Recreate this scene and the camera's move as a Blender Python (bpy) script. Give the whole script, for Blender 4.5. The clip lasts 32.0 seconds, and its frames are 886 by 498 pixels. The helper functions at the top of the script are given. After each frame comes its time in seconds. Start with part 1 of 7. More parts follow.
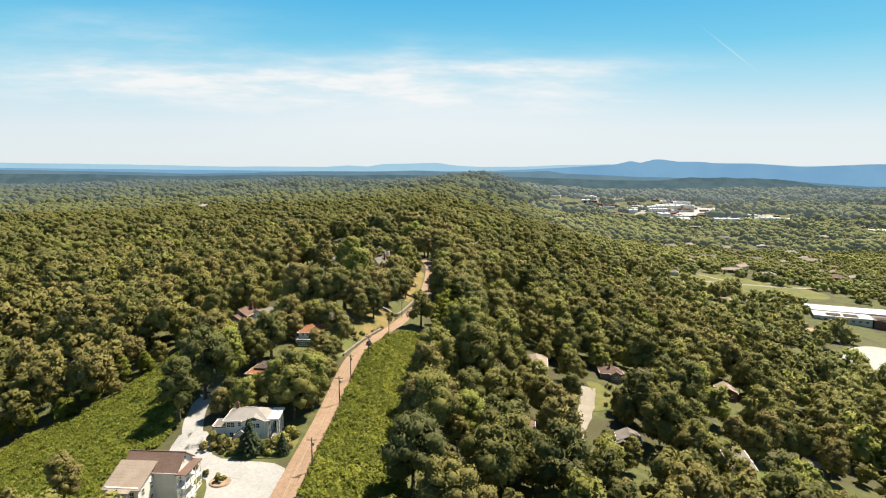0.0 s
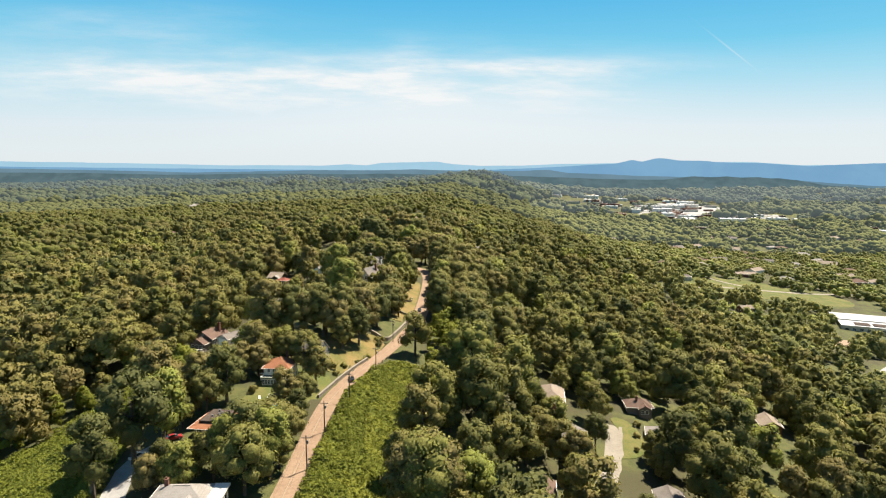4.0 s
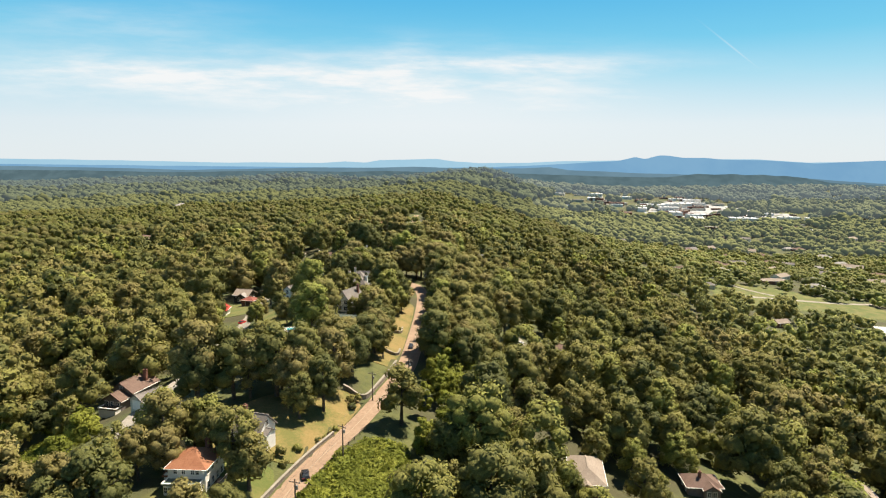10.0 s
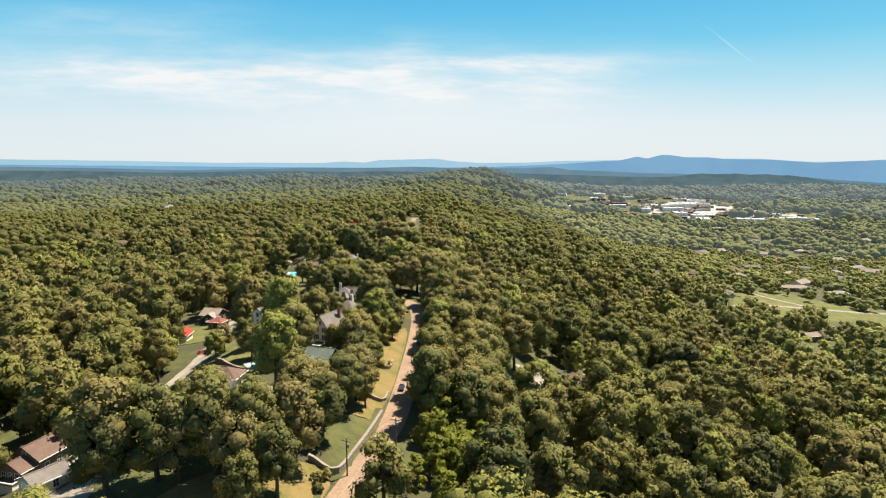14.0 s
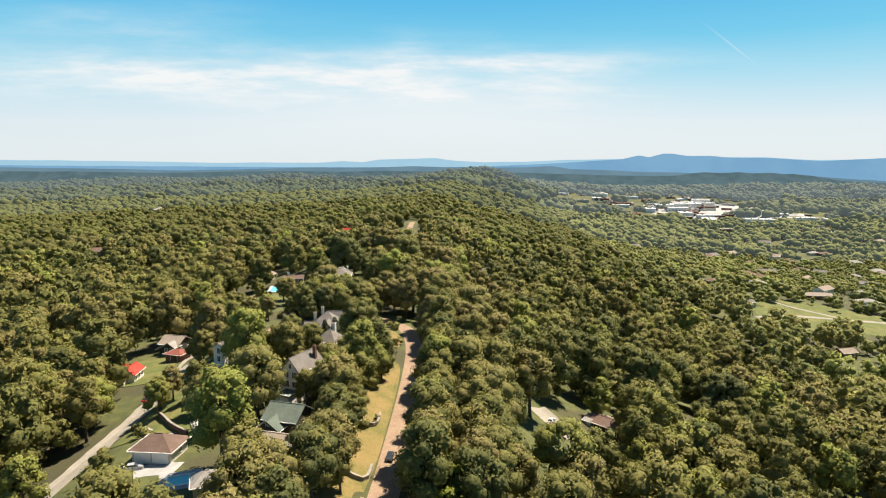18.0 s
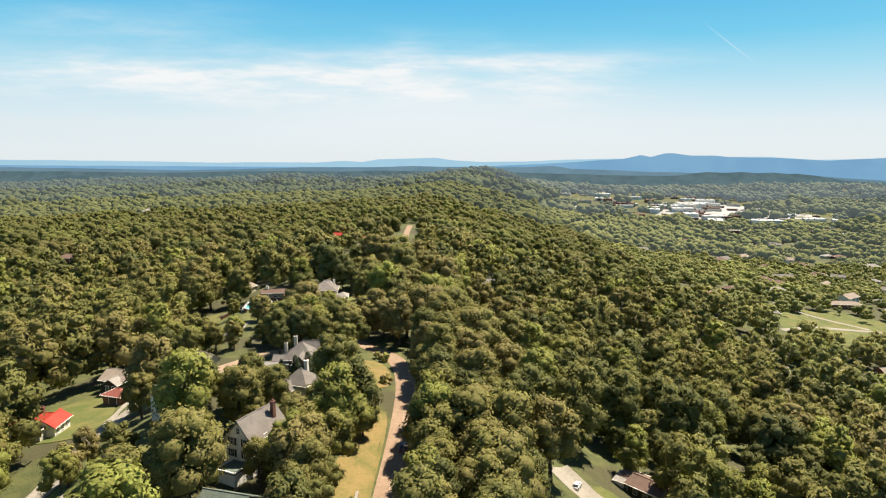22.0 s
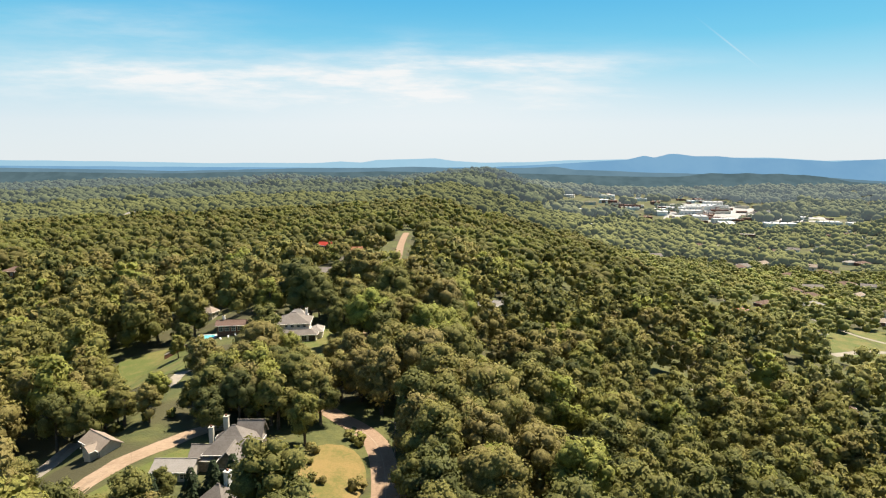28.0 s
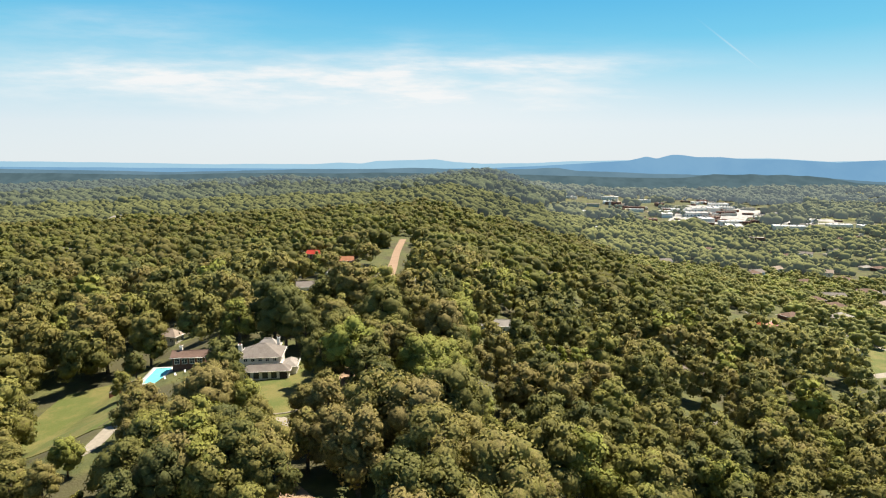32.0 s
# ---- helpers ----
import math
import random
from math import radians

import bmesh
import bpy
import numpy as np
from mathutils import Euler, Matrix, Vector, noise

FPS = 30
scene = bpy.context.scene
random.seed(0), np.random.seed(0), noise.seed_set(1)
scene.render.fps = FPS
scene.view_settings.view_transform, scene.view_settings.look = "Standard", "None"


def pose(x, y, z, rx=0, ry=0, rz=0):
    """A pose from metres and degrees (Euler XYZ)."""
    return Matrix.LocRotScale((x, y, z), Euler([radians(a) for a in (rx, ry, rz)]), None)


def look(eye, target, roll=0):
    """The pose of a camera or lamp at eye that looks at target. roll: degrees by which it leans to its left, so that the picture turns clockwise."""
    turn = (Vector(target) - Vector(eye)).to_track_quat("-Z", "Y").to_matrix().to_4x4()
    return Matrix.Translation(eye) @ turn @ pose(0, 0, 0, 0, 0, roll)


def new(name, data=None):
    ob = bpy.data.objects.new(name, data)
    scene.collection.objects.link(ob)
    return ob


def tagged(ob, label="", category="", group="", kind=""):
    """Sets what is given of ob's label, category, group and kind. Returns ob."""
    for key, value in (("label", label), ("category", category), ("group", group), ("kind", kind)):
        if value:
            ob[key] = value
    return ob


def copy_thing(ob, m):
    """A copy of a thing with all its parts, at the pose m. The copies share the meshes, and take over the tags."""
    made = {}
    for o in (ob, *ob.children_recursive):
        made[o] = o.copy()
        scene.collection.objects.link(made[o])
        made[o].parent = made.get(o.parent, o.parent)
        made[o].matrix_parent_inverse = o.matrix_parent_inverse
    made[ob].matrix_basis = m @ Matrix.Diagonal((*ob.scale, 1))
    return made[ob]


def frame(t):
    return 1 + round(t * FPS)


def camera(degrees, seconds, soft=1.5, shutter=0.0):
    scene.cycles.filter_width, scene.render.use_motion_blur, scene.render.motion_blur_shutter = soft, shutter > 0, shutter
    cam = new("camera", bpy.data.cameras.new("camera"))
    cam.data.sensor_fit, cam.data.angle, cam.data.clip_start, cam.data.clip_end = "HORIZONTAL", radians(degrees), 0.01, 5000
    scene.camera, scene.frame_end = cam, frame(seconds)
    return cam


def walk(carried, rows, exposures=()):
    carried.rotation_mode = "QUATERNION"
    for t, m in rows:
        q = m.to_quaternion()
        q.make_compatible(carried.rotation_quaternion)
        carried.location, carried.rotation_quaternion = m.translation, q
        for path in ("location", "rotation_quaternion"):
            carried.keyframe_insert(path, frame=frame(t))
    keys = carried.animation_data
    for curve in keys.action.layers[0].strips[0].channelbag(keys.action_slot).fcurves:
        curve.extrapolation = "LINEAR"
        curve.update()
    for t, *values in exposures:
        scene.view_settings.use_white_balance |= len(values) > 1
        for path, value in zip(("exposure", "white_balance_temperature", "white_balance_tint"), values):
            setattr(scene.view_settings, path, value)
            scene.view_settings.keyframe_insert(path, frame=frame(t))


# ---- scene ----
cam = camera(70.0, 32.0, soft=1.15)
PATH = [
    (0.0, pose(0.00, 0.00, 78.00, 82.154, 0, 0.015) @ pose(0, 0, 0, 0, 0, 0.089)),
    (3.5, pose(0.44, 41.96, 77.27, 82.076, 0, -0.018) @ pose(0, 0, 0, 0, 0, 0.108)),
    (6.0, pose(0.44, 72.12, 77.05, 81.941, 0, -0.038) @ pose(0, 0, 0, 0, 0, 0.164)),
    (9.0, pose(1.00, 106.95, 76.74, 81.815, 0, -0.023) @ pose(0, 0, 0, 0, 0, 0.141)),
    (12.0, pose(1.96, 142.90, 75.82, 81.820, 0, -0.002) @ pose(0, 0, 0, 0, 0, 0.101)),
    (15.0, pose(2.13, 179.57, 75.71, 81.800, 0, -0.018) @ pose(0, 0, 0, 0, 0, -0.016)),
    (18.0, pose(2.16, 214.73, 76.65, 81.740, 0, -0.005) @ pose(0, 0, 0, 0, 0, -0.126)),
    (21.0, pose(2.86, 249.39, 76.18, 81.718, 0, 0.003) @ pose(0, 0, 0, 0, 0, -0.142)),
    (24.0, pose(2.72, 284.91, 75.98, 81.732, 0, 0.003) @ pose(0, 0, 0, 0, 0, -0.106)),
    (28.0, pose(3.13, 331.73, 75.15, 81.783, 0, 0.024) @ pose(0, 0, 0, 0, 0, -0.102)),
    (32.0, pose(3.99, 377.00, 74.89, 81.872, 0, 0.060) @ pose(0, 0, 0, 0, 0, -0.111)),
]
walk(cam, PATH, [(0.0, 1.05, 6850, 10), (32.0, 1.05, 6850, 10)])
PLAN = 1.3          # metres to one unit of the ground plan below

# ---- light ----
SUN_AZIMUTH, SUN_HEIGHT = 50.0, 60.0          # degrees to the right of the flight, and above the horizon
sun_way = Vector((math.sin(radians(SUN_AZIMUTH)) * math.cos(radians(SUN_HEIGHT)),
                  math.cos(radians(SUN_AZIMUTH)) * math.cos(radians(SUN_HEIGHT)), math.sin(radians(SUN_HEIGHT))))
sun = new("sun", bpy.data.lights.new("sun", "SUN"))
sun.data.energy, sun.data.angle, sun.data.color = 5.0, radians(0.53), (1.0, 0.93, 0.80)
sun.matrix_world = look(sun_way * 400, (0, 0, 0))


class Nodes:
    """Short calls for building a node tree."""

    def __init__(self, tree):
        self.tree = tree
        tree.nodes.clear()

    def add(self, kind, **sets):
        n = self.tree.nodes.new(kind)
        for key, value in sets.items():
            setattr(n, key, value)
        return n

    def put(self, socket, value):
        if isinstance(value, bpy.types.NodeSocket):
            self.tree.links.new(value, socket)
        else:
            socket.default_value = value

    def math(self, op, a, b=0.0, c=0.0, clamp=False):
        n = self.add("ShaderNodeMath", operation=op, use_clamp=clamp)
        for s, v in zip(n.inputs, (a, b, c)):
            self.put(s, v)
        return n.outputs[0]

    def mix(self, f, a, b, blend="MIX"):
        n = self.add("ShaderNodeMix", data_type="RGBA", blend_type=blend)
        self.put(n.inputs[0], f), self.put(n.inputs[6], a), self.put(n.inputs[7], b)
        return n.outputs[2]

    def noise(self, vector, scale, detail=3.0, rough=0.55):
        n = self.add("ShaderNodeTexNoise")
        if vector is not None:
            self.put(n.inputs["Vector"], vector)
        self.put(n.inputs["Scale"], scale), self.put(n.inputs["Detail"], detail), self.put(n.inputs["Roughness"], rough)
        return n.outputs["Fac"]

    def ramp(self, f, stops):
        n = self.add("ShaderNodeValToRGB")
        while len(n.color_ramp.elements) < len(stops):
            n.color_ramp.elements.new(0.5)
        for e, (p, c) in zip(n.color_ramp.elements, stops):
            e.position, e.color = p, (*c, 1)
        self.put(n.inputs[0], f)
        return n.outputs[0]

    def stretch(self, f, low, high):
        n = self.add("ShaderNodeMapRange", interpolation_type="SMOOTHSTEP")
        self.put(n.inputs[0], f), self.put(n.inputs[1], low), self.put(n.inputs[2], high)
        return n.outputs[0]


def bell(k, u, v, cu, cv, su, sv):
    """A soft elliptical patch round (cu, cv)."""
    a = k.math("DIVIDE", k.math("SUBTRACT", u, cu), su)
    b = k.math("DIVIDE", k.math("SUBTRACT", v, cv), sv)
    return k.math("EXPONENT", k.math("MULTIPLY", k.math("ADD", k.math("MULTIPLY", a, a), k.math("MULTIPLY", b, b)), -1.0))


world = bpy.data.worlds.new("sky")
scene.world = world
world.use_nodes = True
k = Nodes(world.node_tree)
nishita = k.add("ShaderNodeTexSky", sky_type="NISHITA", sun_disc=False)
nishita.sun_elevation, nishita.sun_rotation = radians(SUN_HEIGHT), radians(SUN_AZIMUTH)
nishita.air_density, nishita.dust_density, nishita.ozone_density = 1.0, 0.6, 1.5
way = k.add("ShaderNodeTexCoord").outputs["Generated"]
axis = k.add("ShaderNodeSeparateXYZ")
k.put(axis.inputs[0], way)
ahead = k.math("MAXIMUM", axis.outputs[1], 0.15)
u = k.math("DIVIDE", axis.outputs[0], ahead)
v = k.math("DIVIDE", axis.outputs[2], ahead)
flat = k.add("ShaderNodeCombineXYZ")
k.put(flat.inputs[0], k.math("ADD", u, k.math("MULTIPLY", v, 0.9))), k.put(flat.inputs[1], k.math("MULTIPLY", v, 6.0))
wisp = k.noise(flat.outputs[0], 5.0, 6.0, 0.62)
wisp = k.stretch(wisp, 0.32, 0.80)
soft = k.noise(flat.outputs[0], 2.2, 3.0, 0.5)
veil = k.math("ADD", k.math("MULTIPLY", bell(k, u, v, -0.03, 0.100, 0.34, 0.054), 1.2),
              k.math("MULTIPLY", bell(k, u, v, -0.50, 0.125, 0.32, 0.034), 1.1))
veil = k.math("ADD", veil, k.math("MULTIPLY", bell(k, u, v, 0.15, 0.143, 0.17, 0.014), 0.7))
veil = k.math("ADD", veil, k.math("MULTIPLY", bell(k, u, v, -0.06, 0.15, 0.035, 0.025), 0.5))
veil = k.math("ADD", veil, k.math("MULTIPLY", bell(k, u, v, -0.50, 0.20, 0.18, 0.035), 0.35))
glare = k.math("MULTIPLY", bell(k, u, v, -0.03, 0.080, 0.36, 0.058), 0.62)
cloud = k.math("MULTIPLY", veil, k.math("ADD", k.math("MULTIPLY", wisp, 0.85), k.math("MULTIPLY", soft, 0.65)), clamp=True)
clear_sky = k.ramp(k.math("MAXIMUM", axis.outputs[2], 0.0), [(0.0, (0.80, 0.90, 0.98)), (0.05, (0.74, 0.87, 0.98)), (0.12, (0.36, 0.74, 0.95)), (0.17, (0.15, 0.62, 0.92)),
                                                              (0.25, (0.055, 0.48, 0.88)), (0.45, (0.08, 0.20, 0.40)), (1.0, (0.07, 0.14, 0.29))])
air = k.add("ShaderNodeVectorMath", operation="SCALE")
k.put(air.inputs[0], nishita.outputs[0]), k.put(air.inputs["Scale"], 0.10)
tone = k.mix(0.88, air.outputs[0], clear_sky)
across = k.math("ADD", k.math("SUBTRACT", v, 0.165), k.math("MULTIPLY", k.math("SUBTRACT", u, 0.446), 0.73))
trail = k.math("MULTIPLY", bell(k, across, u, 0.0, 0.446, 0.0016, 0.036), 0.30)
cloud = k.math("MAXIMUM", k.math("MAXIMUM", cloud, trail), glare)
tone = k.mix(cloud, tone, (0.88, 0.93, 0.98, 1))
back = k.add("ShaderNodeBackground")
k.put(back.inputs[0], tone), k.put(back.inputs[1], 0.482)
k.put(k.add("ShaderNodeOutputWorld").inputs[0], back.outputs[0])

# ---- materials ----
def material(name):
    m = bpy.data.materials.new(name)
    m.use_nodes = True
    return m, Nodes(m.node_tree)


def finish(k, color, rough, bump=None, bump_size=0.05, metal=0.0, extra=()):
    p = k.add("ShaderNodeBsdfPrincipled")
    k.put(p.inputs["Base Color"], color), k.put(p.inputs["Roughness"], rough), k.put(p.inputs["Metallic"], metal)
    for key, value in extra:
        k.put(p.inputs[key], value)
    if bump is not None:
        b = k.add("ShaderNodeBump")
        k.put(b.inputs["Height"], bump), k.put(b.inputs["Distance"], bump_size), k.put(b.inputs["Strength"], 0.8)
        k.put(p.inputs["Normal"], b.outputs[0])
    k.put(k.add("ShaderNodeOutputMaterial").inputs[0], p.outputs[0])
    return p


def position(k):
    return k.add("ShaderNodeNewGeometry").outputs["Position"]


def plain(name, low, high, rough=0.7, scale=1.5, fine=20.0, metal=0.0, bump=0.01, spread=0.25):
    """Paint, stone or metal: two colours at a coarse and a fine scale, and a shade of its own for each object."""
    m, k = material(name)
    at = position(k)
    f = k.math("ADD", k.math("MULTIPLY", k.noise(at, scale, 4), 0.65), k.math("MULTIPLY", k.noise(at, fine, 2), 0.35))
    f = k.math("ADD", k.stretch(f, 0.32, 0.68), k.math("MULTIPLY", k.math("SUBTRACT", k.add("ShaderNodeObjectInfo").outputs["Random"], 0.5), spread), clamp=True)
    finish(k, k.mix(f, (*low, 1), (*high, 1)), rough, k.noise(at, fine, 3), bump, metal)
    return m


def foliage(name, stops, glow=0.25, rough=0.7):
    """Leaves: a tint for each tree, a finer change from bough to bough, shade painted on the inner clumps, and light
    that comes through.
    """
    m, k = material(name)
    tint = k.add("ShaderNodeAttribute", attribute_name="tint").outputs["Fac"]
    own = k.math("FRACT", k.math("ADD", tint, k.add("ShaderNodeObjectInfo").outputs["Random"]))
    at = position(k)
    leaf = k.add("ShaderNodeNewGeometry").outputs["Random Per Island"]
    f = k.math("ADD", k.math("MULTIPLY", own, 0.94), k.math("MULTIPLY", k.stretch(k.noise(at, 0.35, 3), 0.3, 0.7), 0.06))
    f = k.math("ADD", f, k.math("ADD", k.math("MULTIPLY", k.math("SUBTRACT", leaf, 0.5), 0.10), k.math("MULTIPLY", k.math("SUBTRACT", k.noise(at, 0.9, 3), 0.5), 0.12)), clamp=True)
    color = k.ramp(f, [(p, (r * 1.26, g * 1.20, b * 1.14)) for p, (r, g, b) in stops])
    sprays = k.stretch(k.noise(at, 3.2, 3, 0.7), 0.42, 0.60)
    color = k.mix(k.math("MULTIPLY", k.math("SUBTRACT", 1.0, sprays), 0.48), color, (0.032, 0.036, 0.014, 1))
    # shade inside the crown, mixed into the colour of the inner clumps
    inner_shade = k.add("ShaderNodeAttribute", attribute_name="inner").outputs["Fac"]
    color = k.mix(k.math("MULTIPLY", inner_shade, 0.16), color, (0.030, 0.028, 0.014, 1))
    p = k.add("ShaderNodeBsdfPrincipled")
    k.put(p.inputs["Base Color"], color), k.put(p.inputs["Roughness"], rough)
    k.put(p.inputs["Specular IOR Level"], 0.12)
    b = k.add("ShaderNodeBump")
    k.put(b.inputs["Height"], k.noise(at, 2.6, 4, 0.7)), k.put(b.inputs["Distance"], 0.30), k.put(b.inputs["Strength"], 0.4)
    k.put(p.inputs["Normal"], b.outputs[0])
    t = k.add("ShaderNodeBsdfTranslucent")
    k.put(t.inputs[0], k.mix(0.4, color, (0.25, 0.26, 0.05, 1)))
    both = k.add("ShaderNodeMixShader")
    k.put(both.inputs[0], glow), k.put(both.inputs[1], p.outputs[0]), k.put(both.inputs[2], t.outputs[0])
    k.put(k.add("ShaderNodeOutputMaterial").inputs[0], both.outputs[0])
    return m


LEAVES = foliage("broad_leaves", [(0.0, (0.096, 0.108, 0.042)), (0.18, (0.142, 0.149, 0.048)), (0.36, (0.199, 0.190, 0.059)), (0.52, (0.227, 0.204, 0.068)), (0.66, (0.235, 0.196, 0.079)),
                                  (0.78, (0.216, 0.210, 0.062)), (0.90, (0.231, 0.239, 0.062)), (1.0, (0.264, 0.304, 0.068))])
# western plain: narrow tints and extra translucency stand in for haze
HAZY_PLAIN_LEAVES = foliage("hazy_plain_leaves", [(0.0, (0.121, 0.128, 0.045)), (0.25, (0.153, 0.152, 0.053)), (0.5, (0.187, 0.168, 0.063)), (0.75, (0.169, 0.176, 0.057)), (1.0, (0.201, 0.218, 0.063))], 0.42)
# valley: light green leaves, paler and cooler with haze put into their colour
HAZY_VALLEY_LEAVES = foliage("hazy_valley_leaves", [(0.0, (0.195, 0.214, 0.084)), (0.3, (0.267, 0.283, 0.103)), (0.6, (0.339, 0.320, 0.122)), (0.8, (0.325, 0.345, 0.115)), (1.0, (0.374, 0.414, 0.128))], 0.42)
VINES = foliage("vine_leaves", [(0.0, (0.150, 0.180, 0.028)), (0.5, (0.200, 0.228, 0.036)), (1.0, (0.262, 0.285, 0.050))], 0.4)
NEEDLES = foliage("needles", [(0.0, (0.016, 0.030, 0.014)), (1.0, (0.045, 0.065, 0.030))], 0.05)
BARK = plain("bark", (0.05, 0.038, 0.028), (0.13, 0.10, 0.075), 0.9, 2.0, 12.0, 0, 0.05)


def ground_material():
    """Grass, leaf litter and bare clay, by patches of their own shape."""
    m, k = material("ground_cover")
    at = position(k)
    big, mid, fine = k.noise(at, 0.035, 4), k.noise(at, 0.25, 4), k.noise(at, 3.0, 3)
    grass = k.mix(k.stretch(mid, 0.35, 0.65), (0.055, 0.068, 0.016, 1), (0.100, 0.102, 0.026, 1))
    litter = k.mix(fine, (0.032, 0.032, 0.012, 1), (0.078, 0.066, 0.026, 1))
    color = k.mix(k.stretch(big, 0.45, 0.60), grass, litter)
    color = k.mix(k.math("MULTIPLY", fine, 0.35), color, (0.085, 0.080, 0.03, 1))
    finish(k, color, 0.95, k.noise(at, 1.5, 4), 0.25)
    return m


GROUND = ground_material()


def lawn_material(name, green, dry, share):
    m, k = material(name)
    at = position(k)
    f = k.math("ADD", k.math("MULTIPLY", k.noise(at, 0.10, 4, 0.6), 0.7), k.math("MULTIPLY", k.noise(at, 1.3, 3), 0.3))
    c = k.mix(k.stretch(f, share - 0.12, share + 0.12), (*green, 1), (*dry, 1))
    c = k.mix(k.math("MULTIPLY", k.stretch(k.noise(at, 9.0, 2), 0.4, 0.7), 0.3), c, (0.06, 0.07, 0.02, 1))
    finish(k, c, 0.95, k.noise(at, 6.0, 3), 0.08)
    return m


LAWN = lawn_material("lawn_grass", (0.085, 0.107, 0.018), (0.163, 0.141, 0.041), 0.52)
DRY_LAWN = lawn_material("dry_grass", (0.126, 0.118, 0.026), (0.244, 0.163, 0.056), 0.48)


def road_material(name, low, high, streak):
    """Worn, sun-bleached paving with patches, cracks and darker wheel tracks."""
    m, k = material(name)
    at = position(k)
    f = k.math("ADD", k.math("MULTIPLY", k.noise(at, 0.12, 5, 0.65), 0.55), k.math("MULTIPLY", k.noise(at, 1.1, 4), 0.45))
    c = k.mix(k.stretch(f, 0.33, 0.67), (*low, 1), (*high, 1))
    c = k.mix(k.math("MULTIPLY", k.stretch(k.noise(at, 14.0, 2), 0.5, 0.75), 0.25), c, (*streak, 1))
    crack = k.add("ShaderNodeTexVoronoi", feature="DISTANCE_TO_EDGE")
    k.put(crack.inputs["Vector"], at), k.put(crack.inputs["Scale"], 0.32)
    c = k.mix(k.math("MULTIPLY", k.math("LESS_THAN", crack.outputs[0], 0.012), 0.5), c, (*streak, 1))
    finish(k, c, 0.9, k.noise(at, 25.0, 2), 0.01)
    return m


PAVING = road_material("bleached_asphalt", (0.232, 0.148, 0.094), (0.319, 0.217, 0.143), (0.145, 0.092, 0.057))
CONCRETE = road_material("pale_concrete", (0.285, 0.275, 0.262), (0.37, 0.358, 0.345), (0.22, 0.205, 0.185))
LANE_PAVE = road_material("worn_lane_paving", (0.222, 0.192, 0.152), (0.311, 0.274, 0.222), (0.163, 0.141, 0.111))
CLAY = road_material("clay_drive", (0.255, 0.172, 0.110), (0.345, 0.248, 0.168), (0.185, 0.125, 0.082))
PAINT = plain("road_paint", (0.281, 0.215, 0.141), (0.370, 0.296, 0.215), 0.8, 2, 20)


def part(name, bm, mat, parent=None, label="", kind=""):
    """Link a bmesh, or (points, faces), as one mesh object under a thing."""
    me = bpy.data.meshes.new(name)
    if isinstance(bm, tuple):
        me.from_pydata(bm[0], [], bm[1])
    else:
        bm.to_mesh(me)
        bm.free()
    me.materials.append(mat)
    ob = new(name, me)
    if parent is not None:
        ob.parent = parent
    return tagged(ob, label, kind=kind)

# ---- the lie of the land ----
ROAD = [(-33.5, -380), (-32.8, -150), (-31.8, 20), (-30.8, 100), (-30.3, 122), (-29.0, 143), (-28.4, 161), (-28.2, 176), (-26.6, 192), (-22.8, 208), (-17.8, 222), (-12.8, 244), (-9.2, 260),
        (-8.2, 283), (-7.3, 312), (-6.8, 337), (-7.3, 358), (-10.2, 375), (-15.2, 383), (-21, 389), (-28, 397), (-30, 412),
        (-24, 440), (-22, 470), (-24, 520), (-24.6, 585), (-24.2, 628), (-26.2, 680), (-26.0, 740)]
CREST_Y = [0, 100, 120, 144, 165, 187, 204, 220, 238, 258, 280, 310, 345, 375, 410, 470, 585, 632, 740, 1000, 1800, 2600, 3600, 6000]
CREST_X = [-31, -30.6, -30.2, -29, -28.4, -27.2, -23.6, -18.4, -14, -9.8, -8.2, -7.4, -6.4, -10, -22, -24, -26.7, -25.8, -27.2, -20, 30, 140, 240, 400]
CREST_Z = [-6, -4.2, -3.1, -1.9, -0.5, 1.0, 0.9, 0.9, 0.8, 0.5, 0.0, -0.3, 0.3, 0.6, 0.4, -1.5, 0.3, 0.5, 0.5, -2, -10, 2, -30, -70]
SIDE = [-3500, -1200, -600, -300, -150, -100, -70, -50, -28, -14, -8, -4, 4, 9, 25, 50, 80, 120, 200, 300, 500, 1000, 3500]
STATION_Y = [60, 140, 190, 240, 330, 440, 560, 700, 1000, 2000, 3600, 6000]
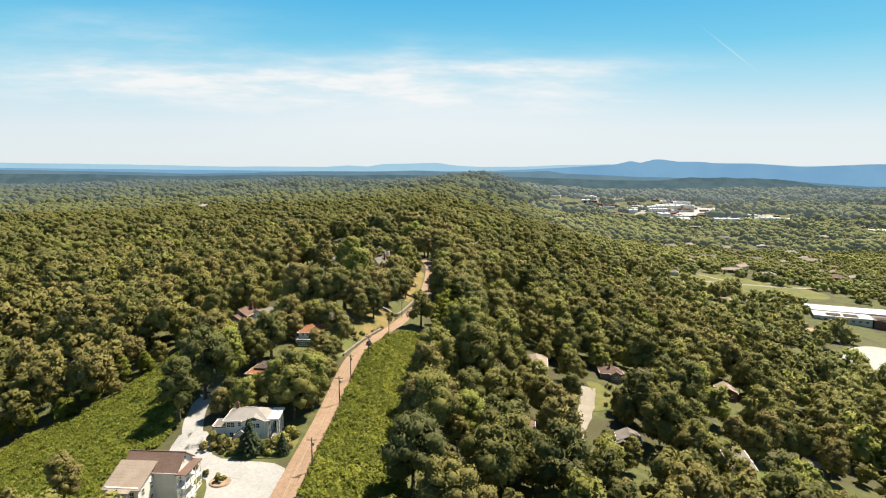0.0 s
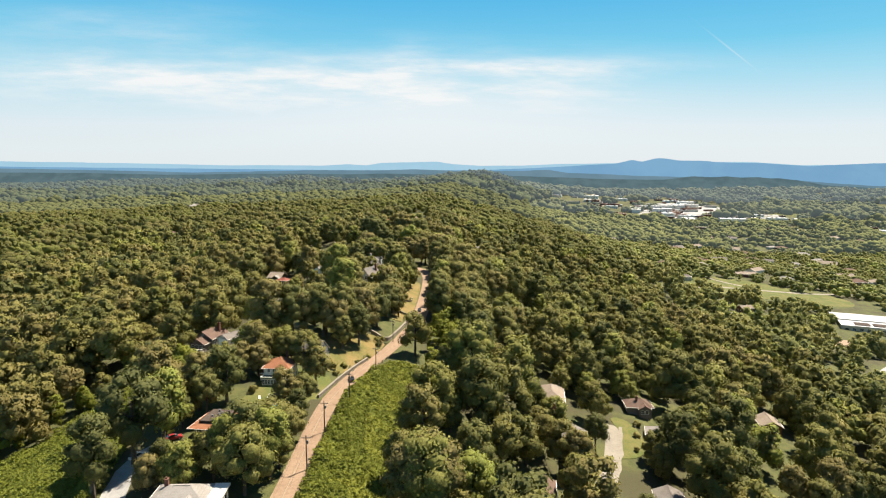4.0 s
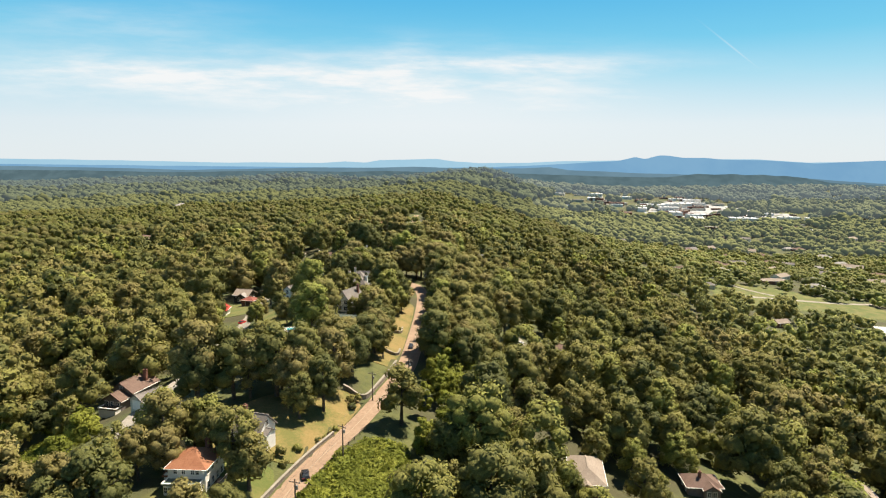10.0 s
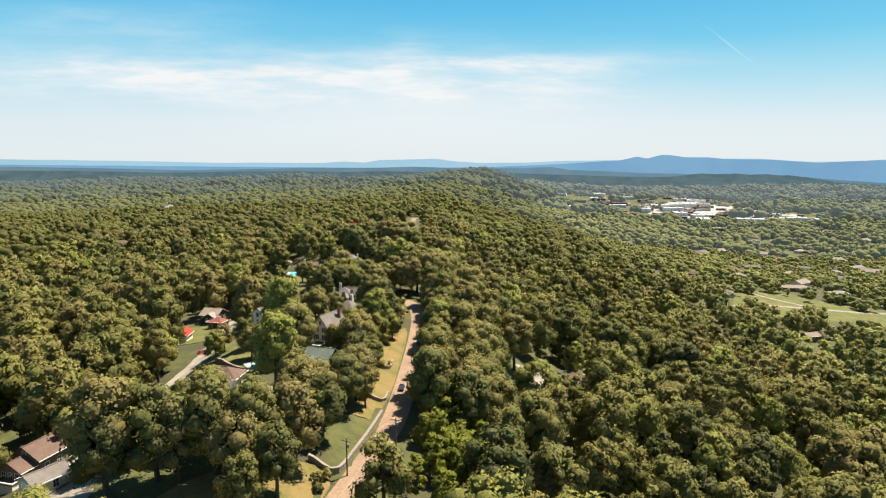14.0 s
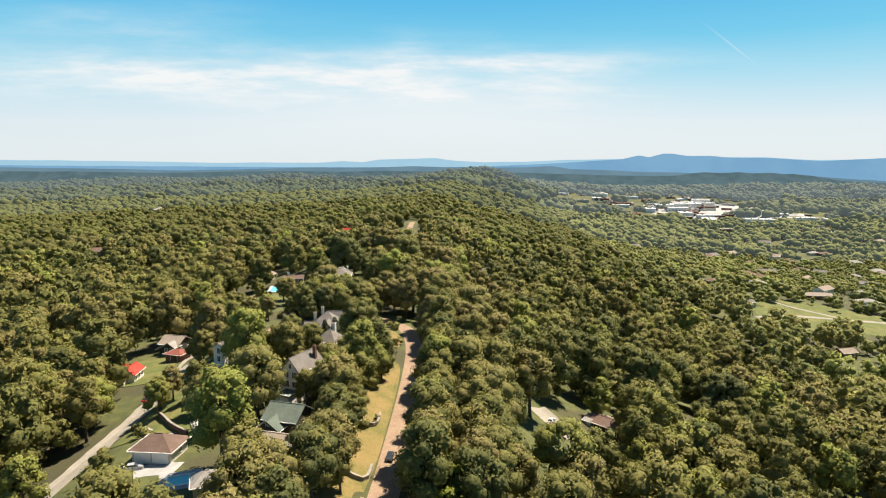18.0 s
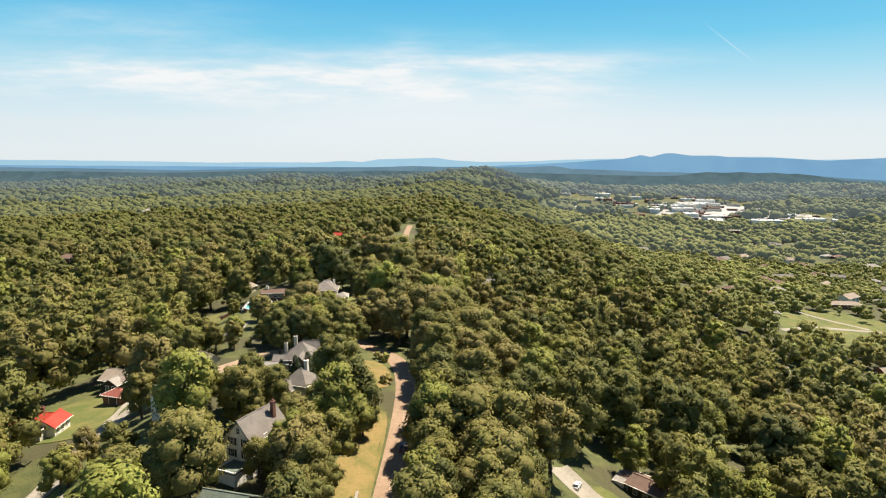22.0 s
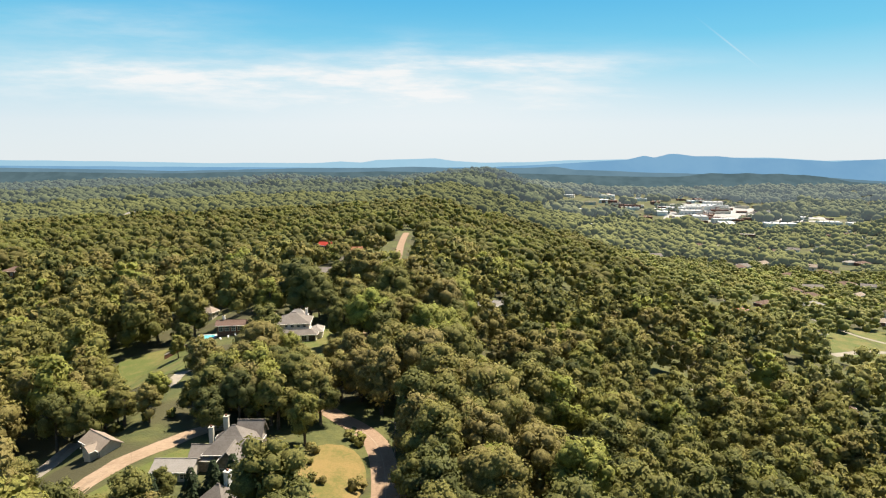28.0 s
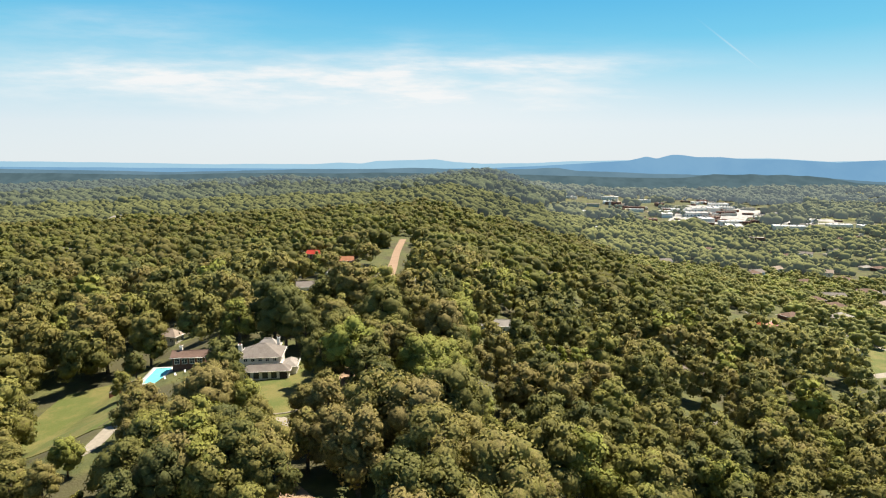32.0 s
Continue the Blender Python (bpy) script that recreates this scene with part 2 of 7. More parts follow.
HEIGHT = [
    [-46, -44, -42, -40, -34, -26, -14, -3, 0.3, 0.2, 0, 0, 0, -0.6, -5, -17, -22, -34, -54, -62, -76, -86, -90],
    [-46, -44, -42, -40, -34, -26, -14, -3, 0.3, 0.2, 0, 0, 0, -0.6, -5, -17, -22, -34, -54, -62, -76, -86, -90],
    [-46, -44, -42, -40, -34, -25, -13, -1.0, 2.8, 3.0, 2.0, 0, 0, -0.8, -7, -21, -26, -38, -58, -66, -78, -88, -92],
    [-46, -40, -32, -28, -20, -12, -7, 2, 4.4, 3.6, 2.2, 0, 0, -0.8, -7, -20, -25, -38, -58, -65, -78, -88, -92],
    [-46, -40, -28, -22, -14, -6, -2, 4.0, 3.6, 2.0, 0.8, 0, 0, -0.8, -7, -19, -27, -38, -55, -64, -78, -88, -92],
    [-46, -40, -28, -22, -17, -13, -10, -1, -0.5, 0, 0, 0, 0, -0.8, -6, -17, -26, -37, -54, -63, -78, -88, -92],
    [-46, -38, -27, -18, -14, -10, -6, -3, -1.5, 0, 0, 0, 0, -0.6, -5, -13, -24, -35, -50, -60, -77, -88, -93],
    [-48, -40, -26, -16, -11, -8, -5, -3, -1.5, 0, 0, 0, 0, -0.6, -4, -9, -17, -26, -42, -57, -76, -90, -94],
    [-52, -44, -30, -19, -12, -8, -5, -3, -1.5, 0, 0, 0, 0, -0.6, -4, -9, -17, -28, -50, -68, -84, -92, -95],
    [-62, -55, -42, -28, -16, -11, -8, -5, -3, -1, 0, 0, 0, -1, -3, -10, -20, -32, -52, -68, -84, -90, -92],
    [-60, -55, -46, -38, -24, -16, -11, -7, -4, -1, 0, 0, 0, -1, -3, -12, -24, -36, -52, -60, -66, -68, -70],
    [-40, -36, -32, -28, -16, -11, -8, -5, -3, -1, 0, 0, 0, -1, -3, -8, -14, -20, -26, -30, -30, -30, -30],
]


def crest(y):
    return float(np.interp(y, CREST_Y, CREST_X))


def crest_z(y):
    return float(np.interp(y, CREST_Y, CREST_Z))


def ground_z(x, y):
    """Height of the bare ground at a place of the plan."""
    u = x - crest(y)
    i = min(max(int(np.searchsorted(STATION_Y, y)) - 1, 0), len(STATION_Y) - 2)
    w = min(max((y - STATION_Y[i]) / (STATION_Y[i + 1] - STATION_Y[i]), 0), 1)
    z = (1 - w) * np.interp(u, SIDE, HEIGHT[i]) + w * np.interp(u, SIDE, HEIGHT[i + 1])
    z += crest_z(y)
    far = min(max((abs(u) - 60) / 200, 0), 1)
    z += far * (2.5 * math.sin(x / 61 + 1.3) * math.sin(y / 83 + 0.4) + 5 * math.sin(x / 230 + y / 410) * min(max((y - 500) / 800, 0), 1))
    z += 26 * math.exp(-((x + 565) / 260) ** 2 - ((y - 2440) / 260) ** 2)
    z += 10 * math.exp(-((x + 1250) / 420) ** 2 - ((y - 2900) / 300) ** 2)
    return float(z)

# ---- ground sheet ----
def graded(low, high, fine_low, fine_high, step, grow):
    """Steps that are fine in a stretch and widen away from it."""
    inner = list(np.arange(fine_low, fine_high + step, step))
    s, a = step, inner[-1]
    while a < high:
        s *= grow
        a += s
        inner.append(min(a, high))
    s, a, low_side = step, inner[0], []
    while a > low:
        s *= grow
        a -= s
        low_side.append(max(a, low))
    return low_side[::-1] + inner


def ground_sheet():
    xs = graded(-3500, 3500, -150, 130, 3.0, 1.07)
    ys = graded(-400, 3780, 70, 520, 3.0, 1.05)
    pts = [(x, y, ground_z(x, y)) for y in ys for x in xs]
    n = len(xs)
    faces = [(j * n + i, j * n + i + 1, (j + 1) * n + i + 1, (j + 1) * n + i) for j in range(len(ys) - 1) for i in range(n - 1)]
    ob = part("ground", (pts, faces), GROUND)
    ob.data.shade_smooth()
    return tagged(ob, "wooded ridge ground of grass and leaf litter", "ground", kind="structure")


ground_sheet()


def smooth_line(line, step=3.0):
    """A rounded line through the corner points, with even steps."""
    pts = [Vector((a, b)) for a, b in line]
    for _ in range(3):
        pts = [pts[0]] + [p for a, b in zip(pts, pts[1:]) for p in (a.lerp(b, 0.25), a.lerp(b, 0.75))] + [pts[-1]]
    out, left = [pts[0]], 0.0
    for a, b in zip(pts, pts[1:]):
        d = (b - a).length
        while left + d >= step:
            a = a.lerp(b, (step - left) / d)
            d, left = (b - a).length, 0.0
            out.append(a)
        left += d
    return out + [pts[-1]]


def ribbon(name, line, width, mat, lift, label, category, shift=0.0, thick=0.25, rough=0.0, kind="structure", parent=None):
    """A strip of paving along a line, draped on the ground, with real edges."""
    rng = random.Random(name + str(len(line)))
    mid = smooth_line(line)
    bm, rows = bmesh.new(), []
    for i, p in enumerate(mid):
        q = (mid[min(i + 1, len(mid) - 1)] - mid[max(i - 1, 0)]).normalized()
        side = Vector((q.y, -q.x))
        row = []
        for f in (-0.5, -0.17, 0.17, 0.5):
            w = (width(p.y) if callable(width) else width) * f + shift + (rng.uniform(-rough, rough) if abs(f) == 0.5 else 0)
            a = p + side * w
            z = max(ground_z(a.x, a.y), ground_z(p.x, p.y) - 0.25) + lift
            row.append(bm.verts.new((a.x, a.y, z)))
        low = [bm.verts.new((c.co.x, c.co.y, c.co.z - thick)) for c in (row[0], row[3])]
        rows.append([low[0]] + row + [low[1]])
    for a, b in zip(rows, rows[1:]):
        for i in range(5):
            bm.faces.new((a[i], a[i + 1], b[i + 1], b[i]))
    bmesh.ops.recalc_face_normals(bm, faces=bm.faces)
    ob = part(name, bm, mat, parent)
    return tagged(ob, label, category, kind=kind) if parent is None else ob


def patch(name, corners, mat, lift, label, category, step=3.0, thick=0.2):
    """A flat-lying area with a rounded outline, draped on the ground."""
    ring = smooth_line(corners + corners[:1], step)[:-1]
    bm = bmesh.new()
    top = [bm.verts.new((p.x, p.y, 0)) for p in ring]
    f = bm.faces.new(top)
    low = bmesh.ops.extrude_face_region(bm, geom=[f])
    for e in low["geom"]:
        if isinstance(e, bmesh.types.BMVert):
            e.co.z = -thick
    xs, ys = [p.x for p in ring], [p.y for p in ring]
    for axis, lo, hi in ((0, min(xs), max(xs)), (1, min(ys), max(ys))):
        a = lo + step
        while a < hi:
            co, no = [0, 0, 0], [0, 0, 0]
            co[axis], no[axis] = a, 1
            bmesh.ops.bisect_plane(bm, geom=bm.verts[:] + bm.edges[:] + bm.faces[:], plane_co=co, plane_no=no)
            a += step
    for w in bm.verts:
        w.co.z += ground_z(w.co.x, w.co.y) + lift
    bmesh.ops.recalc_face_normals(bm, faces=bm.faces)
    ob = part(name, bm, mat)
    return tagged(ob, label, category, kind="structure")


ribbon("road", ROAD, lambda y: float(np.interp(y, [110, 128, 236, 262, 340, 420, 560, 584, 604, 640], [5.2, 4.5, 4.5, 5.6, 5.2, 4.8, 4.8, 8.0, 6.0, 4.6])), PAVING, 0.06, "sun-bleached two-lane ridge road of worn tan asphalt", "road")

# ---- lanes, drives, lawns ----
LANE = [(-66, 212), (-67.5, 240), (-70.5, 266), (-70.6, 285), (-69.6, 300), (-70.4, 314), (-72, 334), (-76, 349), (-77.6, 364), (-76, 384)]
EAST_DRIVE = [(28, 336), (29.8, 333), (33, 329.3), (36.5, 326), (40.4, 321.5), (45, 314)]
EAST_COURT = [(40, 180), (42, 190), (47, 200), (51.5, 215), (54, 226)]
BEND_DRIVE = [(-60, 346), (-59, 352), (-57.5, 361), (-54.4, 367.5), (-51, 372.5), (-48.6, 378), (-43, 381)]
VILLA_DRIVE = [(-30, 412), (-32.5, 421), (-37, 424)]
VILLA_PATH = [(-39, 430), (-40, 440), (-39, 452)]
ribbon("lane", LANE, 4.6, LANE_PAVE, 0.05, "narrow pale concrete lane between houses", "lane", rough=0.25)
ribbon("drive", EAST_DRIVE, 6.4, LANE_PAVE, 0.05, "pale concrete drive on the east slope", "drive", rough=0.2)
ribbon("drive", EAST_COURT, 5.0, LANE_PAVE, 0.05, "wide pale concrete drive in a clearing", "drive", rough=0.4)
ribbon("drive", BEND_DRIVE, 4.4, CLAY, 0.05, "curving tan drive round the large house", "drive", rough=0.3)
ribbon("drive", VILLA_DRIVE, 8.0, LANE_PAVE, 0.07, "pale gravel turning place of the villa", "drive", rough=0.5)
ribbon("path", VILLA_PATH, 2.2, CONCRETE, 0.06, "concrete path across the villa lawn", "path")
ribbon("drive", [(-54.6, 131), (-57.4, 137), (-59.6, 144), (-61.6, 153), (-61, 160), (-57, 163)], 4.6, CONCRETE, 0.05, "pale drive along the vine slope", "drive", rough=0.2)
ribbon("drive", [(-71, 221), (-66, 222), (-62, 226), (-60, 232)], 4.4, LANE_PAVE, 0.05, "pale concrete drive beside the garage", "drive")
ribbon("drive", [(-56.5, 218), (-57.5, 222), (-58.6, 228)], 3.6, LANE_PAVE, 0.05, "pale parking strip under trees", "drive")
ribbon("drive", [(-57, 269), (-52, 272.5), (-46, 272)], 5.0, CONCRETE, 0.06, "concrete apron before the garage", "drive")
ribbon("drive", [(-62, 296), (-58, 291), (-53, 288)], 3.4, CONCRETE, 0.05, "concrete ramp up to the yard", "drive")
ribbon("drive", [(-72, 400), (-66, 406), (-70, 424), (-66, 431)], 3.0, LANE_PAVE, 0.05, "pale drive under the villa garden", "drive")
patch("terrace", [(38, 503), (43, 499), (52, 501), (60, 500), (61, 506), (50, 508), (41, 508)], CONCRETE, 0.08, "pale walled terrace on the far east slope", "terrace")
ribbon("drive", [(106, 176), (112, 190), (122, 203), (134, 212)], 3.4, CONCRETE, 0.05, "pale gravel track beside a meadow", "drive")
patch("parking_lot", [(-60.5, 138), (-54, 140), (-52, 135), (-50.6, 129.5), (-47, 126.4), (-33, 126), (-31, 118), (-31.5, 104), (-44, 102), (-46, 118), (-50, 121), (-56, 122), (-60, 130)],
      CONCRETE, 0.05, "sunlit pale concrete parking lot", "parking lot")
patch("lawn", [(-50, 131), (-46.6, 127.4), (-37, 127.2), (-32.4, 128), (-32.4, 140), (-38, 143), (-50, 134)], LAWN, 0.14, "green front lawn of the white house", "lawn")
patch("lawn", [(-47, 206), (-31, 202), (-25.9, 205.5), (-21.4, 218), (-18.4, 230), (-18.0, 238), (-32, 236), (-44, 226)], DRY_LAWN, 0.16, "dry golden lawn above the ridge road", "lawn")
patch("lawn", [(-48, 172), (-35, 176), (-30.2, 186), (-28.0, 199), (-33, 203), (-46, 196)], LAWN, 0.14, "patchy lawn round the orange-roofed house", "lawn")
patch("lawn", [(-67, 288), (-50, 287), (-46, 300), (-52, 322), (-66, 322), (-66.5, 305)], LAWN, 0.14, "sloping lawn beside the lane", "lawn")
patch("lawn", [(-104, 334), (-82, 330), (-74.5, 334), (-79, 352), (-90, 366), (-104, 352)], LAWN, 0.14, "sunny lawn round the red-roofed bungalow", "lawn")
patch("lawn", [(-20, 262), (-13.6, 260), (-11.3, 280), (-10.7, 300), (-9.8, 340), (-14, 342), (-19, 312)], DRY_LAWN, 0.14, "narrow dry lawn along the ridge road", "lawn")
patch("lawn", [(-25, 370), (-21, 374.6), (-15.4, 374), (-11.8, 366), (-11, 356), (-16, 352), (-23, 355)], DRY_LAWN, 0.14, "round dry lawn inside the road bend", "lawn")
patch("lawn", [(-56, 351), (-52.6, 360), (-49, 368), (-43, 374), (-41, 368), (-46, 357), (-51, 350)], LAWN, 0.14, "green strip beside the curving drive", "lawn")
patch("lawn", [(-110, 470), (-98, 476), (-86, 478), (-77, 452), (-64, 438), (-66, 424), (-80, 412), (-96, 424), (-106, 446)], LAWN, 0.14, "wide garden lawn below the villa", "lawn")
patch("lawn", [(-39, 426), (-32, 424), (-30, 438), (-33, 455), (-36, 472), (-41, 472), (-38, 458), (-50, 450), (-46, 438)], LAWN, 0.14, "smooth green lawn beside the villa", "lawn")
patch("lawn", [(50, 205), (57, 207), (62, 216), (61, 232), (53, 233), (56, 220)], LAWN, 0.14, "curving green lawn in a clearing", "lawn")
patch("lawn", [(34.6, 333), (42, 324), (46, 328), (40, 338)], LAWN, 0.14, "grass verge beside the east drive", "lawn")
patch("lawn", [(84, 174), (100, 168), (126, 176), (134, 204), (112, 208), (90, 206)], LAWN, 0.14, "rough grass round the workshop", "lawn")
patch("meadow", [(226, 598), (250, 580), (300, 582), (352, 560), (372, 600), (330, 640), (290, 684), (246, 668)], LAWN, 0.05, "broad green meadow on the valley floor", "meadow", 8.0)
patch("parking_lot", [(222, 352), (236, 342), (290, 366), (306, 410), (286, 420), (240, 374)], CONCRETE, 0.06, "pale valley parking lot", "parking lot", 8.0)
patch("bare_field", [(252, 446), (262, 436), (290, 452), (282, 470)], CLAY, 0.06, "bare tan field at the wood edge", "field", 6.0)
ribbon("road", [(226, 606), (262, 624), (300, 618), (352, 612), (420, 640)], 5.0, LANE_PAVE, 0.10, "pale valley road past the meadow", "road")
ribbon("road", [(262, 700), (268, 660), (296, 624)], 3.5, LANE_PAVE, 0.10, "pale lane crossing the meadow", "road")
ribbon("road", [(214, 720), (222, 690), (210, 676), (190, 668)], 4.0, CONCRETE, 0.06, "pale lane among valley houses", "road")
ribbon("road", [(509, 2030), (560, 2350), (651, 2850)], 13.0, LANE_PAVE, 0.4, "wide pale highway through the town", "road")
ribbon("road", [(520, 2040), (660, 1880), (860, 1800), (1080, 1760)], 9.0, LANE_PAVE, 0.4, "pale main street of the town", "road")

# ---- open ground in the woods, as plan areas ----
OPEN_BOXES = [(-62, -31, 92, 142), (-54, -40, 150, 168), (-47, -35, 170, 198), (-42, -20, 203, 218), (-86, -76, 238, 256), (-70, -56, 216, 232),
              (-58, -40, 262, 282), (-41, -34, 258, 264), (-37, -25, 274, 292), (-40, -27, 296, 314), (-60, -54, 322, 334), (-97, -80, 338, 378),
              (-48, -28, 352, 370), (-36, -26, 338, 346), (-70, -58, 364, 378), (-66, -34, 446, 470), (19, 28, 168, 181), (31, 43, 224, 242), (60, 72, 216, 244),
              (30, 42, 200, 212), (52, 61, 178, 186), (86, 100, 172, 198), (38, 54, 328, 346), (116, 128, 252, 268)]
VINES_WEST = [(-140, 150), (-132, 179), (-127, 187), (-111, 188), (-104, 203), (-99, 226), (-93, 236), (-80, 226), (-68, 196), (-70, 180), (-66, 166), (-64.4, 152), (-62.6, 138), (-66, 100), (-90, 96), (-120, 110)]
VINES_EAST = [(-24.2, 190), (-20.0, 207), (-15.0, 216), (-6, 216), (-2, 196), (-4.5, 175), (-9, 158), (-9, 135), (-6, 110), (-6, 84), (-28.2, 84), (-27.2, 130), (-25.9, 164)]
VINES_GULLY = [(24, 536), (31, 542), (38, 536), (46, 524), (48, 514), (40, 510), (31, 520)]
OPEN_AREAS = [
    [(-36, 318), (-26, 318), (-24, 346), (-38, 346)],
    [(-9, 212), (4, 212), (12, 236), (11, 270), (2, 284), (-4, 262), (-6, 240)],
    [(-68, 382), (-46, 380), (-40, 354), (-42, 338), (-56, 336), (-68, 352)],
    [(-74, 320), (-64, 320), (-54, 286), (-57, 258), (-66, 262), (-72, 284)],
    VINES_WEST, VINES_EAST,
    [(-69, 284), (-48, 284), (-44, 300), (-50, 324), (-68, 324)],
    [(-106, 474), (-98, 480), (-84, 486), (-72, 470), (-62, 440), (-62, 420), (-82, 408), (-100, 424), (-112, 450)],
    [(-40, 422), (-31, 418), (-30, 436), (-33, 452), (-36, 470), (-42, 474), (-50, 448)],
    [(-27, 368), (-21, 377), (-10, 372), (-9, 352), (-18, 346), (-26, 352)],
    [(-21, 276), (-11, 274), (-10, 340), (-15, 342), (-20, 312)],
    [(72, 140), (80, 138), (90, 160), (84, 164)],
    [(82, 168), (100, 160), (130, 172), (138, 206), (112, 210), (88, 206)],
    [(222, 592), (250, 564), (300, 560), (352, 540), (388, 592), (334, 624), (296, 650), (268, 660), (240, 640)],
    [(218, 350), (236, 336), (292, 360), (312, 410), (286, 426), (238, 378)],
    [(248, 446), (262, 430), (294, 452), (284, 474)],
    [(276, 482), (290, 440), (322, 412), (410, 446), (420, 535), (350, 570)],
    [(-102, 372), (-78, 372), (-72, 336), (-84, 328), (-100, 334)],
    [(-62, 284), (-42, 284), (-34, 256), (-44, 246), (-60, 262)],
    [(34, 328), (46, 338), (54, 340), (52, 328), (46, 312), (41, 314)],
    [(38, 160), (42, 158), (48, 178), (43, 180)],
    [(42, 178), (48, 198), (51, 210), (55, 208), (54, 194), (48, 176)],
    VINES_GULLY,
    [(40, 506), (44, 516), (58, 514), (66, 506), (60, 496), (40, 494)],
]
OPEN_SPOTS = [(-38, 249, 6), (-34, 254.5, 5), (-49, 248, 6), (-54, 258, 6), (-80, 326, 6), (-46, 335, 5), (-36.4, 347.7, 5), (-35.4, 417.5, 6), (-51, 424, 5), (-61.4, 187, 5), (-58, 192, 5), (31, 215, 6), (20, 152, 4), (21.5, 160, 6), (36, 150, 4), (28.5, 316, 6), (31, 323, 5), (36, 316, 6), (33, 307, 5), (42, 318, 6), (45, 326, 6), (41, 309, 4),
              (114, 238, 7), (20.8, 289.5, 5), (27.4, 303, 5), (20.7, 278, 5), (22.5, 301, 5), (-65, 386, 6), (-57, 392, 6), (-62, 382, 5),
              (-56, 411, 6), (-59, 433, 5), (-65, 409, 7), (-75, 406, 6), (-60, 208.5, 5), (-64, 202, 5), (-66, 212, 5), (-72, 236, 5), (-24.8, 293, 5), (-68, 330, 5), (-64, 328, 5), (-29.4, 348, 5), (43, 214, 5),
              (97, 207, 5), (119, 246, 6), (-37.5, 165.6, 5), (-56.3, 434, 5), (36, 560, 9), (84, 600, 9), (-76, 317, 5), (-72, 332, 5), (-81, 330, 5), (-79, 326, 5), (-43.7, 420.6, 4), (-31, 411, 5), (-69, 396, 5), (-17, 343, 4),
              (-53.6, 172.6, 4), (-72, 222, 6), (-71, 226, 5), (107, 226, 6), (28, 200, 5), (-72, 462, 7), (-70, 472, 8), (-64, 466, 6), (24, 538, 8), (34, 524, 9), (42, 514, 9), (50, 496, 7), (42, 496, 6), (60, 502, 6), (108, 548, 6), (-56, 552, 8)]
OPEN_LINES = [([(p.x, p.y) for p in smooth_line(line, 4.0)], half) for line, half in
              ((LANE, 2.4), (EAST_DRIVE, 2.8), (EAST_COURT, 3.2), (BEND_DRIVE, 2.2), ([(226, 606), (262, 624), (300, 618), (352, 612), (420, 640)], 4),
               ([(509, 2030), (560, 2350), (651, 2850)], 20), ([(166, 2300), (176, 2480), (186, 2680)], 15), ([(214, 720), (222, 690), (210, 676), (190, 668)], 4))]
rng = random.Random(44)
# houses of the valley and the western plain, and the town: x, y, size
FAR_SPOTS = [(25, 546, 11), (68, 616, 9), (172, 512, 11), (214, 500, 10), (240, 527, 10), (209, 448, 11), (113, 558, 10), (96, 498, 8), (204, 672, 11), (222, 662, 12), (236, 640, 9), (320, 690, 22),
             (352, 676, 14), (-51, 632, 9), (-55, 710, 12), (-75, 668, 8), (-57, 566, 10), (-50, 596, 9), (-14, 578, 8), (-96, 512, 8)]
SCATTERED = [(rng.uniform(230, 1000), rng.uniform(520, 1300), rng.uniform(10, 16)) for _ in range(110)]
SCATTERED = [s for s in SCATTERED if not (215 < s[0] < 430 and 430 < s[1] < 700)]
SCATTERED += [(rng.uniform(-1500, -200), rng.uniform(620, 2300), rng.uniform(11, 18)) for _ in range(46)]
TOWN = [(rng.gauss(700, 150), rng.gauss(1960, 210), rng.uniform(18, 50)) for _ in range(100)] + [(rng.uniform(190, 330), rng.gauss(1460, 40), rng.uniform(14, 30)) for _ in range(9)]
TOWN += [(rng.uniform(700, 1100), rng.uniform(1250, 1650), rng.uniform(18, 40)) for _ in range(26)]
TOWN += [(y * rng.uniform(0.17, 0.40), y, rng.uniform(14, 40)) for y in [rng.uniform(1780, 2280) for _ in range(26)]]
FAR_SPOTS += SCATTERED + TOWN

# ---- trees ----
def icosphere(level):
    bm = bmesh.new()
    bmesh.ops.create_icosphere(bm, subdivisions=level, radius=1)
    pts = np.array([w.co for w in bm.verts])
    tris = np.array([[w.index for w in f.verts] for f in bm.faces])
    bm.free()
    return pts, tris


BALLS = {1: icosphere(1), 2: icosphere(2)}


def boughs(rng, width, height, count, stem):
    """The clumps of a crown: centre and radius of each, round an upright axis."""
    out = []
    for i in range(count):
        a, f = 2.4 * i + rng.uniform(0, 0.9), (i + 0.5) / count
        z = stem + (height - stem) * (0.22 + 0.62 * f + rng.uniform(-0.06, 0.06))
        reach = width * math.sqrt(max(0.05, 1 - ((f - 0.30) / 0.75) ** 2)) * rng.uniform(0.36, 0.66)
        r = width * rng.uniform(0.30, 0.47) * (1.05 - 0.35 * f)
        out.append((reach * math.cos(a), reach * math.sin(a), z, r))
    return np.array(out)


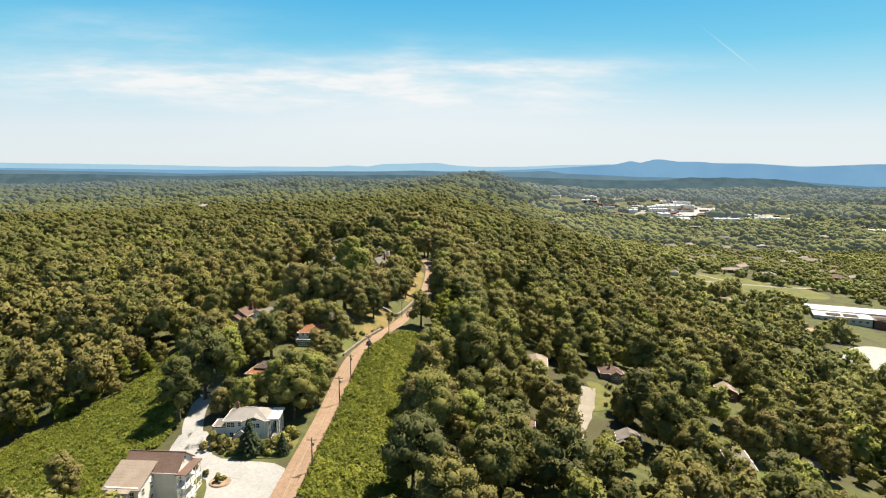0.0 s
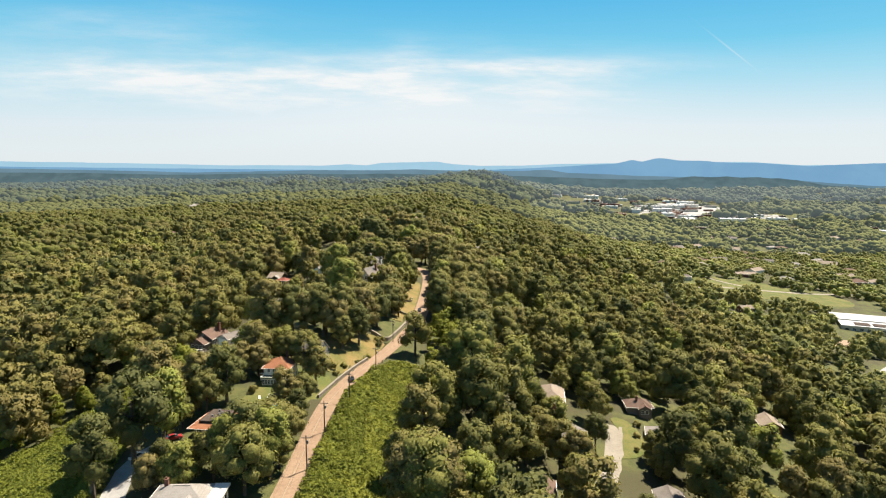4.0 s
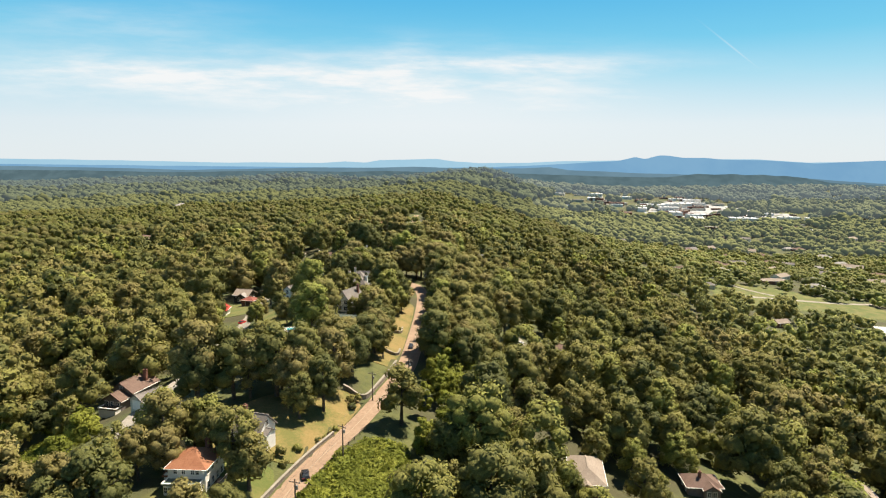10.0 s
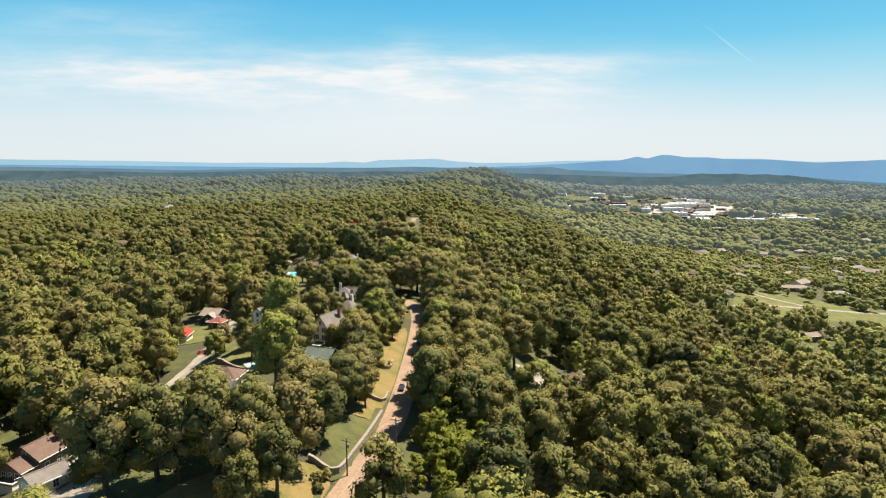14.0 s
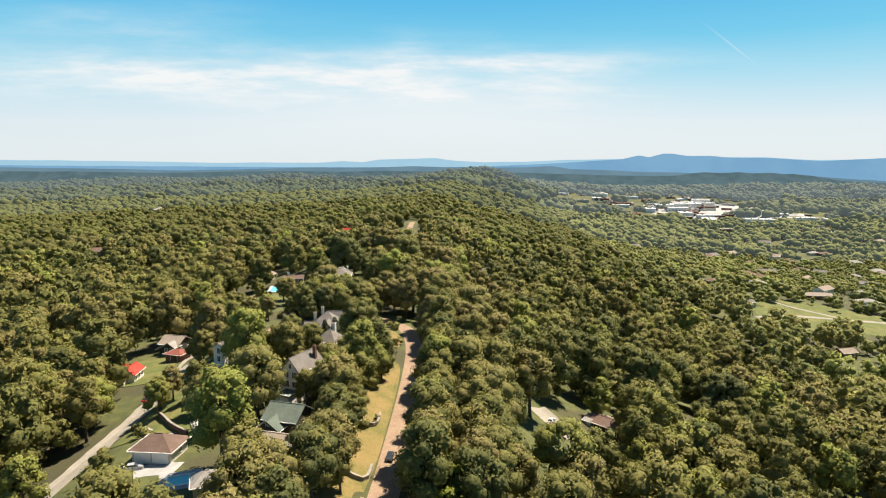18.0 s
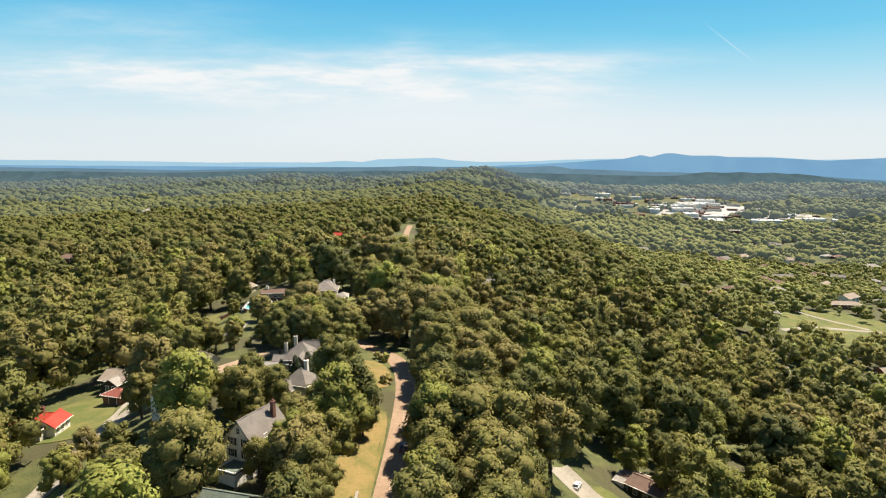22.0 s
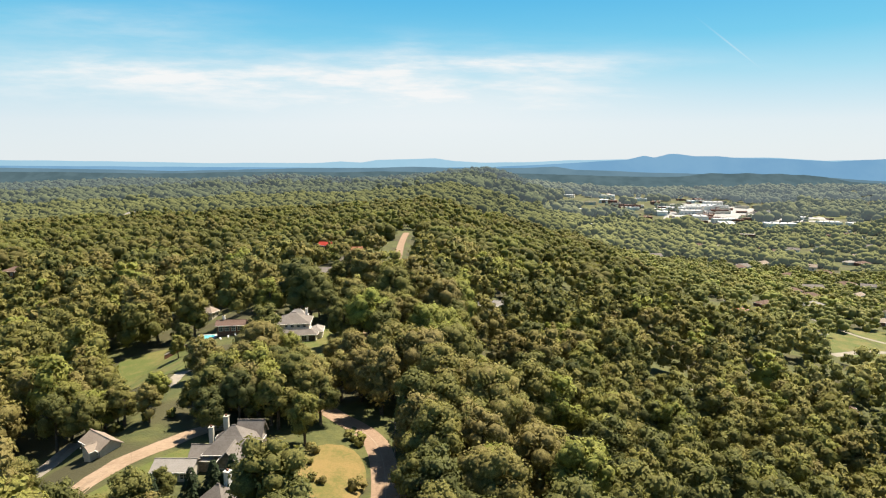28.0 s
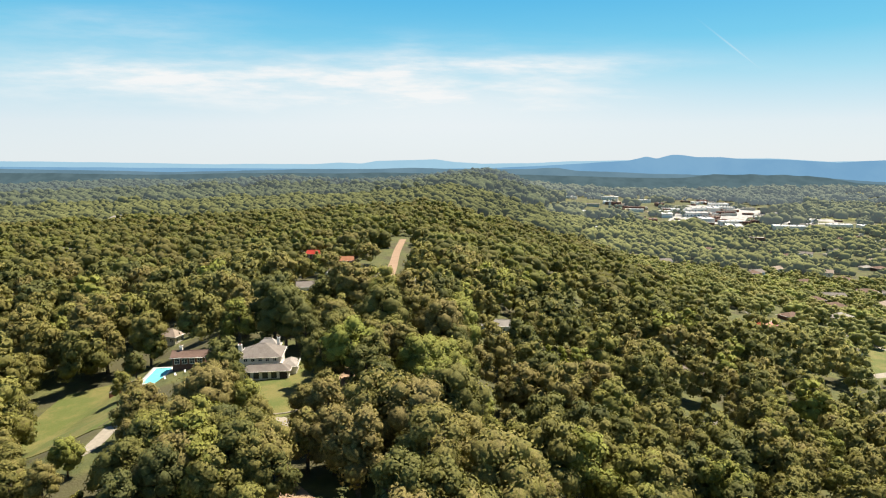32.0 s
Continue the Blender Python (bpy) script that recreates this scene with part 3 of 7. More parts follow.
def crown(seed, width, height, stem, count, leaves, size, level=1, quads=False, lie=0.25, ruffle=0.36):
    """A crown as points and triangles: inner clumps marked for painted shade, and many separate leafy sprays round
    them.
    """
    rng = random.Random(seed)
    nr = np.random.RandomState(seed)
    bl = boughs(rng, width, height, count, stem)
    pts, tris, n = [], [], 0
    bp, bt = BALLS[level]
    heart = np.array([0, 0, stem + (height - stem) * 0.40])
    for x, y, z, r in bl:
        w = bp * (r * 0.78) * (1 + 0.10 * nr.randn(len(bp), 1)) * [1, 1, 0.85] + [x, y, z]
        pts.append(w), tris.append(bt + n)
        n += len(bp)
    share = bl[:, 3] ** 2
    pick = nr.choice(len(bl), leaves * 2, p=share / share.sum())
    d = nr.randn(leaves * 2, 3)
    d[:, 2] = d[:, 2] + 0.35
    d /= np.linalg.norm(d, axis=1)[:, None]
    c = bl[pick, :3] + d * bl[pick, 3:] * nr.uniform(0.80, 1.08, (leaves * 2, 1)) * [1, 1, 0.85]
    gap = np.linalg.norm(c[:, None] - bl[None, :, :3], axis=2) / bl[None, :, 3]
    keep = np.where((gap > 0.72).all(axis=1) & (c[:, 2] > stem * 0.8))[0][:leaves]
    c, d = c[keep], d[keep]
    nrm = d + [0, 0, lie] + ruffle * nr.randn(len(c), 3)
    nrm /= np.linalg.norm(nrm, axis=1)[:, None]
    t1 = np.cross(nrm, nr.randn(len(c), 3))
    t1 /= np.linalg.norm(t1, axis=1)[:, None]
    t2 = np.cross(nrm, t1)
    s = size * nr.uniform(0.6, 1.35, (len(c), 1))
    out = (c - heart) / [width, width, (height - stem) * 0.6]
    out /= np.linalg.norm(out, axis=1)[:, None]
    soft_n = 0.40 * d + 0.95 * out + 0.22 * nrm
    soft_n /= np.linalg.norm(soft_n, axis=1)[:, None]
    m = len(c)
    i = np.arange(m) + n
    if quads:
        corners = [c - t1 * s - t2 * s * 0.35, c + t1 * s * 0.2 - t2 * s * 0.7 - nrm * s * 0.25, c + t1 * s + t2 * s * 0.3, c - t1 * s * 0.15 + t2 * s * 0.75 - nrm * s * 0.2]
        tris += [np.stack([i, i + m, i + 2 * m], 1), np.stack([i, i + 2 * m, i + 3 * m], 1)]
    else:
        corners = [c - t1 * s - t2 * s * 0.5, c + t1 * s - t2 * s * 0.4, c + t2 * s * 0.95]
        tris.append(np.stack([i, i + m, i + 2 * m], 1))
    core = np.concatenate(pts)
    core_n = core - np.repeat(bl[:, :3], len(bp), axis=0)
    core_n /= np.linalg.norm(core_n, axis=1)[:, None]
    pts = np.concatenate([core, *corners])
    nor = np.concatenate([core_n] + [soft_n] * len(corners))
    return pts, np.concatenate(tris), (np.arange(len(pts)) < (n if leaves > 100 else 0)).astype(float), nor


def fir(seed, width, height, leaves, size):
    """A narrow evergreen: drooping sprays in tiers round a pointed axis."""
    nr = np.random.RandomState(seed)
    f = nr.uniform(0.0, 1.0, leaves) ** 0.8
    a = nr.uniform(0, 2 * math.pi, leaves)
    r = width * (1 - f) * nr.uniform(0.55, 1.1, leaves) + 0.15
    c = np.stack([r * np.cos(a), r * np.sin(a), height * (0.08 + 0.92 * f)], 1)
    out = np.stack([np.cos(a), np.sin(a), -0.45 + 0 * a], 1)
    side = np.stack([-np.sin(a), np.cos(a), 0.3 * nr.randn(leaves)], 1)
    s = size * nr.uniform(0.7, 1.3, (leaves, 1)) * (1.15 - f[:, None] * 0.7)
    pts = [c - side * s * 0.6, c + side * s * 0.6, c + out * s * 1.3]
    i = np.arange(leaves)
    bp, bt = BALLS[1]
    core = bp * [width * 0.42, width * 0.42, height * 0.42] + [0, 0, height * 0.42]
    pts = np.concatenate([*pts, core])
    return pts, np.concatenate([np.stack([i, i + leaves, i + 2 * leaves], 1), bt + 3 * leaves]), (np.arange(len(pts)) >= 3 * leaves).astype(float), None


def mesh_from(name, pts, tris, inner, nor, mat, tint=None):
    me = bpy.data.meshes.new(name)
    me.vertices.add(len(pts))
    me.vertices.foreach_set("co", np.ascontiguousarray(pts, dtype=np.float32).ravel())
    me.loops.add(len(tris) * 3)
    me.loops.foreach_set("vertex_index", np.ascontiguousarray(tris, dtype=np.int32).ravel())
    me.polygons.add(len(tris))
    me.polygons.foreach_set("loop_start", np.arange(0, len(tris) * 3, 3, dtype=np.int32))
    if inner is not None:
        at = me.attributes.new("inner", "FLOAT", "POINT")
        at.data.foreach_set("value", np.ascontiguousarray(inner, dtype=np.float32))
    if tint is not None:
        at = me.attributes.new("tint", "FLOAT", "POINT")
        at.data.foreach_set("value", np.ascontiguousarray(tint, dtype=np.float32))
    me.materials.append(mat)
    me.update(calc_edges=True)
    me.shade_smooth()
    if nor is not None:
        at = me.attributes.new("custom_normal", "FLOAT_VECTOR", "POINT")
        at.data.foreach_set("vector", np.ascontiguousarray(nor, dtype=np.float32).ravel())
    return me


def forest(name, kinds, spots, mat, label, category="woods"):
    """Many trees past counting, joined into one object. spots: x, y, z, size, turn, kind, tint."""
    pts, tris, tint, inner_shade, norms, n = [], [], [], [], [], 0
    for x, y, z, s, a, kd, ti in spots:
        p, t, inner, nor = kinds[kd]
        ca, sa = math.cos(a) * s, math.sin(a) * s
        q = np.stack([p[:, 0] * ca - p[:, 1] * sa + x, p[:, 0] * sa + p[:, 1] * ca + y, p[:, 2] * s + z], 1)
        cb, sb = math.cos(a), math.sin(a)
        norms.append(np.stack([nor[:, 0] * cb - nor[:, 1] * sb, nor[:, 0] * sb + nor[:, 1] * cb, nor[:, 2]], 1))
        pts.append(q), tris.append(t + n), tint.append(np.full(len(p), ti)), inner_shade.append(inner)
        n += len(p)
    ob = new(name, mesh_from(name, np.concatenate(pts), np.concatenate(tris), np.concatenate(inner_shade), np.concatenate(norms), mat, np.concatenate(tint)))
    return tagged(ob, label, category, kind="stuff")


def trunk_mesh(seed, height, radius):
    """A tapered trunk with a few limbs."""
    rng = random.Random(seed)
    bm = bmesh.new()

    def limb(a, b, r0, r1, sides):
        way = (b - a).normalized()
        s = way.orthogonal().normalized()
        t = way.cross(s)
        rings = []
        for p, r in ((a, r0), (a.lerp(b, 0.5) + s * rng.uniform(-0.15, 0.15), (r0 + r1) / 2), (b, r1)):
            rings.append([bm.verts.new(p + (s * math.cos(2 * math.pi * i / sides) + t * math.sin(2 * math.pi * i / sides)) * r) for i in range(sides)])
        for u0, u1 in zip(rings, rings[1:]):
            for i in range(sides):
                bm.faces.new((u0[i], u0[(i + 1) % sides], u1[(i + 1) % sides], u1[i]))
    top = Vector((rng.uniform(-0.4, 0.4), rng.uniform(-0.4, 0.4), height))
    limb(Vector((0, 0, -0.6)), top, radius, radius * 0.35, 7)
    for i in range(5):
        a = rng.uniform(0, 6.28)
        z = height * rng.uniform(0.45, 0.85)
        base = Vector((0, 0, -0.6)).lerp(top, (z + 0.6) / (height + 0.6))
        r = height * rng.uniform(0.20, 0.34)
        limb(base, base + Vector((math.cos(a) * r, math.sin(a) * r, r * 0.8)), radius * 0.42, radius * 0.14, 5)
    me = bpy.data.meshes.new("trunk")
    bm.to_mesh(me)
    bm.free()
    me.materials.append(BARK)
    return me


NEAR_KINDS = [(crown(11 + i, w, h, st, int(n * 1.7), 1500, 0.22, 1, True), w, h, st) for i, (w, h, st, n) in enumerate(
    [(5.6, 14.0, 1.8, 12), (5.0, 15.5, 2.2, 12), (6.6, 15.0, 2.0, 14), (4.4, 12.0, 1.5, 10), (5.8, 17.0, 2.4, 14), (3.8, 10.5, 1.2, 9)])]
NEAR_TREES = []
for (pts, tris, inner, nor), w, h, st in NEAR_KINDS:
    NEAR_TREES.append((mesh_from("crown", pts, tris, inner, nor, LEAVES), trunk_mesh(int(h * 10), h * 0.62, 0.22 + 0.012 * h), h))
MID_KINDS = [crown(31 + i, w, h, 1.0, int(n * 1.7), 1350, 0.30) for i, (w, h, n) in enumerate(
    [(5.6, 14.5, 9), (5.0, 16.0, 9), (6.6, 15.5, 10), (4.4, 12.5, 8), (5.8, 17.5, 10), (3.8, 11.0, 7)])]
SLOPE_KINDS = [crown(131 + i, w, h, 1.0, int(n * 1.9), 900, 0.36, ruffle=0.34) for i, (w, h, n) in enumerate(
    [(5.6, 14.5, 7), (5.0, 16.0, 7), (6.6, 15.5, 8), (4.4, 12.5, 6), (5.8, 17.5, 8), (3.8, 11.0, 5)])]
LOWER_KINDS = [crown(171 + i, w, h, 0.8, int(n * 1.7), 300, 0.62, ruffle=0.34) for i, (w, h, n) in enumerate([(6.2, 12.0, 6), (5.4, 13.0, 6), (6.8, 13.0, 7), (4.8, 10.5, 5)])]
FAR_KINDS = [crown(51 + i, w, h, 0.5, n, 66, 0.95, lie=0.5, ruffle=0.30) for i, (w, h, n) in enumerate([(9.5, 11.0, 7), (12.0, 12.0, 9), (8.0, 13.0, 6), (11.0, 10.0, 8), (14.0, 11.0, 10), (6.5, 12.5, 5)])]
WOOD_KINDS = [crown(71 + i, w, h, 0.2, n, 14, 1.8, lie=0.6, ruffle=0.4) for i, (w, h, n) in enumerate([(22, 12, 6), (28, 10, 8), (17, 13, 5), (24, 11, 7)])]
DRAPED_KINDS = [crown(91 + i, w, h, 0.0, int(n * 1.6), 800, 0.32) for i, (w, h, n) in enumerate([(3.0, 11.0, 9), (3.8, 9.0, 8), (2.4, 13.0, 9), (4.6, 7.0, 8)])]


def inside(x, y, corners):
    hit = False
    for (x0, y0), (x1, y1) in zip(corners, corners[1:] + corners[:1]):
        if (y0 > y) != (y1 > y) and x < x0 + (y - y0) / (y1 - y0) * (x1 - x0):
            hit = not hit
    return hit


ROAD_DENSE = [(p.x, p.y) for p in smooth_line(ROAD, 4.0)]


def road_gap(x, y):
    return min(math.hypot(x - a, y - b) for a, b in ROAD_DENSE if abs(b - y) < 30) if -10 < y < 770 else 99


def is_open(x, y, margin):
    """True where no tree may stand."""
    if y < 780 and abs(x) < 90:
        seen = y < 386
        if road_gap(x, y) < (3.4 + margin * ((1.0 if y < 300 else 0.55) if x < crest(y) or y < 195 else 0.75) if seen else 12.0 if y > 545 else 1.5):
            return True
    for x0, x1, y0, y1 in OPEN_BOXES:
        if x0 - margin < x < x1 + margin and y0 - margin * 1.7 < y < y1 + margin * 0.6:
            return True
    if any(math.hypot(x - a, y - b) < r for a, b, r in OPEN_SPOTS):
        return True
    for line, half in OPEN_LINES:
        if abs(x - line[0][0]) < 400 and any(math.hypot(x - a, y - b) < half + margin * 0.8 for a, b in line):
            return True
    if y > 480 and any(abs(x - a) < 6 + c / 2 and -(22 if y < 1400 else 42) < y - b < 9 for a, b, c in FAR_SPOTS):
        return True
    return any(inside(x, y, c) for c in OPEN_AREAS)


def sow(seed, y0, y1, x_low, x_high, gap, margin, kinds, size, thin=None):
    """Jittered spots over a stretch of the plan."""
    rng = random.Random(seed)
    out, row, y = [], 0, y0
    while y < y1:
        x = x_low(y) + (gap / 2 if row % 2 else 0)
        while x < x_high(y):
            px, py = x + rng.uniform(-0.55, 0.55) * gap, y + rng.uniform(-0.55, 0.55) * gap
            s = size * rng.choice((0.62, 0.80, 0.92, 1.0, 1.1, 1.25, 1.5)) * rng.uniform(0.93, 1.07)
            s *= 1 + 0.38 * noise.noise(Vector((px / 34, py / 34, 2)))
            s = min(s, size * (0.80 if -62 < px < -12 and 190 < py < 405 else 1.25))
            patchy = 0.5 + 0.75 * noise.noise(Vector((px / 55, py / 55, 7)))
            spot = (px, py, 0.0, s, rng.uniform(0, 6.28), rng.randrange(kinds), min(max(0.40 * patchy + 0.72 * rng.random() - 0.06, 0.0), 0.98))
            if thin is not None and rng.random() > thin(px, py):
                x += gap
                continue
            if not is_open(px, py, margin * s):
                out.append((px, py, ground_z(px, py) - 0.3, *spot[3:]))
            x += gap
        y += gap * 0.87
        row += 1
    return out


def vine_slope(name, corners, seed, count, label):
    """A carpet of climbing vines: a lumpy sheet with many separate leaf sprays."""
    rng, nr = random.Random(seed), np.random.RandomState(seed)
    xs, ys = [a for a, b in corners], [b for a, b in corners]
    step, index, pts, tris = 1.6, {}, [], []
    nx, ny = int((max(xs) - min(xs)) / step) + 1, int((max(ys) - min(ys)) / step) + 1

    def lump(x, y):
        f = noise.noise(Vector((x * 0.16, y * 0.16, seed))) * 0.9 + noise.noise(Vector((x * 0.5, y * 0.5, seed + 3))) * 0.5
        return 0.3 + max(0.0, f + 0.2) * 1.5
    for j in range(ny + 1):
        for i in range(nx + 1):
            x, y = min(xs) + i * step, min(ys) + j * step
            if inside(x, y, corners):
                index[i, j] = len(pts)
                pts.append((x, y, ground_z(x, y) + lump(x, y)))
    for (i, j), a in index.items():
        b, c, d = index.get((i + 1, j)), index.get((i + 1, j + 1)), index.get((i, j + 1))
        if b is not None and c is not None and d is not None:
            tris += [(a, b, c), (a, c, d)]
    made = 0
    leaves = []
    while made < count:
        x, y = rng.uniform(min(xs), max(xs)), rng.uniform(min(ys), max(ys))
        if inside(x, y, corners):
            leaves.append((x, y, ground_z(x, y) + lump(x, y) + rng.uniform(-0.05, 0.4)))
            made += 1
    c = np.array(leaves)
    n = nr.randn(count, 3) * 0.7 + [0, 0, 1]
    n /= np.linalg.norm(n, axis=1)[:, None]
    t = np.cross(n, nr.randn(count, 3))
    t /= np.linalg.norm(t, axis=1)[:, None]
    w = np.cross(n, t)
    s = nr.uniform(0.18, 0.46, (count, 1))
    k0 = len(pts)
    i = np.arange(count) + k0
    allp = np.concatenate([np.array(pts), c - t * s - w * s * 0.5, c + t * s - w * s * 0.5, c + w * s])
    allt = np.concatenate([np.array(tris), np.stack([i, i + count, i + 2 * count], 1)])
    tint = np.array([0.5 + 0.45 * noise.noise(Vector((a * 0.11, b * 0.11, seed))) + 0.3 * noise.noise(Vector((a * 0.4, b * 0.4, seed + 5))) for a, b, _ in allp.tolist()])
    tint = np.clip(tint, 0.02, 0.98)
    ob = new(name, mesh_from(name, allp, allt, None, None, VINES, tint))
    return tagged(ob, label, "vines", kind="stuff")

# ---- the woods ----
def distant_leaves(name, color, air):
    """Woods of the backdrop, with the haze of some kilometres of summer air put into colour and emission."""
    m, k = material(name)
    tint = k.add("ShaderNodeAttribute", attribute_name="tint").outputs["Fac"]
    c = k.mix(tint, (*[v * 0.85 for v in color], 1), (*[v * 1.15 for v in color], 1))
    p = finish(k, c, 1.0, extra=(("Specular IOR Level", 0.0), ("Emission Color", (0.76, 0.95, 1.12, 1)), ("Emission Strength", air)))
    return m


def edge_low(y):
    return -0.74 * max(y, 0) - 40


def edge_high(y):
    return 0.74 * max(y, 0) + 40


def density(x, y):
    """How much of the ground is wooded: thinner on the valley floor and round the town."""
    if math.hypot((x - 690) / 400, (y - 1970) / 420) < 1:
        return 0.30
    u = x - crest(y)
    if u > 190 and y > 330:
        return 0.72 + 0.3 * noise.noise(Vector((x / 60, y / 60, 4)))
    return 1.0


vine_slope("vines_west", VINES_WEST, 3, 52000, "bright green vines smothering the western slope")
vine_slope("vines_east", VINES_EAST, 4, 30000, "bright green vines on the road bank")
vine_slope("vines_gully", VINES_GULLY, 8, 5000, "bright green vines in a gully on the east slope")
near = sow(5, 62, 540, lambda y: max(edge_low(y), -150), lambda y: min(edge_high(y), 140), 10.2, 2.1, 6, 1.20)
near_road = [s for s in near if abs(s[0] - crest(s[1])) < 40 and 100 < s[1] < 500]
random.Random(3).shuffle(near_road)
chosen = set(near_road[:230])
FIRST = {}


def plant(x, y, s, a, kd, z=None, label=""):
    """One tree of its own, with trunk and crown."""
    if kd not in FIRST:
        tree = new("tree")
        tagged(tree, "leafy broadleaf tree in full summer green", "tree", "trees along the ridge road")
        c_me, t_me, h = NEAR_TREES[kd]
        c_ob, t_ob = new("crown", c_me), new("trunk", t_me)
        c_ob.parent = t_ob.parent = tree
        FIRST[kd] = tree
    else:
        tree = copy_thing(FIRST[kd], Matrix.Identity(4))
    tree.matrix_basis = pose(x, y, ground_z(x, y) - 0.2 if z is None else z, 0, 0, math.degrees(a)) @ Matrix.Scale(s, 4)
    return tree


for x, y, z, s, a, kd, ti in [s for s in near if s in chosen]:
    plant(x, y, s, a, kd, z + 0.1)
# single trees of the gardens: x, y, crown radius
SOUTH_GARDENS = [(-36, 146, 6.4), (-32.6, 151, 5.4), (-38, 153, 6.4), (-43, 150, 4.2), (-52.5, 172.5, 4.4), (-50, 178.4, 6), (-53.5, 146, 3.6), (-71, 111, 4.2), (-54, 188, 4.6), (-32, 193, 4.4), (-41, 151, 5),
                 (-33.6, 157, 4.6), (-31.6, 165, 4), (-32, 172, 3.4), (-35.4, 196.4, 5.6), (-56.4, 168.3, 3.6), (-31.8, 155, 3.4), (-46.7, 153.4, 3.2), (-47.4, 195, 4.2), (-52, 149, 3.2), (-34.5, 160.5, 5.2), (-37.5, 158.5, 4.8), (-40, 199.5, 4.2), (-36, 177, 4.4), (-33, 183, 3.6), (-49, 199, 5), (-51, 193, 4.4),
                 (-55.5, 176, 4.6), (-57.5, 181, 4.8), (-52, 204, 5), (-46, 205, 4.6)]
LAWN_GARDENS = [(-53, 225, 7.4), (-46, 228, 7.6), (-37, 230, 6.8), (-31, 232, 6.6), (-25, 237, 6.4), (-42, 241, 7), (-56, 237, 4.8), (-27, 249, 6.4), (-22, 247, 5.6), (-46, 249, 4.2), (-42, 202.4, 4.6),
                (-28.6, 228, 4.6), (-28.2, 253.4, 5)]
LANE_GARDENS = [(-18.4, 277, 5.2), (-20.7, 284, 4.4), (-17, 288, 4.0), (-20, 262, 5.4), (-51, 297, 4.4), (-37, 270, 7), (-20.5, 292, 4.4), (-23, 300, 5.2), (-62, 300, 3.6), (-55, 306, 4), (-38, 294, 7.8), (-63, 310, 3.2), (-26.4, 303.4, 4.2), (-22, 306, 5),
                (-19.6, 296.6, 4.8), (-20, 283, 5.2), (-80, 306, 6), (-78, 299, 5.6), (-18.6, 269.4, 6), (-63.9, 305, 3.4), (-89.4, 300, 8), (-69.4, 265, 4.6), (-18, 302.6, 3.2), (-29, 301, 3.4), (-24.4, 308.5, 5), (-23.6, 313, 4.6), (-38.5, 302, 4)]
BEND_GARDENS = [(-18.4, 333, 5.0), (-14.6, 326, 4.2), (-66, 349, 3.8), (-71, 358, 3.6), (-68, 340, 4.0), (-64, 333, 4.2), (-20, 322, 6.6), (-27, 318, 5), (-46, 314, 7.2), (-40, 325, 5.4), (-32, 380, 5), (-28, 352.4, 3.6), (-50, 336, 4.4), (-43, 332, 5), (-40, 335, 4.6), (-20, 331, 5.6), (-42.4, 349, 2.6),
                (-40, 380, 5), (-16.4, 330, 6.2), (-16, 322, 5.2), (-33.5, 329, 4.4), (-18.4, 312, 5), (-50, 326, 6.6), (-22, 338, 6.8), (-85, 315, 6), (-92, 322, 5), (-100, 326, 5.6), (-71.3, 379, 5),
                (-25.3, 348, 3.2)]
VILLA_GARDENS = [(-25, 446, 4.6), (-27, 455, 5), (-29, 464, 5), (-28, 474, 5.4), (-29, 485, 5), (-19, 452, 5), (-18, 464, 5), (-19, 476, 5.4), (-20, 488, 5), (-37, 482, 4.6),
                 (-44, 486, 5), (-66, 384, 3.8), (-60, 383, 3.4), (-53, 388, 3.2), (-72, 387, 4.2), (-79, 381, 4.8), (-96, 402, 5),
                 (-105, 486, 7), (-92, 488, 7), (-24, 384, 4.6), (-64, 396, 3.6), (-72, 392, 3.8), (-42, 400, 6), (-90, 474, 3.6), (-57, 441, 3.6), (-60, 412, 4.6), (-46, 421, 4.8),
                 (-36, 396, 5), (-83, 452, 3.6), (-22, 399, 5.0), (-33, 407, 4.4), (-20, 410, 6), (-26, 418, 5), (-37, 413, 4.6), (-24, 428, 4.6), (-38, 387, 6.4), (-30, 393, 5.6), (-45, 390, 5.6),
                 (-50, 398, 5.4), (-30, 385, 5.6), (-47, 384, 5.4), (-34, 382, 5.2), (-27, 384, 5.2), (-74, 384, 4.6), (-69, 387, 4.2), (-80, 388, 5), (-54.4, 447, 4.4), (-65, 424, 4), (-78, 398, 4.6),
                 (-49, 431, 5.0), (-49, 414, 5.4), (-100, 436, 4.6), (-92, 424, 4), (-88, 405, 5), (-98, 410, 5)]
EAST_GARDENS = [(47, 226, 5.4), (60, 198, 5), (31, 192, 5.4), (33, 214, 5.2), (27, 200, 5.6), (35, 190, 5.4), (22, 192, 5), (37, 198, 4.6), (43.5, 206, 4.4), (28, 221, 4.4), (72, 214, 5),
                (76, 222, 5.6), (60, 206, 4), (104, 199, 6), (110, 204, 6.4), (117, 206, 6.4), (124, 207, 6.2), (98, 203, 5.2), (130, 200, 6), (112, 184, 4.6)]
GARDEN = SOUTH_GARDENS + LAWN_GARDENS + LANE_GARDENS + BEND_GARDENS + VILLA_GARDENS + EAST_GARDENS
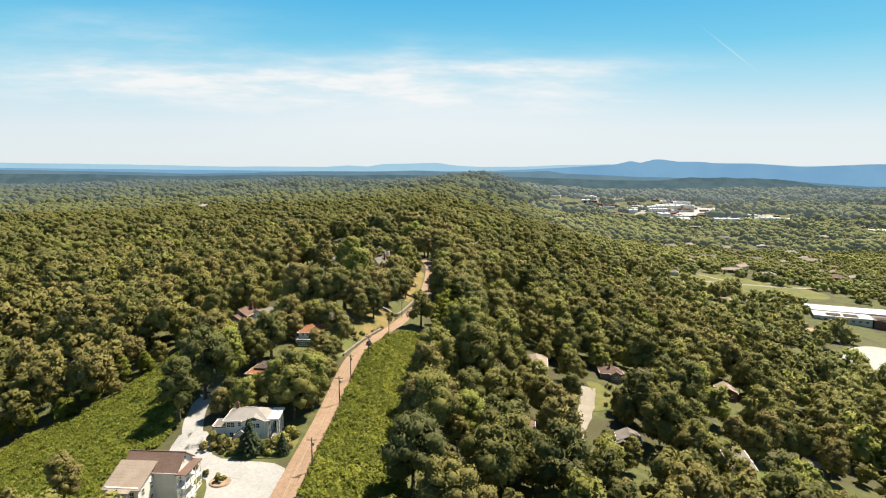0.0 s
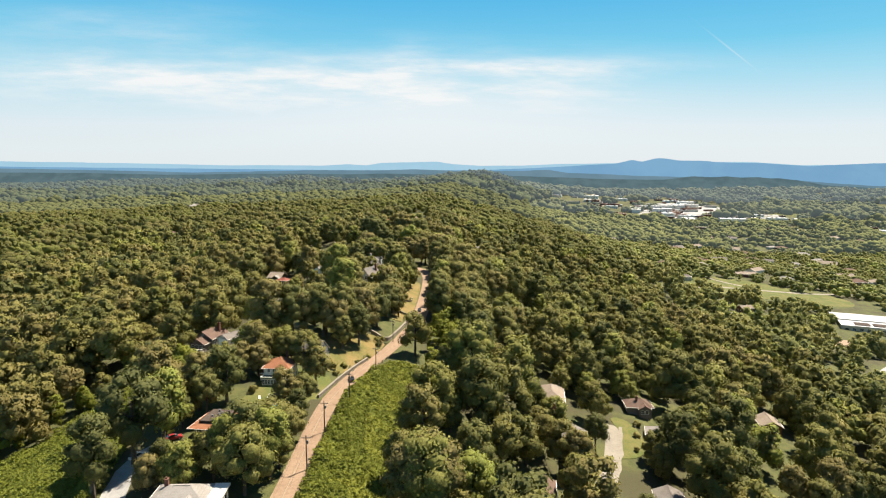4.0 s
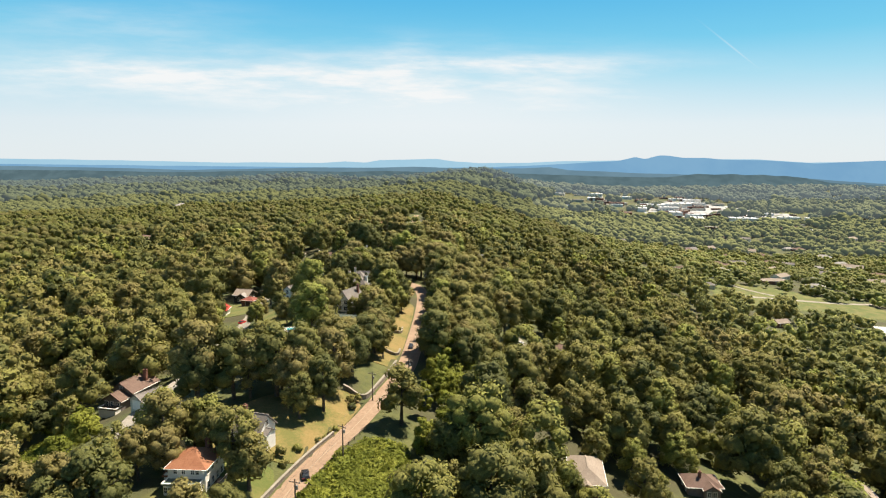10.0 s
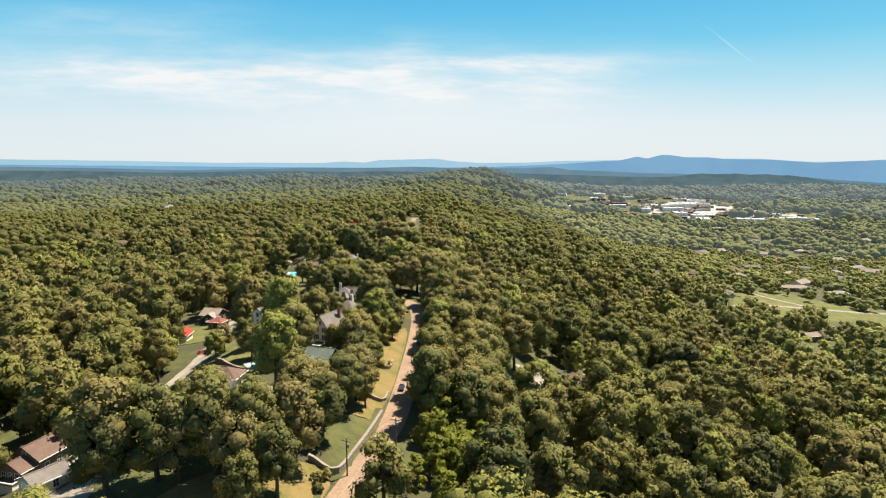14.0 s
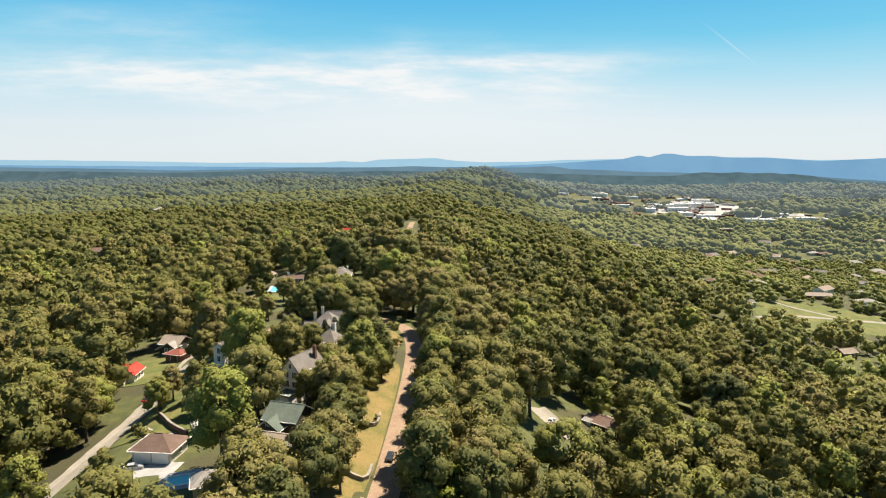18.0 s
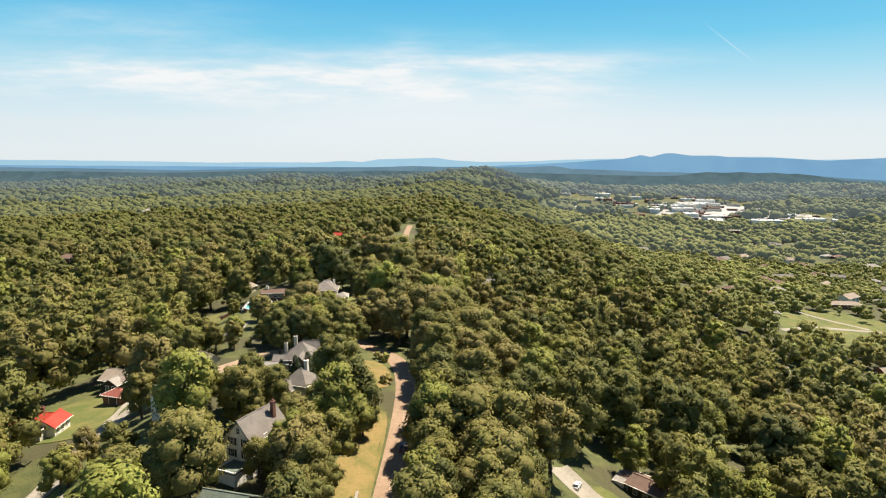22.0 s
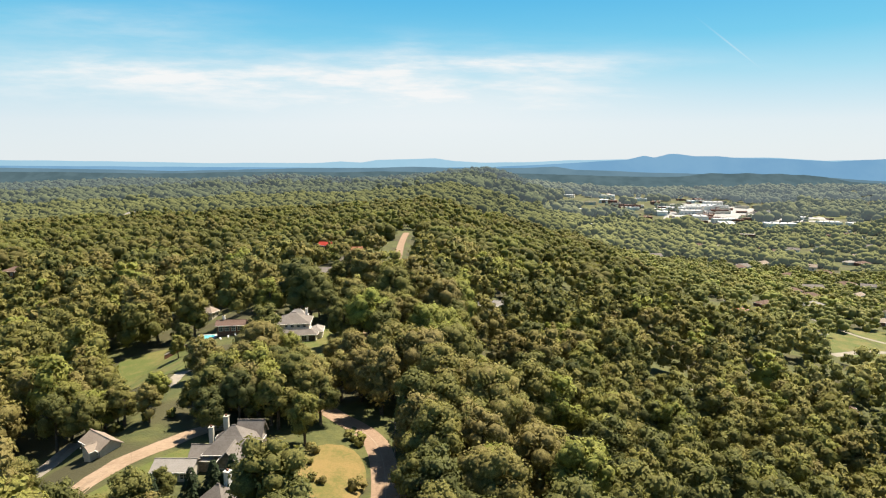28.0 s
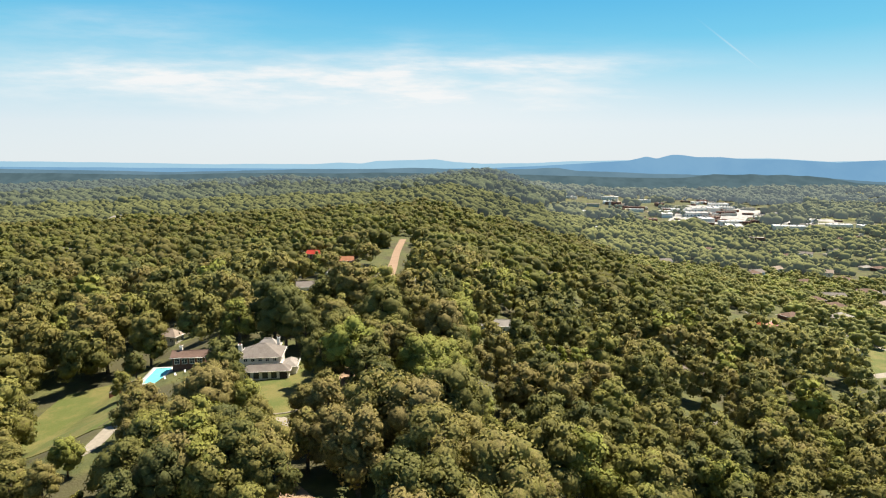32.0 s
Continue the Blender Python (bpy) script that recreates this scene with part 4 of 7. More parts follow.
# the wall of trees along the east edge of the road
edge = random.Random(17)
for x, y in smooth_line([p for p in ROAD if 258 <= p[1] <= 376], 6.5):
    GARDEN.append((x + edge.uniform(7.0, 9.0), y + edge.uniform(-2, 2), edge.uniform(4.8, 6.6)))
    GARDEN.append((x + edge.uniform(15.0, 19.0), y + edge.uniform(-3, 3), edge.uniform(5.6, 7.6)))
for i, (x, y, r) in enumerate(GARDEN):
    kd = (i * 5 + 2) % 6
    plant(x, y, r / NEAR_KINDS[kd][1], i * 1.7, kd)
cedar = new("cedar_tree")
tagged(cedar, "dark narrow cedar tree beside a house", "cedar", "dark evergreens")
ob = new("crown", mesh_from("crown", *fir(7, 2.4, 8.0, 900, 0.5), NEEDLES))
ob.parent = cedar
ob = new("trunk", trunk_mesh(5, 4.0, 0.2))
ob.parent = cedar
cedar.matrix_basis = pose(-41.6, 129.2, ground_z(-41.6, 129.2))
for x, y, s in ((-34.6, 129.6, 0.6), (-36.5, 346.5, 0.95), (-33.4, 347.6, 1.05), (-30.6, 348.6, 1.15), (-43, 346.8, 0.8), (-46.6, 347.6, 0.9), (51, 504.4, 0.8), (35, 530, 0.6), (58, 506, 0.7)):
    copy_thing(cedar, pose(x, y, ground_z(x, y), 0, 0, x * 40) @ Matrix.Scale(s, 4))
rest = [s for s in near if s not in chosen]
for name, test in (("woods_near_west", lambda s: s[0] < -10), ("woods_near_east", lambda s: s[0] >= -10)):
    forest(name, MID_KINDS, [s for s in rest if test(s) and abs(s[0]) < 100 and s[1] < 455], LEAVES, "dense broadleaf woods along the ridge road")
    forest(name, SLOPE_KINDS, [s for s in rest if test(s) and not (abs(s[0]) < 100 and s[1] < 455)], LEAVES, "dense broadleaf woods covering the ridge side")
NEAR_WOODS, LOWER_WOODS = (-150, 140, 62, 540), (-270, 270, 150, 640)          # x and y of each belt


def within(s, belt):
    return belt[0] < s[0] < belt[1] and belt[2] < s[1] < belt[3]


closer = [s for s in sow(6, 150, 640, lambda y: max(edge_low(y), -270), lambda y: min(edge_high(y), 270), 11.6, 4.0, 4, 1.26, density) if not within(s, NEAR_WOODS)]
forest("woods_slope", LOWER_KINDS, [s for s in closer if s[0] - crest(s[1]) < 190], LEAVES, "broadleaf woods on the lower ridge sides")
forest("woods_valley_edge", LOWER_KINDS, [s for s in closer if s[0] - crest(s[1]) >= 190], HAZY_VALLEY_LEAVES, "light green broadleaf woods at the valley edge")
mid = [s for s in sow(16, 150, 1050, edge_low, edge_high, 15.0, 4.0, 6, 1.08, density) if not within(s, NEAR_WOODS) and not within(s, LOWER_WOODS)]
valley = [s for s in sow(26, 330, 1050, lambda y: crest(y) + 190, edge_high, 11.5, 2.0, 6, 0.74, density) if not within(s, NEAR_WOODS) and not within(s, LOWER_WOODS)]
forest("woods_valley", FAR_KINDS, valley, HAZY_VALLEY_LEAVES, "light green trees scattered over the valley floor")
forest("woods_plain", FAR_KINDS, [s for s in mid if s[0] - crest(s[1]) <= 190], HAZY_PLAIN_LEAVES, "broadleaf woods spreading over the western plain")
far = sow(7, 1050, 1650, edge_low, edge_high, 28.0, 0.0, 4, 1.0, density) + sow(8, 1650, 3100, edge_low, edge_high, 52.0, 0.0, 4, 1.65, density)
# each farther belt gets duller leaves and a stronger bluish glow for haze
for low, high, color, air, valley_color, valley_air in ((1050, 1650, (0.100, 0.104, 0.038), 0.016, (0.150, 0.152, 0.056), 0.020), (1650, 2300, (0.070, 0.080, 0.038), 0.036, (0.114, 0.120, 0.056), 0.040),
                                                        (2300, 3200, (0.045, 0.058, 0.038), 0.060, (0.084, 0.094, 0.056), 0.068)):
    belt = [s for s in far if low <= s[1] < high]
    forest("backdrop_woods", WOOD_KINDS, [s for s in belt if s[0] - crest(s[1]) <= 190], distant_leaves("haze_glow_leaves", color, air), "distant hazy broadleaf woods on the western plain")
    forest("backdrop_woods", WOOD_KINDS, [s for s in belt if s[0] - crest(s[1]) > 190], distant_leaves("haze_glow_valley_leaves", valley_color, valley_air), "distant hazy light green woods of the valley")
# trees under a mantle of vines
rng = random.Random(21)
draped = []
for x, y in ((-99, 229), (-95, 238), (-88, 236), (-82, 231), (-77, 222), (-73, 206), (-108, 206), (-114, 196), (-120, 193), (-103, 212), (-130, 190), (-69, 186), (-68, 172), (-1, 204), (2, 212), (-2, 220), (3, 226),
             (-3, 232), (0, 240), (4, 246), (-1, 252), (3, 262), (0, 272), (5, 218), (8, 236), (7, 254), (44, 520), (47, 517), (50, 514), (53, 513), (49, 519), (55, 516), (43, 524), (58, 513), (1, 196), (0, 186), (9, 268), (-72, 160), (-136, 186), (-3, 216), (1, 221), (5, 224), (8, 229), (2, 229), (5, 234), (10, 243), (4, 240), (7, 247), (1, 245), (10, 252), (4, 254), (7, 261), (2, 258), (5, 268), (0, 265), (4, 276), (8, 276), (1, 280)):
    draped.append((x, y, ground_z(x, y) - 0.4, rng.uniform(0.75, 1.15), rng.uniform(0, 6), rng.randrange(4), rng.random()))
forest("draped_trees", DRAPED_KINDS, draped, VINES, "trees wholly draped in bright green vines", "vine-clad trees")

# ---- houses ----
WHITE = plain("white_paint", (0.74, 0.69, 0.62), (0.84, 0.80, 0.735), 0.6, 0.8, 15)
CREAM = plain("cream_paint", (0.460, 0.414, 0.331), (0.570, 0.524, 0.442), 0.7, 0.8, 15)
BRICK = plain("red_brick", (0.125, 0.051, 0.035), (0.211, 0.094, 0.062), 0.85, 1.5, 9)
DARK_WOOD = plain("dark_timber", (0.035, 0.027, 0.022), (0.078, 0.058, 0.043), 0.8, 2, 14)
GREY_WALL = plain("grey_siding", (0.133, 0.109, 0.098), (0.195, 0.164, 0.148), 0.8, 1.2, 10)
STONE = plain("fieldstone", (0.133, 0.109, 0.086), (0.296, 0.250, 0.203), 0.9, 1.8, 6, 0, 0.08)
METAL = plain("dull_metal", (0.234, 0.234, 0.234), (0.351, 0.351, 0.343), 0.45, 2, 20, 0.6)


def roof_material(name, low, high, rough=0.95, courses=3.2):
    """Roofing with faint courses, streaks down the slope and a patchy bleached tone."""
    m, k = material(name)
    at = position(k)
    axis = k.add("ShaderNodeSeparateXYZ")
    k.put(axis.inputs[0], at)
    row = k.math("FRACT", k.math("MULTIPLY", axis.outputs[2], courses))
    f = k.math("ADD", k.math("MULTIPLY", k.noise(at, 0.35, 4, 0.6), 0.5), k.math("MULTIPLY", k.noise(at, 3.5, 3), 0.5))
    c = k.mix(k.stretch(f, 0.3, 0.7), (*low, 1), (*high, 1))
    c = k.mix(k.math("MULTIPLY", k.math("LESS_THAN", row, 0.14), 0.22), c, (*[v * 0.55 for v in low], 1))
    finish(k, c, rough, k.math("ADD", row, k.noise(at, 12, 2)), 0.02, extra=(("Specular IOR Level", 0.15),))
    return m


TAN_ROOF = roof_material("tan_shingles", (0.234, 0.183, 0.144), (0.328, 0.269, 0.218))
GREY_ROOF = roof_material("grey_shingles", (0.150, 0.130, 0.115), (0.235, 0.208, 0.186))
PALE_ROOF = roof_material("pale_shingles", (0.25, 0.225, 0.20), (0.34, 0.31, 0.285))
DARK_ROOF = roof_material("dark_shingles", (0.058, 0.043, 0.035), (0.105, 0.082, 0.070))
BROWN_ROOF = roof_material("brown_shingles", (0.125, 0.080, 0.062), (0.190, 0.127, 0.102))
RUST_ROOF = roof_material("rust_orange_roof", (0.24, 0.095, 0.05), (0.34, 0.155, 0.085), 0.8)
RED_ROOF = roof_material("red_metal_roof", (0.328, 0.035, 0.023), (0.452, 0.066, 0.043), 0.45, 1.2)
GREEN_ROOF = roof_material("green_shingles", (0.094, 0.117, 0.094), (0.156, 0.179, 0.148))
WHITE_ROOF = plain("white_membrane", (0.484, 0.476, 0.468), (0.624, 0.616, 0.608), 0.6, 0.1, 2)


def glass_material():
    m, k = material("window_glass")
    finish(k, k.mix(k.noise(position(k), 0.8, 2), (0.02, 0.025, 0.03, 1), (0.06, 0.07, 0.08, 1)), 0.08)
    return m


GLASS = glass_material()


def box_mesh(name, parts, mat):
    """One mesh of several boxes: each x0, x1, y0, y1, z0, z1."""
    bm = bmesh.new()
    for x0, x1, y0, y1, z0, z1 in parts:
        m = Matrix.LocRotScale(((x0 + x1) / 2, (y0 + y1) / 2, (z0 + z1) / 2), None, (x1 - x0, y1 - y0, z1 - z0))
        bmesh.ops.create_cube(bm, size=1, matrix=m)
    me = bpy.data.meshes.new(name)
    bm.to_mesh(me)
    bm.free()
    me.materials.append(mat)
    return me


def piece(name, boxes, mat, parent, label=""):
    ob = new(name, box_mesh(name, boxes, mat))
    ob.parent = parent
    return tagged(ob, label)


SHARED = {}


def window(h, x, y, z, side, w=0.95, tall=1.45, frame_mat=None):
    """A window set into a wall; side is S, E, N or W."""
    key = ("window", w, tall, frame_mat.name if frame_mat else "")
    if key not in SHARED:
        fm = frame_mat or WHITE
        a, b = w / 2, tall / 2
        SHARED[key] = (box_mesh("window", [(-a, a, -0.03, 0.10, -b, b)], GLASS),
                       box_mesh("frame", [(-a - 0.09, -a, -0.08, 0.05, -b - 0.09, b + 0.09), (a, a + 0.09, -0.08, 0.05, -b - 0.09, b + 0.09),
                                          (-a, a, -0.08, 0.05, b, b + 0.09), (-a - 0.12, a + 0.12, -0.13, 0.05, -b - 0.10, -b),
                                          (-a, a, -0.055, 0.02, -0.03, 0.03), (-0.025, 0.025, -0.055, 0.02, -b, b)], fm))
    pane, fr = SHARED[key]
    ob, fo = new("window", pane), new("frame", fr)
    ob.parent, fo.parent = h, ob
    ob.matrix_basis = pose(x, y, z, 0, 0, {"S": 0, "E": 90, "N": 180, "W": -90}[side])
    return ob


def door(h, x, y, z, side, w=1.0, tall=2.05, mat=None):
    ob = new("door", box_mesh("door", [(-w / 2, w / 2, -0.05, 0.08, 0, tall)], mat or DARK_WOOD))
    ob.parent = h
    ob.matrix_basis = pose(x, y, z, 0, 0, {"S": 0, "E": 90, "N": 180, "W": -90}[side])
    f = new("frame", box_mesh("frame", [(-w / 2 - 0.1, -w / 2, -0.08, 0.05, 0, tall + 0.1), (w / 2, w / 2 + 0.1, -0.08, 0.05, 0, tall + 0.1), (-w / 2, w / 2, -0.08, 0.05, tall, tall + 0.1)], WHITE))
    f.parent = ob
    return ob


def house(name, label, x, y, rot=0.0, lift=0.0, category="house", size=1.0):
    h = new(name)
    h.matrix_basis = pose(x, y, ground_z(x, y) + lift, 0, 0, rot) @ Matrix.Scale(size, 4)
    return tagged(h, label, category)


def block(h, x, y, w, d, z1, roof, rise, wall_mat, roof_mat, over=0.45, z0=-3.0, thick=0.2, roof_label="", base=None):
    """A house body with its roof. roof: hip, gx (gables east and west), gy (gables south and north), flat or shed."""
    x0, x1, y0, y1 = x - w / 2, x + w / 2, y - d / 2, y + d / 2
    bm = bmesh.new()
    lo = [bm.verts.new((a, b, z0)) for a, b in ((x0, y0), (x1, y0), (x1, y1), (x0, y1))]
    hi = [bm.verts.new((a, b, z1)) for a, b in ((x0, y0), (x1, y0), (x1, y1), (x0, y1))]
    bm.faces.new(lo[::-1]), bm.faces.new(hi)
    for i in range(4):
        bm.faces.new((lo[i], lo[(i + 1) % 4], hi[(i + 1) % 4], hi[i]))
    if roof in ("gx", "gy"):
        ends = ((hi[1], hi[2], (x1, y)), (hi[3], hi[0], (x0, y))) if roof == "gx" else ((hi[0], hi[1], (x, y0)), (hi[2], hi[3], (x, y1)))
        for a, b, (cx, cy) in ends:
            top = bm.verts.new((cx, cy, z1 + rise - 0.02))
            inner = bm.verts.new((cx + (x - cx) * 0.04, cy + (y - cy) * 0.04, z1 + rise - 0.02))
            bm.faces.new((a, b, top)), bm.faces.new((a, top, inner)), bm.faces.new((top, b, inner)), bm.faces.new((b, a, inner))
    bmesh.ops.recalc_face_normals(bm, faces=bm.faces)
    wall = part("wall", bm, wall_mat, h)
    if base is not None:
        piece("foundation", [(x0 - 0.06, x1 + 0.06, y0 - 0.06, y1 + 0.06, z0 - 0.2, 0.45)], base, h)
    bm = bmesh.new()
    if roof == "flat":
        piece("roof", [(x0 - over, x1 + over, y0 - over, y1 + over, z1 + 0.004, z1 + 0.3)], roof_mat, h, roof_label)
        piece("parapet", [(x0 - over, x1 + over, y0 - over - 0.1, y0 - over + 0.15, z1 + 0.3, z1 + 0.55), (x0 - over, x1 + over, y1 + over - 0.15, y1 + over + 0.1, z1 + 0.3, z1 + 0.55),
                          (x0 - over - 0.1, x0 - over + 0.15, y0 - over, y1 + over, z1 + 0.3, z1 + 0.55), (x1 + over - 0.15, x1 + over + 0.1, y0 - over, y1 + over, z1 + 0.3, z1 + 0.55)], wall_mat, h)
        return wall
    slope = rise / (d / 2 if roof in ("gx", "hip") and (roof == "gx" or d <= w) else w / 2)
    drop = over * slope
    e = [bm.verts.new(p) for p in ((x0 - over, y0 - over, z1 - drop), (x1 + over, y0 - over, z1 - drop), (x1 + over, y1 + over, z1 - drop), (x0 - over, y1 + over, z1 - drop))]
    top = z1 + rise
    if roof == "hip":
        if w >= d:
            a, b = bm.verts.new((x0 + d / 2 - 0.01, y, top)), bm.verts.new((x1 - d / 2 + 0.01, y, top))
            faces = ((e[0], e[1], b, a), (e[1], e[2], b), (e[2], e[3], a, b), (e[3], e[0], a))
        else:
            a, b = bm.verts.new((x, y0 + w / 2, top)), bm.verts.new((x, y1 - w / 2, top))
            faces = ((e[0], e[1], a), (e[1], e[2], b, a), (e[2], e[3], b), (e[3], e[0], a, b))
    elif roof == "gx":
        a, b = bm.verts.new((x0 - over, y, top)), bm.verts.new((x1 + over, y, top))
        faces = ((e[0], e[1], b, a), (e[2], e[3], a, b))
    elif roof == "gy":
        a, b = bm.verts.new((x, y0 - over, top)), bm.verts.new((x, y1 + over, top))
        faces = ((e[1], e[2], b, a), (e[3], e[0], a, b))
    else:
        e[2].co.z = e[3].co.z = top
        faces = ((e[0], e[1], e[2], e[3]),)
    made = [bm.faces.new(f) for f in faces]
    bmesh.ops.recalc_face_normals(bm, faces=bm.faces)
    low = sum(f.normal.z for f in made)
    if low < 0:
        bmesh.ops.reverse_faces(bm, faces=made)
    bmesh.ops.solidify(bm, geom=made, thickness=thick)
    for v in bm.verts:
        v.co.z += 0.03
    rf = part("roof", bm, roof_mat, h, roof_label)
    if roof in ("hip", "gx", "gy"):
        ca, cb = (Vector((x0 + d / 2, y, top)), Vector((x1 - d / 2, y, top))) if roof == "hip" and w >= d else (
            (Vector((x, y0 + w / 2, top)), Vector((x, y1 - w / 2, top))) if roof == "hip" else
            ((Vector((x0 - over, y, top)), Vector((x1 + over, y, top))) if roof == "gx" else (Vector((x, y0 - over, top)), Vector((x, y1 + over, top)))))
        piece("ridge_cap", [(min(ca.x, cb.x) - 0.12, max(ca.x, cb.x) + 0.12, min(ca.y, cb.y) - 0.12, max(ca.y, cb.y) + 0.12, top - 0.02, top + 0.10)], roof_mat, rf)
    g = []
    if roof in ("hip", "gx"):
        g += [(x0 - over, x1 + over, y0 - over - 0.12, y0 - over, z1 - drop - 0.12, z1 - drop + 0.04)]
    if roof in ("hip", "gy"):
        g += [(x1 + over, x1 + over + 0.12, y0 - over, y1 + over, z1 - drop - 0.12, z1 - drop + 0.04), (x0 - over - 0.12, x0 - over, y0 - over, y1 + over, z1 - drop - 0.12, z1 - drop + 0.04)]
    if g:
        for bar in g:
            piece("gutter", [bar], WHITE, rf)
    return wall


def rows_of_windows(h, x, y, w, d, side, count, levels, ww=0.95, tall=1.45, frame_mat=None, inset=0.0):
    """Even rows of windows on one wall of a body."""
    for z in levels:
        for i in range(count):
            f = (i + 0.5) / count - 0.5
            if side in "SN":
                window(h, x + f * w * 0.94, y - d / 2 - inset if side == "S" else y + d / 2 + inset, z, side, ww, tall, frame_mat)
            else:
                window(h, x - w / 2 - inset if side == "W" else x + w / 2 + inset, y + f * d * 0.94, z, side, ww, tall, frame_mat)


def chimney(h, x, y, z0, z1, w=0.9, mat=None):
    c = piece("chimney", [(x - w / 2, x + w / 2, y - w / 2, y + w / 2, z0, z1), (x - w / 2 - 0.08, x + w / 2 + 0.08, y - w / 2 - 0.08, y + w / 2 + 0.08, z1, z1 + 0.15)], mat or BRICK, h)
    piece("flue", [(x - 0.18, x + 0.18, y - 0.18, y + 0.18, z1 + 0.15, z1 + 0.5)], BRICK, c)


def column(h, x, y, z0, z1, r=0.2, mat=None):
    bm = bmesh.new()
    bmesh.ops.create_cone(bm, cap_ends=True, segments=12, radius1=r, radius2=r * 0.85, depth=z1 - z0, matrix=Matrix.Translation((x, y, (z0 + z1) / 2)))
    for z, s in ((z0 + 0.1, 1.35), (z1 - 0.1, 1.3)):
        bmesh.ops.create_cube(bm, size=1, matrix=Matrix.LocRotScale((x, y, z), None, (r * 2 * s, r * 2 * s, 0.2)))
    part("column", bm, mat or WHITE, h)


def railing(h, x0, x1, y, z, mat=None, along="x"):
    n = max(2, int(abs(x1 - x0) / 0.45))
    bars = [(x0, x1, y - 0.04, y + 0.04, z + 0.9, z + 0.98), (x0, x1, y - 0.03, y + 0.03, z + 0.1, z + 0.16)]
    bars += [(x0 + (x1 - x0) * i / n - 0.03, x0 + (x1 - x0) * i / n + 0.03, y - 0.03, y + 0.03, z + 0.1, z + 0.9) for i in range(n + 1)]
    if along == "y":
        bars = [(c, d2, a, b, e, f) for a, b, c, d2, e, f in bars]
    piece("railing", bars, mat or WHITE, h)


# the large white inn at the parking lot
h = house("inn", "large white three-storey inn with tan roofs and open verandas", -55.2, 111.5, -4, 0.0, "inn", 0.86)
block(h, 0.6, 3.6, 11.8, 7.6, 7.2, "gx", 2.6, WHITE, BROWN_ROOF, 0.5, roof_label="brown shingle gable roof")
block(h, -2.2, -3.0, 7.2, 7.0, 6.4, "shed", 2.4, WHITE, TAN_ROOF, 0.5, roof_label="tan shingle roof of the front wing")
for z in (1.6, 4.6):
    rows_of_windows(h, 0.6, 3.6, 11.8, 7.6, "E", 3, [z], 1.1, 1.7)
    rows_of_windows(h, -2.2, -3.0, 7.2, 7.0, "S", 3, [z], 0.9, 1.7)
    rows_of_windows(h, -2.2, -3.0, 7.2, 7.0, "E", 2, [z], 0.9, 1.5)
    rows_of_windows(h, 0.6, 3.6, 11.8, 7.6, "W", 3, [z], 0.9, 1.5)
window(h, 6.52, 3.6, 8.2, "E", 1.2, 1.0)
for z in (0.3, 3.2):
    piece("veranda_floor", [(6.5, 8.4, -0.2, 7.4, z - 0.2, z)], WHITE, h)
    railing(h, -0.2, 7.4, 8.3, z, along="y")
    piece("veranda_floor", [(-4.4, 0.0, -8.2, -6.5, z - 0.2, z)], WHITE, h)
    railing(h, -4.4, 0.0, -8.1, z)
for y in (-0.1, 2.4, 4.9, 7.3):
    column(h, 8.3, y, -3, 6.2, 0.13)
for x in (-4.3, -2.9, -1.5, -0.1):
    column(h, x, -8.1, -3, 6.0, 0.12)
piece("veranda_roof", [(6.3, 8.7, -0.4, 7.6, 6.2, 6.4)], BROWN_ROOF, h)
piece("veranda_roof", [(-4.6, 0.2, -8.4, -6.3, 6.0, 6.2)], TAN_ROOF, h)
piece("step", [(8.4, 9.3, 2.0, 3.6, -0.1, 0.05), (8.4, 9.0, 2.0, 3.6, 0.05, 0.22)], CONCRETE, h)

# the white colonial house with columns
h = house("colonial_house", "white two-storey colonial house with grey hip roof and columned porch", -43.6, 138.2, 2, 0.0, "house", 0.80)
block(h, -0.6, 0.2, 11.6, 8.2, 6.1, "hip", 1.9, WHITE, PALE_ROOF, 0.6, roof_label="pale grey shingle hip roof")
block(h, 1.6, -3.4, 5.8, 2.6, 5.9, "gy", 1.1, WHITE, PALE_ROOF, 0.35, roof_label="pale gable over the front bay")
block(h, -1.6, -5.0, 3.0, 2.4, 2.8, "gy", 1.0, WHITE, PALE_ROOF, 0.3, roof_label="small gabled porch roof")
block(h, -8.6, 1.2, 4.4, 4.6, 2.5, "flat", 0, WHITE, GREY_ROOF, 0.3)
rows_of_windows(h, -0.6, 0.2, 11.6, 8.2, "W", 3, [1.5, 4.5])
window(h, -5.6, -3.92, 4.5, "S"), window(h, -4.5, -3.92, 4.5, "S"), window(h, -2.6, -3.92, 4.6, "S", 0.7, 1.0), window(h, -4.9, -3.92, 1.5, "S")
for i in range(3):
    window(h, 0.3 + 1.2 * i, -4.72, 4.5, "S", 0.85, 1.2)
window(h, 1.5, -4.72, 1.5, "S", 2.4, 1.3)
door(h, -1.6, -6.22, 0.1, "S")
rows_of_windows(h, -0.6, 0.2, 11.6, 8.2, "E", 3, [1.5, 4.5])
piece("porch_floor", [(5.2, 8.0, -3.8, 4.2, -0.6, 0.25)], CONCRETE, h)
piece("porch_roof", [(5.0, 8.3, -4.1, 4.5, 5.7, 6.15)], WHITE, h)
for y in (-3.5, -1.1, 1.3, 3.8):
    column(h, 7.7, y, 0.25, 5.7, 0.22)
chimney(h, -4.6, 2.2, 5, 8.4, 0.8)
piece("attic_vent", [(0.9, 2.3, -4.95, -4.7, 6.05, 6.5)], DARK_ROOF, h)

